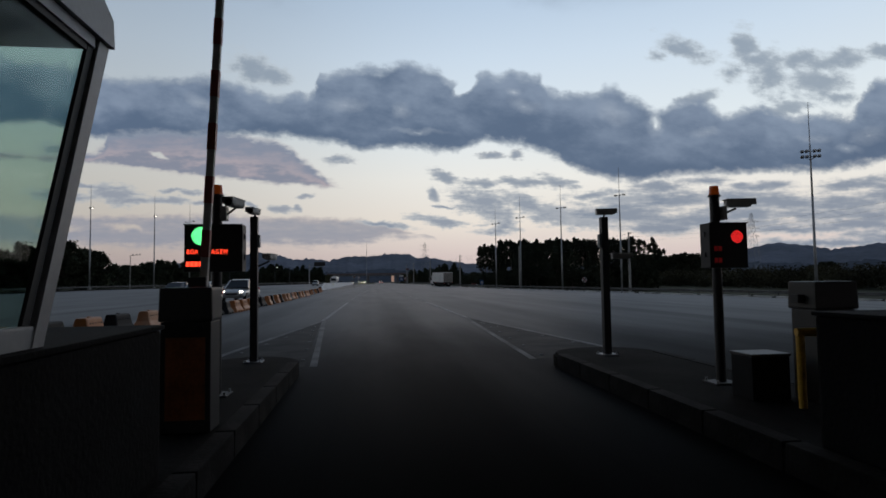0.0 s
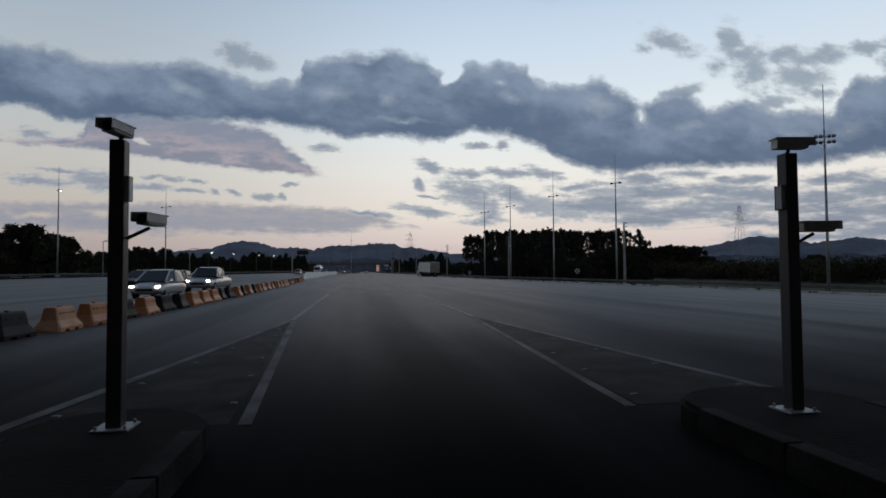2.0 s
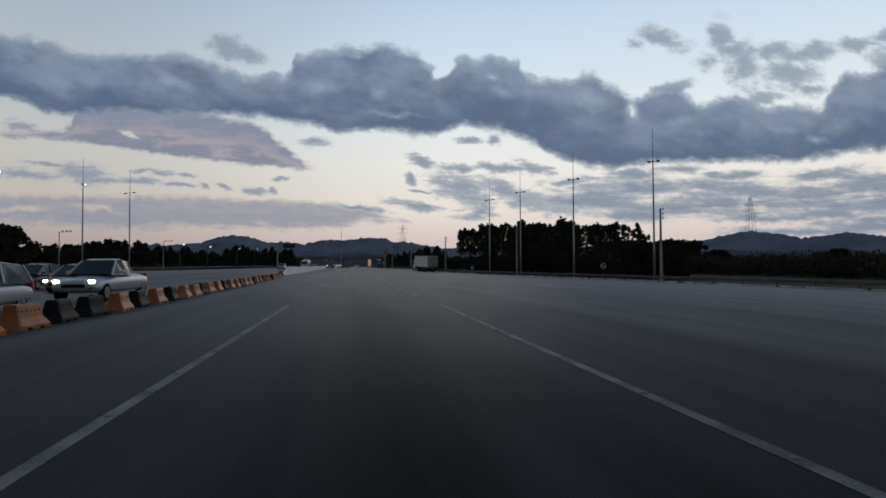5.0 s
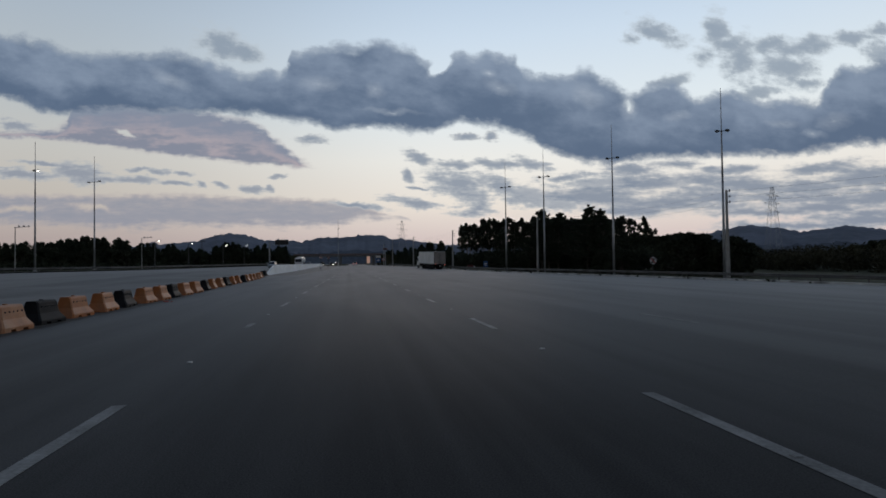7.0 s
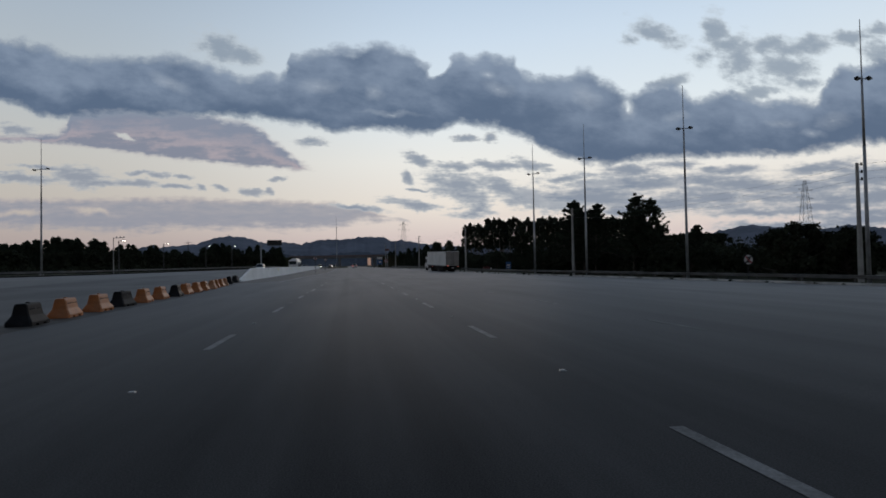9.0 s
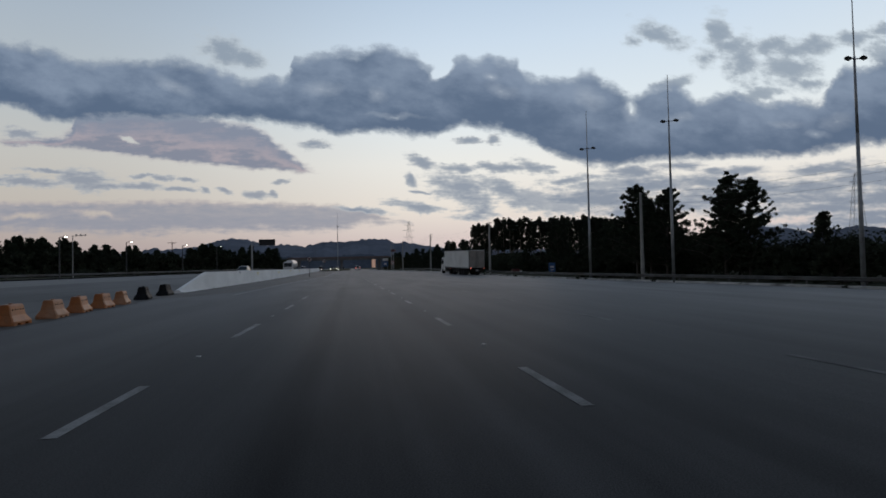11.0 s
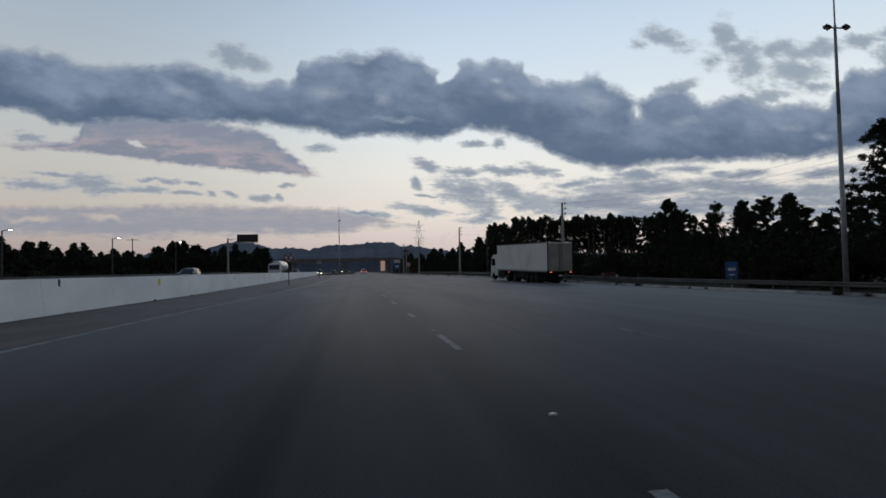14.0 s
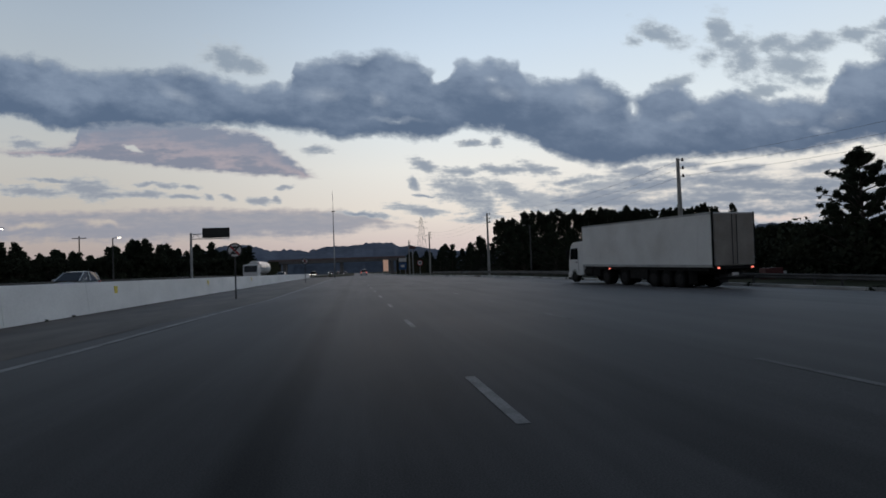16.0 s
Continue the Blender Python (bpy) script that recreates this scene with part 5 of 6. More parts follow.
tagged(copy_thing(proto, pose(-2.35, 262.9, -0.6, 0, 0, 80)), "tall slender mast in the median beyond the white wall")
for x, y in ((-54.4, 121), (-46.6, 132.6), (-42.8, 144.4)):
    solo("mast_foot", rod(NB(), (x, y, -0.25), (x, y, 1.25 if y < 125 else 0.95), 0.4, 0.3), M_CONC, "grey concrete mast foot in the verge", "mast foot", group="mast feet")


def utility_post(x, y, top, lean=0.0):
    g = gz(x, y) - 0.1
    t = thing("utility_post", pose(x, y, g, 0, lean, -10), "tapered grey concrete utility post with three insulators", "utility post", "utility posts")
    h = top - g
    part("shaft", rod(NB(), (0, 0, 0), (0, 0, h), 0.23, 0.12, 10), M_CONC, t)
    for k in range(3):
        z = h - 0.12 - 0.62 * k
        arm = part("insulator_arm", rod(NB(), (0, 0, z), (0.36, 0, z), 0.035), M_GALV, t)
        part("insulator", rod(NB(), (0.36, 0, z - 0.08), (0.36, 0, z + 0.16), 0.09, 0.06), M_BLACKP, arm)
    return (x + 0.3, y, top)


POSTS = [(44.0, 52.0, 9.0), (42.4, 92.6, 9.0), (34.2, 133.6, 9.25), (26.3, 174.3, 9.1), (21.7, 218.7, 9.5), (18.5, 262, 9.8), (17.5, 300, 10)]
tops = [utility_post(*p) for p in POSTS[1:]]
tops = [(52.0, 40.0, 9.2)] + tops
for a, b in zip(tops, tops[1:]):
    for k in range(3):
        bm = NB()
        pts = [Vector(a).lerp(Vector(b), i / 10) + Vector((0, 0, -0.1 - 0.62 * k - 0.9 * 4 * (i / 10) * (1 - i / 10))) for i in range(11)]
        tube(bm, pts, 0.008)
        solo("power_cable", bm, M_WIRE, "thin dark overhead power cable between posts", "cable", group="power cables")


def arm_post(x, y, top, heads, is_lit, label, s=1):
    t = thing("street_lamp", pose(x, y, -0.2), label, "street lamp", "street lamps")
    h = top + 0.2
    part("pole", rod(NB(), (0, 0, 0), (0, 0, h), 0.11, 0.07, 10), M_CONC if heads else M_DARKPOLE, t)
    if heads:
        part("arm", rod(NB(), (-0.15, 0, h), (2.3, 0, h + 0.12), 0.05), M_GALV, t)
        for k in range(3):
            part("lamp_head", box(NB(), 0.5 + 0.8 * k, 0.75 + 0.8 * k, -0.12, 0.12, h + 0.1, h + 0.35, 0.03), M_GALV, t)
    else:
        part("arm", rod(NB(), (0, 0, h), (s * 0.8, 0, h + 0.15), 0.035), M_DARKPOLE, t)
        hd = part("lamp_head", box(NB(), s * 0.8 - 0.2, s * 0.8 + 0.2, -0.1, 0.1, h + 0.1, h + 0.2, 0.03), M_DARKPOLE, t)
        part("lamp_glass", box(NB(), s * 0.8 - 0.15, s * 0.8 + 0.15, -0.08, 0.08, h + 0.03, h + 0.098, 0.01), M_LAMP if is_lit else M_CREAM, hd, "lit lamp glass")


arm_post(-58.4, 150.5, 8.7, True, False, "grey pole with a side arm of three lamps by the trees")
arm_post(-50.2, 191.5, 8.5, True, False, "grey pole with a side arm of three lamps by the trees")
for x, y, z in ((-36, 154.7, 6.3), (-34.8, 174.5, 6.5), (-30.8, 192.2, 6.6), (-29.5, 216, 7.2)):
    arm_post(x, y, z - 0.15, False, True, "slender street lamp with a lit head before dark trees")
arm_post(24.0, 205, 6.5, False, False, "slender grey street lamp with unlit head", -1)
t = thing("utility_post", pose(-50.7, 256, 0), "wooden utility pole with a crossarm before dark trees", "utility post", "utility posts")
part("shaft", rod(NB(), (0, 0, 0), (0, 0, 10.4), 0.16, 0.1), M_BARK, t)
part("crossarm", box(NB(), -1.3, 1.3, -0.06, 0.06, 9.9, 10.05), M_BARK, t)


def lattice(x, y, h, w, label, arms):
    t = thing("pylon", pose(x, y, 0, 0, 0, 25), label, "pylon", "pylons")
    bm = NB()
    n = 9
    lv = [(h * (1 - (1 - k / n) ** 1.25), w * (1 - k / n) ** 1.1 + 0.35) for k in range(n + 1)]
    for (z0, w0), (z1, w1) in zip(lv, lv[1:]):
        c0 = [Vector((sx * w0, sy * w0, z0)) for sx, sy in ((-1, -1), (1, -1), (1, 1), (-1, 1))]
        c1 = [Vector((sx * w1, sy * w1, z1)) for sx, sy in ((-1, -1), (1, -1), (1, 1), (-1, 1))]
        for k in range(4):
            rod(bm, c0[k], c1[k], 0.06, seg=4)
            rod(bm, c0[k], c1[(k + 1) % 4], 0.028, seg=4)
            rod(bm, c0[(k + 1) % 4], c1[k], 0.028, seg=4)
    part("lattice", bm, M_GALV, t)
    for z, a in arms:
        b = NB()
        for s in (-1, 1):
            rod(b, (s * 0.4, 0, z + 0.7), (s * a, 0, z), 0.06, seg=4)
            rod(b, (s * 0.4, 0, z - 0.3), (s * a, 0, z), 0.06, seg=4)
        part("crossarm", b, M_GALV, t)


lattice(167.5, 240.5, 29.5, 2.3, "grey lattice power pylon in the far field", ((19.5, 6.0), (23.0, 6.6), (26.0, 5.4)))
lattice(46.4, 515, 36, 3.2, "grey lattice power pylon beyond the bridge", ((24, 5), (29, 5.5), (33, 4.5)))

# ---- signs ----


def no_stopping(x, y, z, r, label, ground=None):
    g = gz(x, y) if ground is None else ground
    t = thing("no_stopping_sign", pose(x, y, g), label, "road sign", "no stopping signs")
    z -= g
    part("post", rod(NB(), (0, 0.05, 0), (0, 0.05, z + r * 0.7), 0.045), M_BLACKM, t)
    d = part("disc", rod(NB(), (0, 0.0, z), (0, 0.012, z), r, seg=32), M_SIGNB, t, "dark rimmed disc")
    part("face", rod(NB(), (0, -0.004, z), (0, -0.001, z), r * 0.82, seg=32), M_SIGNW, d, "pale sign face")
    for a in (45, -45):
        bm = box(NB(), -r * 0.8, r * 0.8, -0.009, -0.005, -r * 0.13, r * 0.13, m=pose(0, 0, z, 0, a, 0))
        part("bar", bm, M_SIGNR if a > 0 else M_SIGNB, d, "crossing bar")
    for sx in (-1, 1):
        part("symbol", box(NB(), -r * 0.25, r * 0.25, -0.013, -0.010, z + sx * r * 0.42 - r * 0.12, z + sx * r * 0.42 + r * 0.12), M_SIGNB, d)


no_stopping(-5.12, 169.2, 2.92, 0.44, "round no stopping sign on a dark post before the white wall")
no_stopping(-4.7, 213.9, 3.15, 0.42, "round no stopping sign near the end of the white wall")
no_stopping(36.9, 98.8, 1.22, 0.52, "round no stopping sign low on the grass verge", -0.55)

t = thing("blue_sign", pose(27.2, 144.1, -0.85, 0, 0, -8), "blue rectangular information sign on the verge", "road sign")
part("post", rod(NB(), (0, 0.05, 0), (0, 0.05, 2.2), 0.05), M_GALV, t)
b = part("panel", box(NB(), -0.42, 0.42, -0.01, 0.02, 1.2, 2.35, 0.008), M_BLUE, t)
part("pictogram", box(NB(), -0.26, 0.26, -0.014, -0.011, 1.72, 1.92), M_SIGNW, b)
part("pictogram", box(NB(), -0.2, 0.2, -0.014, -0.011, 1.4, 1.5), M_SIGNW, b)

t = thing("blue_sign", pose(14.0, 281.3, 0.5), "blue service sign with a white top panel", "road sign")
for x in (-0.7, 0.7):
    part("post", rod(NB(), (x, 0.06, 0), (x, 0.06, 4.2), 0.06), M_GALV, t)
b = part("panel", box(NB(), -0.95, 0.95, -0.02, 0.03, 1.2, 3.0, 0.01), M_BLUE, t)
part("pictogram", box(NB(), -0.45, 0.45, -0.026, -0.021, 1.8, 2.4), M_SIGNW, b)
part("top_panel", box(NB(), -0.95, 0.95, -0.02, 0.03, 3.2, 4.1, 0.01), M_SIGNW, t, "white panel")
t = thing("speed_sign", pose(13.2, 235, 0.34), "round speed limit sign with red rim", "road sign")
part("post", rod(NB(), (0, 0.05, 0), (0, 0.05, 2.7), 0.05), M_GALV, t)
d = part("disc", rod(NB(), (0, 0, 2.3), (0, 0.012, 2.3), 0.5, seg=32), M_SIGNR, t, "red rimmed disc")
part("face", rod(NB(), (0, -0.004, 2.3), (0, -0.001, 2.3), 0.38, seg=32), M_SIGNW, d)
part("print", box(NB(), -0.2, 0.2, -0.008, -0.005, 2.17, 2.43), M_SIGNB, d)
t = thing("advert_pillar", pose(10.0, 286, 0.5), "glowing pale orange advert panel beside the bridge", "advert pillar")
part("frame", box(NB(), -0.8, 0.8, -0.05, 0.25, 0.7, 4.1, 0.02), M_BRIDGE, t)
part("panel", box(NB(), -0.65, 0.65, -0.07, -0.051, 0.9, 3.9, 0.005), M_BOARD, t, "lit orange and white panel")
for x in (-0.6, 0.6):
    part("post", rod(NB(), (x, 0.1, 0), (x, 0.1, 0.7), 0.08), M_GALV, t)

# message board on a cantilever
t = thing("message_gantry", pose(-24.4, 234, 0.2), "unlit black message board on a galvanised cantilever", "message gantry")
part("pole", rod(NB(), (0, 0, 0), (0, 0, 8.6), 0.22, 0.18), M_GALV, t)
tr = NB()
for z in (7.6, 8.4):
    rod(tr, (0, 0, z), (6.0, 0, z), 0.06)
for k in range(8):
    rod(tr, (k * 0.75, 0, 7.6 + 0.8 * (k % 2)), ((k + 1) * 0.75, 0, 8.4 - 0.8 * (k % 2)), 0.035, seg=6)
part("truss", tr, M_GALV, t)
mb = part("board", box(NB(), 1.9, 6.1, -0.35, 0.05, 7.75, 9.35, 0.03), M_DARKBOX, t, "black message board")
for k in range(6):
    part("rib", box(NB(), 1.9 + 0.84 * k - 0.02, 1.9 + 0.84 * k + 0.02, -0.365, -0.351, 7.8, 9.3), M_BLACKM, mb)

# ---- bridge over the road ----
t = thing("overpass", pose(0, 322, 0.4), "low grey concrete overpass with a faded red railing", "overpass", kind="structure")
part("deck", box(NB(), -21, 15.5, -3, 3, 4.4, 5.2), M_BRIDGE, t)
part("parapet", box(NB(), -24, 18, -3.1, -2.98, 5.2, 5.75), M_PINK, t, "faded red parapet")
for x in (-19.5, -2.0, 13.8):
    part("pier", box(NB(), x - 0.5, x + 0.5, -2.2, 2.2, -0.5, 4.4, 0.05), M_BRIDGE, t)
part("abutment", prism(NB(), [(-42, -0.5), (-21, -0.5), (-21, 5.2), (-26, 5.2)], -3.2, 3.2, 1), M_GROUND, t, "grassed embankment")
part("abutment", prism(NB(), [(15.5, -0.5), (40, -0.5), (22, 5.2), (15.5, 5.2)], -3.2, 3.2, 1), M_GROUND, t, "grassed embankment")

# grassed median that opens beyond the end of the white wall
bm = NB()
rows = []
for y in (276, 280, 284, 288, 292, 297, 305, 320, 350, 400, 500, 650):
    xl, xr = along([(-4.6, 276), (-9.4, 283), (-9.0, 400), (-6.5, 650)], y), along([(-4.2, 276), (-1.2, 284), (1.2, 293), (1.9, 310), (2.0, 650)], y)
    rows.append([bm.verts.new((xl + (xr - xl) * u, y, gz(0, y) + z)) for u, z in ((0.0, -0.05), (0.02, 0.16), (0.25, 0.30), (0.6, 0.32), (0.98, 0.16), (1.0, -0.05))])
for r, s in zip(rows, rows[1:]):
    for i in range(5):
        bm.faces.new((r[i], r[i + 1], s[i + 1], s[i]))
solo("median_grass", bm, M_GROUND, "dark rough grass median beyond the white wall", "median", "structure")
t = thing("sign_totem", pose(17.6, 291, 0.3), "tall pole with a rounded dark sign head by the service area", "sign totem")
part("pole", rod(NB(), (0, 0, 0), (0, 0, 7.0), 0.16, 0.12), M_GALV, t)
hd = rod(NB(), (0, 0, 6.9), (0, 0, 7.7), 1.05, 0.9, 24)
bmesh.ops.bevel(hd, geom=[e for e in hd.edges if any(len(f.verts) > 6 for f in e.link_faces)], offset=0.2, segments=3, affect="EDGES")
part("sign_head", hd, M_MAROON, t, "dark red rounded sign head")

# ---- vehicles ----


def wheel(parent, x, y, r, w, name="wheel", rim=None):
    rim = rim or M_RIM
    s = 1 if x > 0 else -1
    bm = rod(NB(), (x - s * w, y, r), (x, y, r), r, seg=24)
    bmesh.ops.bevel(bm, geom=[e for e in bm.edges if len(e.link_faces) == 2 and any(len(f.verts) > 6 for f in e.link_faces)], offset=r * 0.1, segments=2, affect="EDGES")
    ty = part(name, bm, M_TYRE, parent, smooth=False)
    part("rim", rod(NB(), (x - s * 0.02, y, r), (x + s * 0.008, y, r), r * 0.6, r * 0.5 if s > 0 else r * 0.6, 20), rim, ty, "metal rim")
    part("hub", rod(NB(), (x, y, r), (x + s * 0.03, y, r), r * 0.16, seg=10), rim, ty)


def loft(bm, rings):
    """Joins equal closed rings of points and caps the ends."""
    vs = [[bm.verts.new(p) for p in r] for r in rings]
    n = len(vs[0])
    for a, b in zip(vs, vs[1:]):
        for k in range(n):
            bm.faces.new((a[k], a[(k + 1) % n], b[(k + 1) % n], b[k]))
    bm.faces.new(vs[0])
    bm.faces.new(list(reversed(vs[-1])))
    return bm


def car(name, m, paint, label, kind="hatch", heads=False, tails=False):
    """A small car, nose to +y, wheels on z 0."""
    t = thing(name, m, label, "car", "cars")
    L, W = (1.88, 0.85) if kind == "hatch" else (2.6, 0.92)
    up = 0.0 if kind == "hatch" else 0.18
    # stations along the body: y, sill height, shoulder height, half width
    st = [(-L, 0.42, 0.72, 0.90), (-L + 0.08, 0.26, 0.88, 0.96), (-L + 0.5, 0.22, 0.95, 1.0), (-0.3, 0.2, 0.93, 1.0), (0.75, 0.2, 0.93, 1.0), (1.25, 0.21, 0.86, 0.99), (L - 0.35, 0.24, 0.76, 0.95), (L - 0.06, 0.28, 0.66, 0.86), (L, 0.36, 0.55, 0.78)]
    rings = []
    for y, z0, z1, k in st:
        w, z0, z1 = W * k, z0 + up * 0.7, z1 + up
        rings.append([(-w * 0.92, y, z0), (-w, y, z0 + 0.12), (-w, y, (z0 + z1) / 2 + 0.05), (-w * 0.93, y, z1), (w * 0.93, y, z1), (w, y, (z0 + z1) / 2 + 0.05), (w, y, z0 + 0.12), (w * 0.92, y, z0)])
    bd = part("body", loft(NB(), rings), paint, t, smooth=True)
    soft = bd.modifiers.new("soft", "SUBSURF")
    soft.levels = soft.render_levels = 2
    if kind == "hatch":
        cab = [(-L + 0.08, 0.90, 0.72), (-L + 0.32, 1.43, 0.61), (-0.6, 1.50, 0.62), (0.15, 1.45, 0.61), (1.10, 0.90, 0.72)]
    else:
        cab = [(-0.75, 0.93, 0.76), (-0.62, 1.42, 0.66), (-0.1, 1.50, 0.66), (0.45, 1.45, 0.65), (1.25, 0.90, 0.78)]
    rings, glassr = [], []
    for y, z, w in cab:
        z += up
        rings.append([(-W * 0.92, y, 0.86 + up), (-w, y, z), (-w * 0.8, y, z + 0.025), (w * 0.8, y, z + 0.025), (w, y, z), (W * 0.92, y, 0.86 + up)])
    cb = part("cabin", loft(NB(), rings), M_CARGLASS, t, "dark glazed cabin")
    roofr = [[(-w * 0.98, y, z + up + 0.012), (-w * 0.8, y, z + up + 0.04), (w * 0.8, y, z + up + 0.04), (w * 0.98, y, z + up + 0.012)] for y, z, w in cab[1:4]]
    part("roof", loft(NB(), roofr), paint, t)
    for s in (-1, 1):
        for a, b in ((0, 1), (3, 4)):
            (ya, za, wa), (yb, zb, wb) = cab[a], cab[b]
            wa, wb = (W * 0.9 if a == 0 else wa), (W * 0.9 if b == 4 else wb)
            part("pillar", rod(NB(), (s * wa, ya, za + up), (s * wb, yb, zb + up), 0.035, seg=6), paint, cb)
        ym = -0.35 if kind == "hatch" else -0.1
        part("pillar", rod(NB(), (s * W * 0.93, ym, 0.9 + up), (s * 0.63, ym - 0.05, 1.47 + up), 0.04, seg=6), paint, cb)
        part("mirror", box(NB(), s * (W + 0.1) - 0.09, s * (W + 0.1) + 0.09, 0.72, 0.84, 0.92 + up, 1.05 + up, 0.03), paint, t)
        part("headlight", box(NB(), s * 0.64 - 0.10, s * 0.64 + 0.10, L - 0.16, L - 0.012, 0.60 + up, 0.69 + up, 0.03), M_HEAD if heads else M_CARGLASS, t, "lit headlight" if heads else "")
        part("tail_light", box(NB(), s * 0.70 - 0.1, s * 0.70 + 0.1, -L - 0.01, -L + 0.12, 0.62 + up, 0.9 + up, 0.02), M_TAIL if tails else M_SIGNR, t, "red tail lamp")
        part("fog_light", box(NB(), s * 0.6 - 0.05, s * 0.6 + 0.05, L - 0.06, L + 0.004, 0.36 + up, 0.41 + up, 0.01), M_CARGLASS, t)
        for y in (-L + 0.72, L - 0.80):
            wheel(t, s * (W - 0.02), y, 0.31 + up * 0.4, 0.2)
    part("grille", box(NB(), -0.42, 0.42, L - 0.05, L + 0.008, 0.40 + up, 0.54 + up, 0.01), M_BLACKP, t)
    part("number_plate", box(NB(), -0.2, 0.2, -L - 0.014, -L - 0.002, 0.52 + up, 0.64 + up), M_SIGNW, t)
    part("bumper", box(NB(), -W * 0.8, W * 0.8, -L - 0.03, -L + 0.1, 0.30 + up, 0.48 + up, 0.03), paint, t)
    return t


def truck():
    t = thing("semi_truck", pose(20.9, 160.6, -0.22, 1.2, 0, 8.5), "white semi truck with a dusty box trailer parked at the kerb", "truck")
    W = 1.3
    bx = part("trailer_box", box(NB(), -W, W, 0, 12.5, 1.24, 3.94, 0.03), M_TRUCKW, t, "white panelled trailer box")
    for s in (-1, 1):
        part("top_rail", box(NB(), s * W - 0.03, s * W + 0.03, 0.02, 12.48, 3.86, 3.96, 0.008), M_GALV, bx)
        part("bottom_rail", box(NB(), s * W - 0.035, s * W + 0.035, 0.02, 12.48, 1.16, 1.30, 0.008), M_GALV, bx)
        part("corner_post", box(NB(), s * W - 0.045, s * W + 0.035, -0.03, 0.06, 1.18, 3.96, 0.01), M_CHASSIS, bx)
        for k in range(11):
            y = 1.1 + k * 1.02
            part("panel_seam", box(NB(), s * (W + 0.001) - 0.006, s * (W + 0.001) + 0.006, y - 0.012, y + 0.012, 1.31, 3.85), M_TRUCKW, bx)
        part("rear_door", box(NB(), min(s * 0.012, s * 1.235), max(s * 0.012, s * 1.235), -0.045, -0.004, 1.26, 3.88, 0.01), M_TRUCKR, bx, "dusty rear door leaf")
        for xx in (0.14,):
            part("lock_rod", rod(NB(), (s * xx, -0.065, 1.30), (s * xx, -0.065, 3.84), 0.022, seg=8), M_DARKPOLE, bx)
        for zz in (1.6, 2.5, 3.4):
            part("door_hinge", box(NB(), s * 1.19 - 0.06, s * 1.19 + 0.06, -0.06, -0.046, zz, zz + 0.08), M_GALV, bx)
    part("sill", box(NB(), -W, W, -0.06, 0.1, 1.06, 1.21, 0.01), M_CHASSIS, t)
    for s in (-1, 1):
        part("frame_rail", box(NB(), s * 0.45 - 0.08, s * 0.45 + 0.08, 0.1, 13.6, 0.78, 1.18), M_CHASSIS, t)
        part("tail_light", box(NB(), s * 1.05 - 0.08, s * 1.05 + 0.08, -0.075, -0.061, 1.09, 1.17, 0.005), M_TAIL, t, "lit red tail lamp")
        part("mud_flap", box(NB(), s * 1.0 - 0.28, s * 1.0 + 0.28, 1.85, 1.87, 0.25, 0.95), M_RUBBER, t)
        for y in (2.6, 3.7, 4.8):
            wheel(t, s * 1.27, y, 0.50, 0.62, rim=M_TRUCKRIM)
        for y in (7.7, 9.7):
            wheel(t, s * 1.25, y, 0.50, 0.62, rim=M_TRUCKRIM)
        part("side_marker", box(NB(), s * 1.315 - 0.02, s * 1.315 + 0.02, 9.15, 9.27, 0.98, 1.05), M_TAIL, t, "lit red marker lamp")
        part("side_guard", box(NB(), s * 1.2 - 0.03, s * 1.2 + 0.03, 5.4, 7.1, 0.45, 1.05), M_CHASSIS, t)
        part("side_skirt", box(NB(), s * 1.22 - 0.02, s * 1.22 + 0.02, 0.4, 12.3, 0.98, 1.155), M_CHASSIS, t)
        part("tool_box", box(NB(), s * 1.0 - 0.2, s * 1.0 + 0.2, 10.5, 11.35, 0.5, 1.0, 0.02), M_CHASSIS, t)
        part("fuel_tank", rod(NB(), (s * 0.92, 11.5, 0.78), (s * 0.92, 12.5, 0.78), 0.30, seg=20), M_TRUCKRIM, t)
    part("underrun_bar", box(NB(), -1.2, 1.2, -0.02, 0.1, 0.52, 0.66, 0.02), M_CHASSIS, t)
    part("number_plate", box(NB(), -0.2, 0.2, -0.034, -0.022, 0.72, 0.88), M_SIGNW, t)
    part("landing_leg", box(NB(), -0.75, 0.75, 6.4, 6.55, 0.35, 1.15), M_CHASSIS, t)
    # cab over engine
    prof = [(12.55, 0.55), (14.55, 0.42), (14.66, 0.75), (14.62, 1.55), (14.40, 2.60), (14.05, 2.88), (12.55, 2.95)]
    bm = prism(NB(), prof, -1.22, 1.22)
    bmesh.ops.bevel(bm, geom=list(bm.edges), offset=0.05, segments=2, affect="EDGES")
    cb = part("cab", bm, M_CARWHITE, t, "white driver cab")
    part("windscreen", prism(NB(), [(14.625, 1.62), (14.635, 1.62), (14.425, 2.5), (14.415, 2.5)], -1.08, 1.08), M_CARGLASS, cb)
    part("bumper", box(NB(), -1.24, 1.24, 14.40, 14.74, 0.32, 0.72, 0.05), M_CARWHITE, t)
    part("grille", box(NB(), -0.8, 0.8, 14.63, 14.69, 0.8, 1.35, 0.02), M_BLACKP, cb)
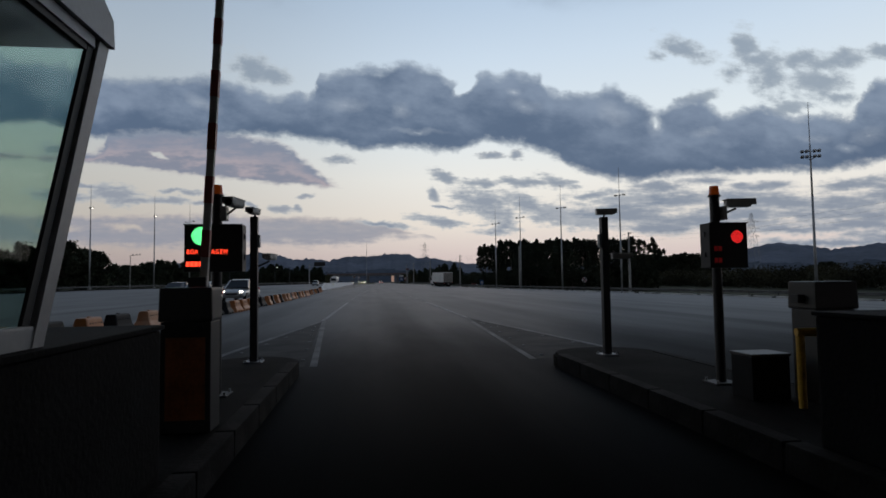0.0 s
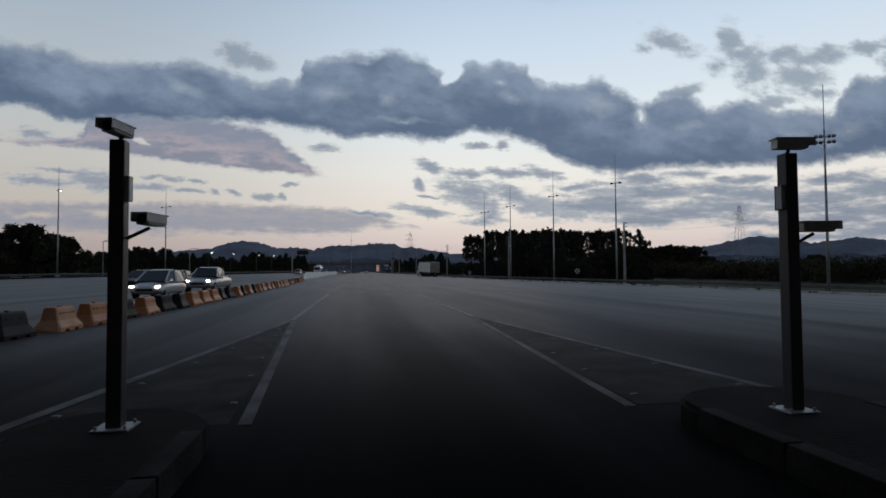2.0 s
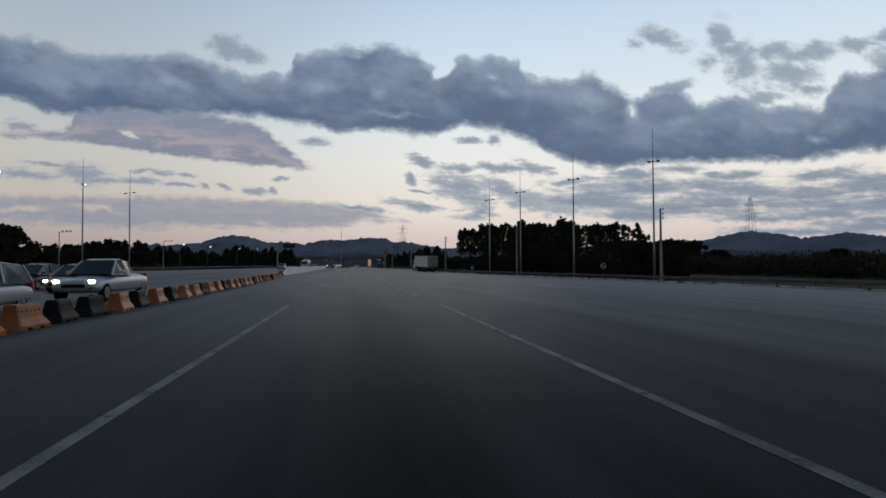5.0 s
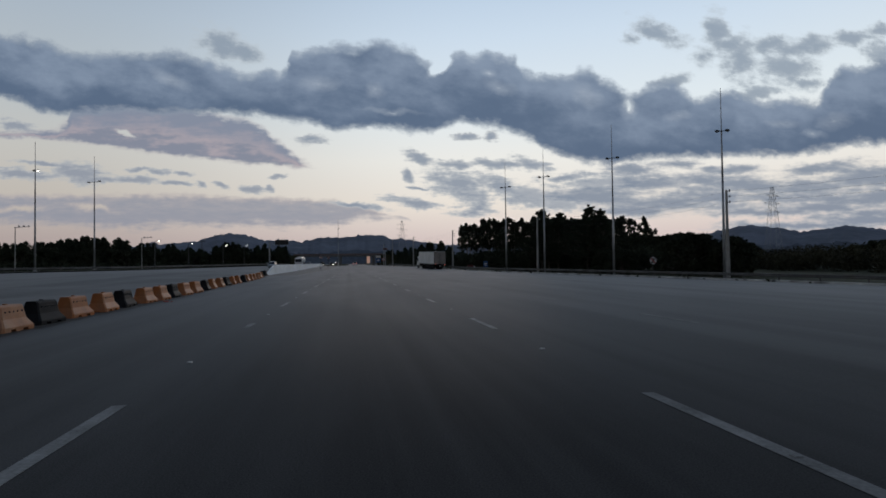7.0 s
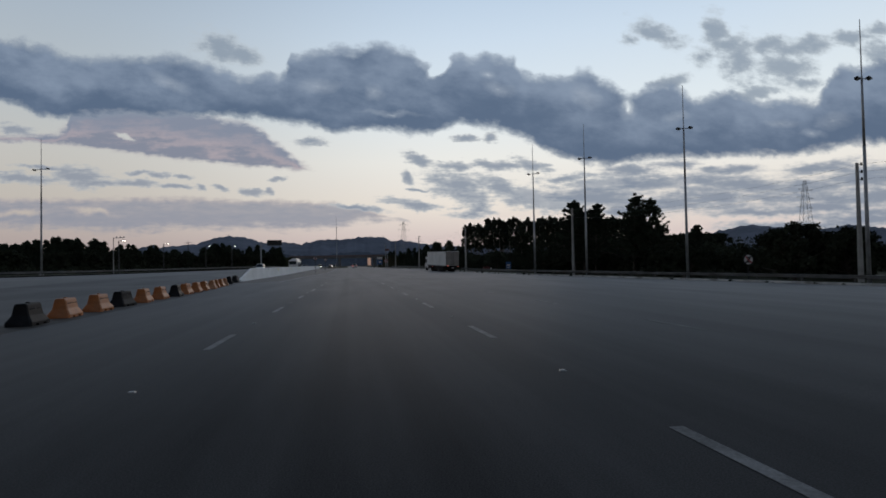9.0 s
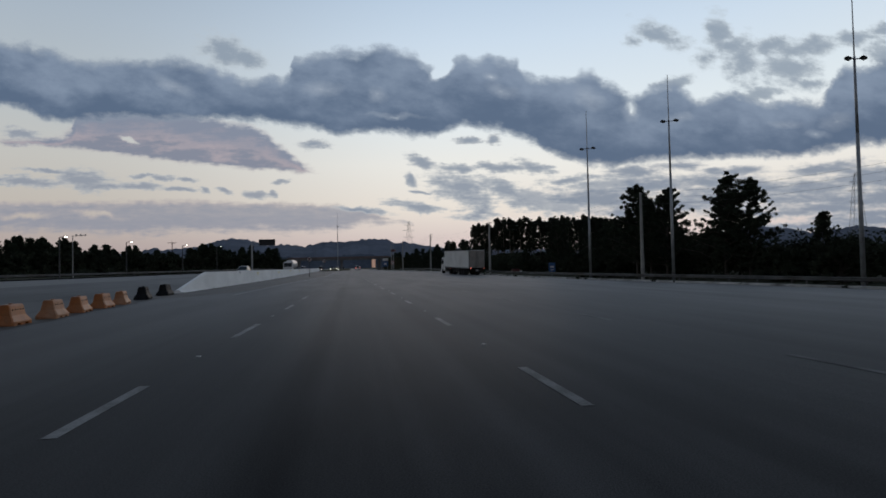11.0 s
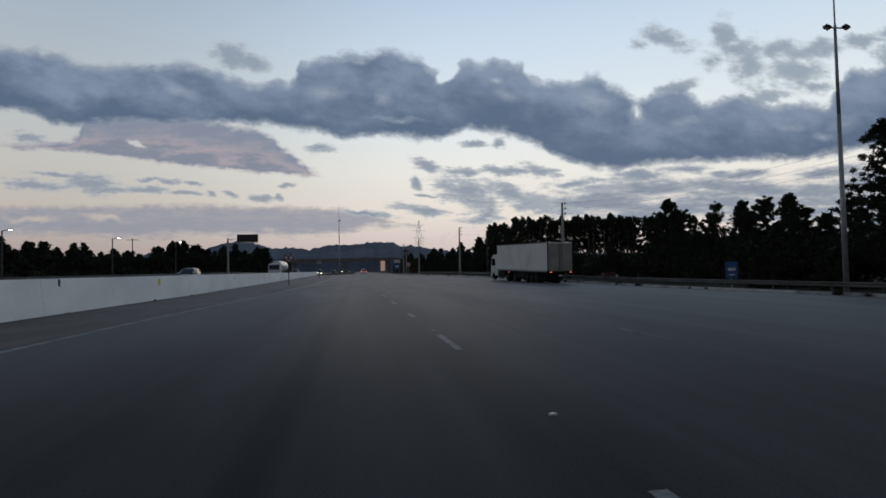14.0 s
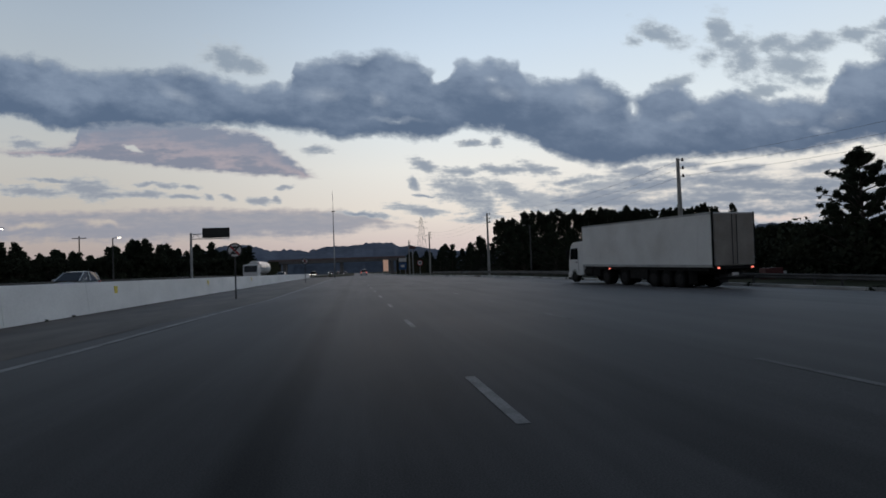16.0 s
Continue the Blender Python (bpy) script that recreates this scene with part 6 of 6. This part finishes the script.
    for s in (-1, 1):
        part("side_window", prism(NB(), [(13.35, 1.65), (14.42, 1.65), (14.28, 2.45), (13.35, 2.45)], s * 1.222, s * 1.232), M_CARGLASS, cb, "dark side window")
        part("door_handle", box(NB(), s * 1.235 - 0.012, s * 1.235 + 0.012, 13.4, 13.55, 1.42, 1.47), M_BLACKP, cb)
        part("door_seam", box(NB(), s * 1.2215 - 0.003, s * 1.2215 + 0.003, 13.28, 13.30, 0.8, 2.5), M_BLACKP, cb)
        part("mirror", box(NB(), s * 1.42 - 0.07, s * 1.42 + 0.07, 14.38, 14.52, 1.72, 2.35, 0.03), M_BLACKP, cb)
        part("mirror_arm", rod(NB(), (s * 1.22, 14.35, 2.4), (s * 1.42, 14.45, 2.36), 0.02), M_BLACKP, cb)
        part("step", box(NB(), s * 1.2 - 0.1, s * 1.2 + 0.1, 13.1, 13.5, 0.40, 0.46), M_CHASSIS, t)
        part("mudguard", box(NB(), s * 1.05 - 0.2, s * 1.05 + 0.2, 7.0, 10.5, 1.06, 1.10), M_CHASSIS, t)
        wheel(t, s * 1.22, 13.85, 0.50, 0.32, rim=M_TRUCKRIM)


truck()
car("car", pose(-10.6, 38.0, 0, 0, 0, 176), M_SILVER, "silver hatchback with lit headlights on the far carriageway", "hatch", True)
car("car", pose(-18.2, 57.5, gz(-18.2, 57.5), 0, 0, 176), M_CARDARK, "dark car with lit headlights on the far carriageway", "hatch", True)
car("car", pose(-14.4, 54, gz(-14.4, 54), 0, 0, 176), M_CARGOLD, "beige compact car with lit headlights on the far carriageway", "hatch", True)
car("pickup", pose(-9.8, 45.6, gz(-9.8, 45.6), 0, 0, 178), M_SILVER, "silver pickup with lit headlights on the far carriageway", "pickup", True)
car("car", pose(4.3, 290, gz(1, 290), 0, 0, 0), M_CARWHITE, "white hatchback driving ahead on the open road", "hatch", False, True)
car("car", pose(-16.5, 175.4, gz(-16.5, 175.4), 0, 0, 178), M_SILVER, "silver car beyond the white wall", "hatch", False)
car("car", pose(-13.5, 262, gz(-14, 232), 0, 0, 178), M_CARWHITE, "white car beyond the white wall", "hatch", False)
for x, y in ((-10.6, 318), (-8.2, 392), (-6.6, 436), (-6.2, 462), (-5.0, 510), (-4.0, 560)):
    car("car", pose(x, y, gz(x, y), 0, 0, 179), M_CARDARK, "dark far car with lit headlights on the opposite lanes", "hatch", True)


def tanker():
    t = thing("tank_truck", pose(-15.0, 237, gz(-15, 237) - 0.3, 0, 0, 178), "white tank truck beyond the median wall", "truck")
    part("tank", rod(NB(), (0, -9, 2.45), (0, 0.2, 2.45), 1.15, seg=28), M_CARWHITE, t, "pale rounded tank", smooth=False)
    for y in (-8.4, -5.6, -2.8, -0.2):
        part("tank_band", rod(NB(), (0, y - 0.04, 2.45), (0, y + 0.04, 2.45), 1.17, seg=28), M_GALV, t)
    part("chassis", box(NB(), -0.5, 0.5, -9, 3.2, 0.8, 1.2), M_CHASSIS, t)
    bm = prism(NB(), [(1.0, 0.6), (3.2, 0.5), (3.25, 1.6), (3.0, 2.9), (1.0, 3.0)], -1.2, 1.2)
    bmesh.ops.bevel(bm, geom=list(bm.edges), offset=0.05, segments=2, affect="EDGES")
    cb = part("cab", bm, M_CARWHITE, t)
    part("windscreen", prism(NB(), [(3.25, 1.65), (3.27, 1.65), (3.06, 2.7), (3.04, 2.7)], -1.05, 1.05), M_CARGLASS, cb)
    for s in (-1, 1):
        for y in (-8, -6.8, -5.6, -0.6, 2.3):
            wheel(t, s * 1.2, y, 0.5, 0.3)


tanker()

# small roadside things on the right
t = thing("roadside_box", pose(29.5, 169, -0.1, 0, 0, 5), "small red and white roadside cabinet on the verge", "roadside box")
part("cabinet", box(NB(), -0.7, 0.7, -0.3, 0.3, 0, 0.75, 0.02), M_MAROON, t)
part("panel", box(NB(), 0.75, 1.15, -0.1, 0.1, 0, 0.5, 0.01), M_SIGNW, t, "white panel")
for k in range(9):
    x, y = 33.5 - 0.18 * (k * 6), 112 + k * 6
    solo("marker_post", box(NB(), x + 1.6 - 0.05, x + 1.6 + 0.05, y - 0.05, y + 0.05, -0.7, 0.60 + gz(x, y), 0.01), M_RAIL, "small pale marker post in the verge grass", "marker post", group="marker posts")

# ---- trees ----


def leaf_mesh(name, centres, radii, count, size, material, seed, squash=0.8, slim=0.45):
    """Small leaf quads scattered through clumps, denser near their skin."""
    r = np.random.default_rng(seed)
    centres, radii = np.array(centres), np.array(radii)
    w = radii ** 2
    pick = r.choice(len(centres), count, p=w / w.sum())
    d = np.clip(r.normal(size=(count, 3)), -2.2, 2.2)
    p = centres[pick] + d * (radii[pick] * 0.5)[:, None] * np.array([1, 1, squash])
    a = r.normal(size=(count, 3))
    a /= np.linalg.norm(a, axis=1)[:, None]
    b = np.cross(a, r.normal(size=(count, 3)))
    b /= np.linalg.norm(b, axis=1)[:, None]
    s = size * r.uniform(0.6, 1.4, count)[:, None]
    a, b = a * s, b * s * slim
    v = np.stack([p - a, p - b, p + a, p + b], 1).reshape(-1, 3)
    me = bpy.data.meshes.new(name)
    me.from_pydata(v.tolist(), [], np.arange(4 * count).reshape(-1, 4).tolist())
    me.materials.append(material)
    return me


def limbs(trunk_r, path, branches):
    bm = NB()
    n = len(path) - 1
    for i in range(n):
        rod(bm, path[i], path[i + 1], trunk_r * (1 - 0.85 * i / n), trunk_r * (1 - 0.85 * (i + 1) / n), 8)
    for a, b, r in branches:
        rod(bm, a, b, r, r * 0.4, 5)
    return bm


def tree(kind, h, seed, leaves, size, wide=1.0, low=0.2):
    """kind: euc (bare stem, high airy crown), pine (whorls of tufted limbs), cone (dense, pointed), round (broad)."""
    r = random.Random(seed)
    lean = (r.uniform(-0.03, 0.03) * h, r.uniform(-0.03, 0.03) * h)
    path = [Vector((lean[0] * (k / 6) ** 2 + r.uniform(-0.05, 0.05), lean[1] * (k / 6) ** 2, h * 0.96 * k / 6)) for k in range(7)]
    cs, rs, br = [], [], []

    def stem(z):
        return Vector((lean[0] * (z / h) ** 2, lean[1] * (z / h) ** 2, z))

    def limb(z, a, reach, rise, tufts, fat, start=0.35):
        """A limb with tufts along its outer part."""
        tip = stem(z) + Vector((reach * math.cos(a), reach * math.sin(a), rise * reach))
        br.append((stem(z), tip, max(0.02, 0.012 * reach + 0.02)))
        for k in range(tufts):
            u = start + (1.0 - start) * (k + 1) / tufts
            c = stem(z).lerp(tip, u) + Vector((r.uniform(-1, 1), r.uniform(-1, 1), r.uniform(-0.4, 0.8))) * fat
            c.z += 0.12 * reach * u * u
            cs.append(c), rs.append(fat * r.uniform(0.7, 1.3) * (1.15 - 0.35 * u))

    if kind == "euc":
        for k in range(40):
            z = h * (1.0 - 0.6 * r.random() ** 1.5)
            reach = h * 0.115 * min(1.0, 2.2 * (1.02 - z / h) + 0.25) * r.uniform(0.2, 1.0)
            limb(z - h * 0.05, r.uniform(0, 6.28), reach, 0.9, 2, h * r.uniform(0.013, 0.030))
        cs.append(stem(h)), rs.append(h * 0.02)
    elif kind == "cone":
        for k in range(130):
            z = h * (low * 0.4 + 0.97 * ((k + r.random()) / 130) ** 0.9 * (1 - low * 0.4))
            reach = wide * h * 0.34 * max(0.02, 1.0 - z / h) ** 0.75 * r.uniform(0.45, 1.12)
            limb(z, k * 2.4 + r.uniform(-0.6, 0.6), reach, 0.25, 4, h * r.uniform(0.014, 0.026))
        cs.append(stem(h)), rs.append(h * 0.012)
    elif kind == "pine":
        z = h * low
        while z < h * 0.97:
            n = r.randint(4, 7)
            a0 = r.uniform(0, 6.28)
            for k in range(n):
                reach = wide * h * 0.37 * max(0.03, 1.03 - z / h) ** 0.72 * r.uniform(0.35, 1.15)
                limb(z + r.uniform(-0.015, 0.015) * h, a0 + 6.28 * k / n + r.uniform(-0.3, 0.3), reach, r.uniform(0.15, 0.5), 5, h * r.uniform(0.014, 0.028), 0.25)
            z += h * r.uniform(0.04, 0.07)
        cs.append(stem(h)), rs.append(h * 0.02)
    else:
        for k in range(90):
            a, u = r.uniform(0, 6.28), r.random() ** 0.5
            z = h * r.uniform(0.12, 0.93)
            reach = h * 0.62 * u * math.sqrt(max(0.05, 1 - (z / h - 0.3) ** 2 / 0.5)) * r.uniform(0.8, 1.1)
            cs.append(Vector((reach * math.cos(a), reach * math.sin(a), z))), rs.append(h * r.uniform(0.04, 0.12))
            br.append((stem(z * 0.5), cs[-1], 0.06))
    base = {"euc": 0.010, "pine": 0.016, "cone": 0.014, "round": 0.03}[kind]
    stemm = finish("trunk", limbs(max(0.10, h * base), path, br), M_EUCBARK if kind == "euc" else M_BARK)
    mat_ = {"euc": M_LEAF, "pine": M_NEEDLE, "cone": M_NEEDLE, "round": M_SHRUB}[kind]
    crown = leaf_mesh("crown", [tuple(c) for c in cs], rs, leaves, size, mat_, seed, 0.8, 0.45 if kind == "round" else 0.24)
    return stemm, crown


def plant(meshes, x, y, z, turn, k, name, label, cat, group):
    z = z - 0.35 if x > 25 and y < 215 else z + 0.5 if x < -25 and y < 260 else z
    t = thing(name, pose(x, y, z, 0, 0, turn) @ Matrix.Diagonal((k, k, k * 1.0, 1)), label, cat, group)
    for nm, me in zip(("trunk", "crown"), meshes):
        ob = new(nm, me)
        ob.parent = t
    return t


NEARPINE = [tree("pine", 11.0, s, 36000, 0.14, 1.08, 0.16) for s in (3, 8, 15, 21)]
SLIMPINE = [tree("pine", 9.0, 25, 8000, 0.13, 0.7, 0.30)]
BROADPINE = [tree("pine", 7.0, s, 26000, 0.13, 1.3, 0.12) for s in (27, 29)]
CONE = [tree("cone", 10.0, s, 22000, 0.16, 1.1) for s in (131, 137)]
FARPINE = [tree(("cone", "cone", "pine")[s % 3], 10.0, s, 10000, 0.23, 1.15, 0.12) for s in (31, 38, 45, 52, 60)]
EUC = [tree("euc", 16.0, s, 5000, 0.25) for s in (61, 67, 73, 79, 85)]
ROUND = [tree("round", 5.0, s, 14000, 0.17) for s in (91, 97)]
FARROUND = [tree("round", 6.0, s, 5500, 0.28) for s in (101, 107)]
rng = random.Random(11)

# single pines close behind the right guardrail
for kinds, i, x, y, h in ((NEARPINE, 0, 37.7, 141.5, 12.0), (NEARPINE, 1, 39.5, 137.5, 11.0), (NEARPINE, 2, 41.9, 129.7, 11.7), (NEARPINE, 3, 43.2, 127.5, 10.8), (NEARPINE, 0, 44.5, 133.5, 9.4), (NEARPINE, 2, 38.3, 139.2, 10.2),
                          (CONE, 0, 38.0, 165.0, 5.8), (BROADPINE, 1, 40.5, 160.0, 7.2), (CONE, 1, 42.5, 157.0, 8.8), (NEARPINE, 3, 44.5, 163.0, 9.2), (CONE, 0, 47.0, 170.0, 9.6), (BROADPINE, 0, 50.0, 158.0, 8.6),
                          (BROADPINE, 0, 37.4, 169.6, 9.7), (SLIMPINE, 0, 41.3, 167.0, 9.2), (BROADPINE, 0, 39.3, 152, 7.0), (BROADPINE, 1, 43.5, 154, 6.4), (CONE, 1, 39.5, 174.5, 6.4),
                          (BROADPINE, 1, 44.5, 148, 6.0), (NEARPINE, 1, 46, 121, 6.6), (CONE, 1, 30, 197, 6.6), (CONE, 0, 28, 207, 6.8), (CONE, 0, 34.2, 178, 5.2), (CONE, 1, 44, 168, 5.4)):
    tall = {id(NEARPINE): 11.0, id(SLIMPINE): 9.0, id(BROADPINE): 7.0, id(CONE): 10.0}[id(kinds)]
    word = {id(NEARPINE): "tall dark pine with tufted open branches behind the guardrail", id(SLIMPINE): "slim young pine with sparse tiered branches", id(BROADPINE): "broad low pine with tufted branches behind the guardrail", id(CONE): "dense dark pointed pine behind the guardrail"}[id(kinds)]
    plant(kinds[i], x, y, -0.5, rng.uniform(0, 360), h / tall, "pine_tree", word, "tree", "roadside pines")
# broad bushes
for x, y, h in ((41.5, 98.7, 5.4), (45.5, 97.0, 4.9), (39.5, 112, 3.6), (49, 101, 4.6), (40.5, 120, 3.4), (37.5, 146, 3.2), (36.0, 152, 3.0), (40, 172, 4.4), (43, 166, 4.8), (38.5, 163, 3.8), (47, 160, 4.6)):
    plant(ROUND[int(x) % 2], x, y, -0.55, rng.uniform(0, 360), h / 5.0, "bush", "broad dark leafy bush behind the guardrail", "bush", "roadside bushes")
# eucalyptus grove and its dark skirt
for k in range(170):
    u = rng.random()
    x, y = 90 + 152 * u + rng.uniform(-5, 5), 488 - 32 * u + (rng.uniform(-4, 12) if u < 0.5 else rng.uniform(-6, 40))
    h = (32.5 if u > 0.1 else 29) + rng.uniform(-3, 4) - 10.0 * max(0, u - 0.88) / 0.12
    plant(EUC[k % 5], x, y, -0.4, rng.uniform(0, 360), h / 16.0, "eucalyptus_tree", "tall slim eucalyptus with bare stem in a dark grove", "tree", "eucalyptus grove")
for k in range(56):
    u = rng.random()
    x, y = 100 + 160 * u + rng.uniform(-3, 3), 462 - 40 * u + rng.uniform(-8, 10)
    plant(FARROUND[k % 2], x, y, -0.5, rng.uniform(0, 360), rng.uniform(1.1, 1.8) if u < 0.5 else rng.uniform(2.0, 3.6), "bush", "dark undergrowth at the foot of the grove", "bush", "grove undergrowth")
for k in range(16):
    x, y = 30 + 2.2 * k + rng.uniform(-3, 3), 232 + 3 * k + rng.uniform(-8, 8)
    plant(FARROUND[k % 2], x, y, -0.5, rng.uniform(0, 360), rng.uniform(0.6, 1.1), "bush", "dark bush on the field beside the road", "bush", "field bushes")
for k in range(34):
    y = 212 + k * 5.2
    x = along([(29, 212), (23.5, 262), (22, 330), (24, 420)], y) + rng.uniform(0, 7)
    plant(FARPINE[k % 5], x, y, -0.3, rng.uniform(0, 360), rng.uniform(0.55, 0.95), "pine_tree", "dark pine in the belt along the road ahead", "tree", "road belt pines")
# belt of pines beyond the far carriageway
for k in range(260):
    u = k / 259
    x = -112 + 86 * u + rng.uniform(-2, 2)
    y = 178 + 112 * u + rng.uniform(-5, 16)
    plant(FARPINE[k % 5], x, y, -0.3, rng.uniform(0, 360), rng.uniform(0.66, 0.98) * (0.94 + 0.24 * noise.noise(Vector((u * 14, 0.5, 0)))), "pine_tree", "dark pine in the belt beyond the far carriageway", "tree", "far belt pines")
for k in range(40):
    u = k / 39
    plant(FARROUND[k % 2], -108 + 84 * u + rng.uniform(-2, 2), 168 + 108 * u + rng.uniform(-3, 3), -0.4, rng.uniform(0, 360), rng.uniform(0.8, 1.15), "bush", "dark bush under the pine belt", "bush", "belt bushes")
# larger trees by the toll plaza, left
for x, y, h in ((-66, 92, 9.0), (-72, 96, 8.0), (-78, 88, 9.0), (-84, 104, 7.0), (-76, 120, 7.0), (-92, 120, 8), (-65, 131, 11), (-60.5, 133, 9), (-71, 128, 10)):
    plant(ROUND[int(h) % 2], x, y, -0.4, rng.uniform(0, 360), h / 5.0, "broadleaf_tree", "dark broad tree beyond the far carriageway", "tree", "plaza trees")


def growth(name, pts, wide, tall, count, size, material, seed, label, n=260, even=0.0):
    """Unkempt low growth along a line, as one sheet of leaves."""
    r = np.random.default_rng(seed)
    cs, rs = [], []
    for k in range(n):
        u = k / n * (len(pts) - 1)
        i = min(int(u), len(pts) - 2)
        a, b = pts[i], pts[i + 1]
        f = u - i
        rr = tall * r.uniform(0.28 + 0.1 * even, 0.5)
        cs.append((a[0] + (b[0] - a[0]) * f + r.uniform(-wide, wide), a[1] + (b[1] - a[1]) * f + r.uniform(-1, 1), -0.5 + tall * r.uniform(0.15, 0.72 - 0.12 * even)))
        rs.append(rr)
    ob = new(name, leaf_mesh(name, cs, rs, count, size, material, seed, 0.9))
    return tagged(ob, label, "undergrowth", kind="stuff")


growth("field_growth", [(96, 10), (92, 50), (88, 90), (84, 130), (82, 165), (80, 200)], 13, 3.9, 150000, 0.26, M_DRY, 5, "dry unkempt field growth behind the right verge", 620, 1.0)
growth("verge_growth", [(50, 104), (46, 122), (42.5, 140), (40.5, 158), (36, 182), (31.5, 205)], 2.5, 4.0, 80000, 0.2, M_SHRUB, 6, "dark unkempt growth under the roadside pines")


def weeds(name, spots, size, seed, label):
    """Small tufts of weed rooted in joints of the paving."""
    r = random.Random(seed)
    cs, rs = [], []
    for x, y in spots:
        k = r.uniform(0.5, 1.0) * size
        for j in range(5):
            cs.append((x + r.uniform(-k, k) * 0.5, y + r.uniform(-k, k) * 1.2, gz(x, y) + k * r.uniform(0.3, 0.8)))
            rs.append(k * 0.6)
    return tagged(new(name, leaf_mesh(name, cs, rs, 90 * len(spots), size * 0.3, M_SHRUB, seed, 0.9)), label, "weeds", kind="stuff")


wr = random.Random(31)
weeds("wall_weeds", [(-9.0 + wr.uniform(-0.05, 0.1), y + wr.uniform(-2, 2)) for y in range(112, 250, 6)], 0.07, 41, "small dark weeds along the foot of the white wall")
weeds("kerb_weeds", [(along(RIGHT, y) + wr.uniform(-0.1, 0.2), y) for y in [38 + wr.uniform(0, 150) for k in range(60)]], 0.20, 43, "dark weed tufts growing over the kerb")
growth("far_growth", [(-118, 150), (-84, 190), (-52, 232), (-28, 272)], 3, 3.0, 40000, 0.36, M_SHRUB, 7, "dark growth under the far pine belt")
growth("median_growth", [(-4, 290), (-4.5, 320), (-5, 420)], 1.2, 0.9, 12000, 0.2, M_SHRUB, 8, "low dark growth in the median beyond the wall")
# single round trees on the field's skyline
for x, y, h in ((150, 178, 7), (156, 190, 6), (118, 190, 7), (190, 150, 8), (205, 130, 8), (230, 178, 8), (135, 215, 7)):
    plant(FARROUND[1], x, y, -0.4, rng.uniform(0, 360), h / 6.0, "broadleaf_tree", "small dark tree on the far field", "tree", "field trees")
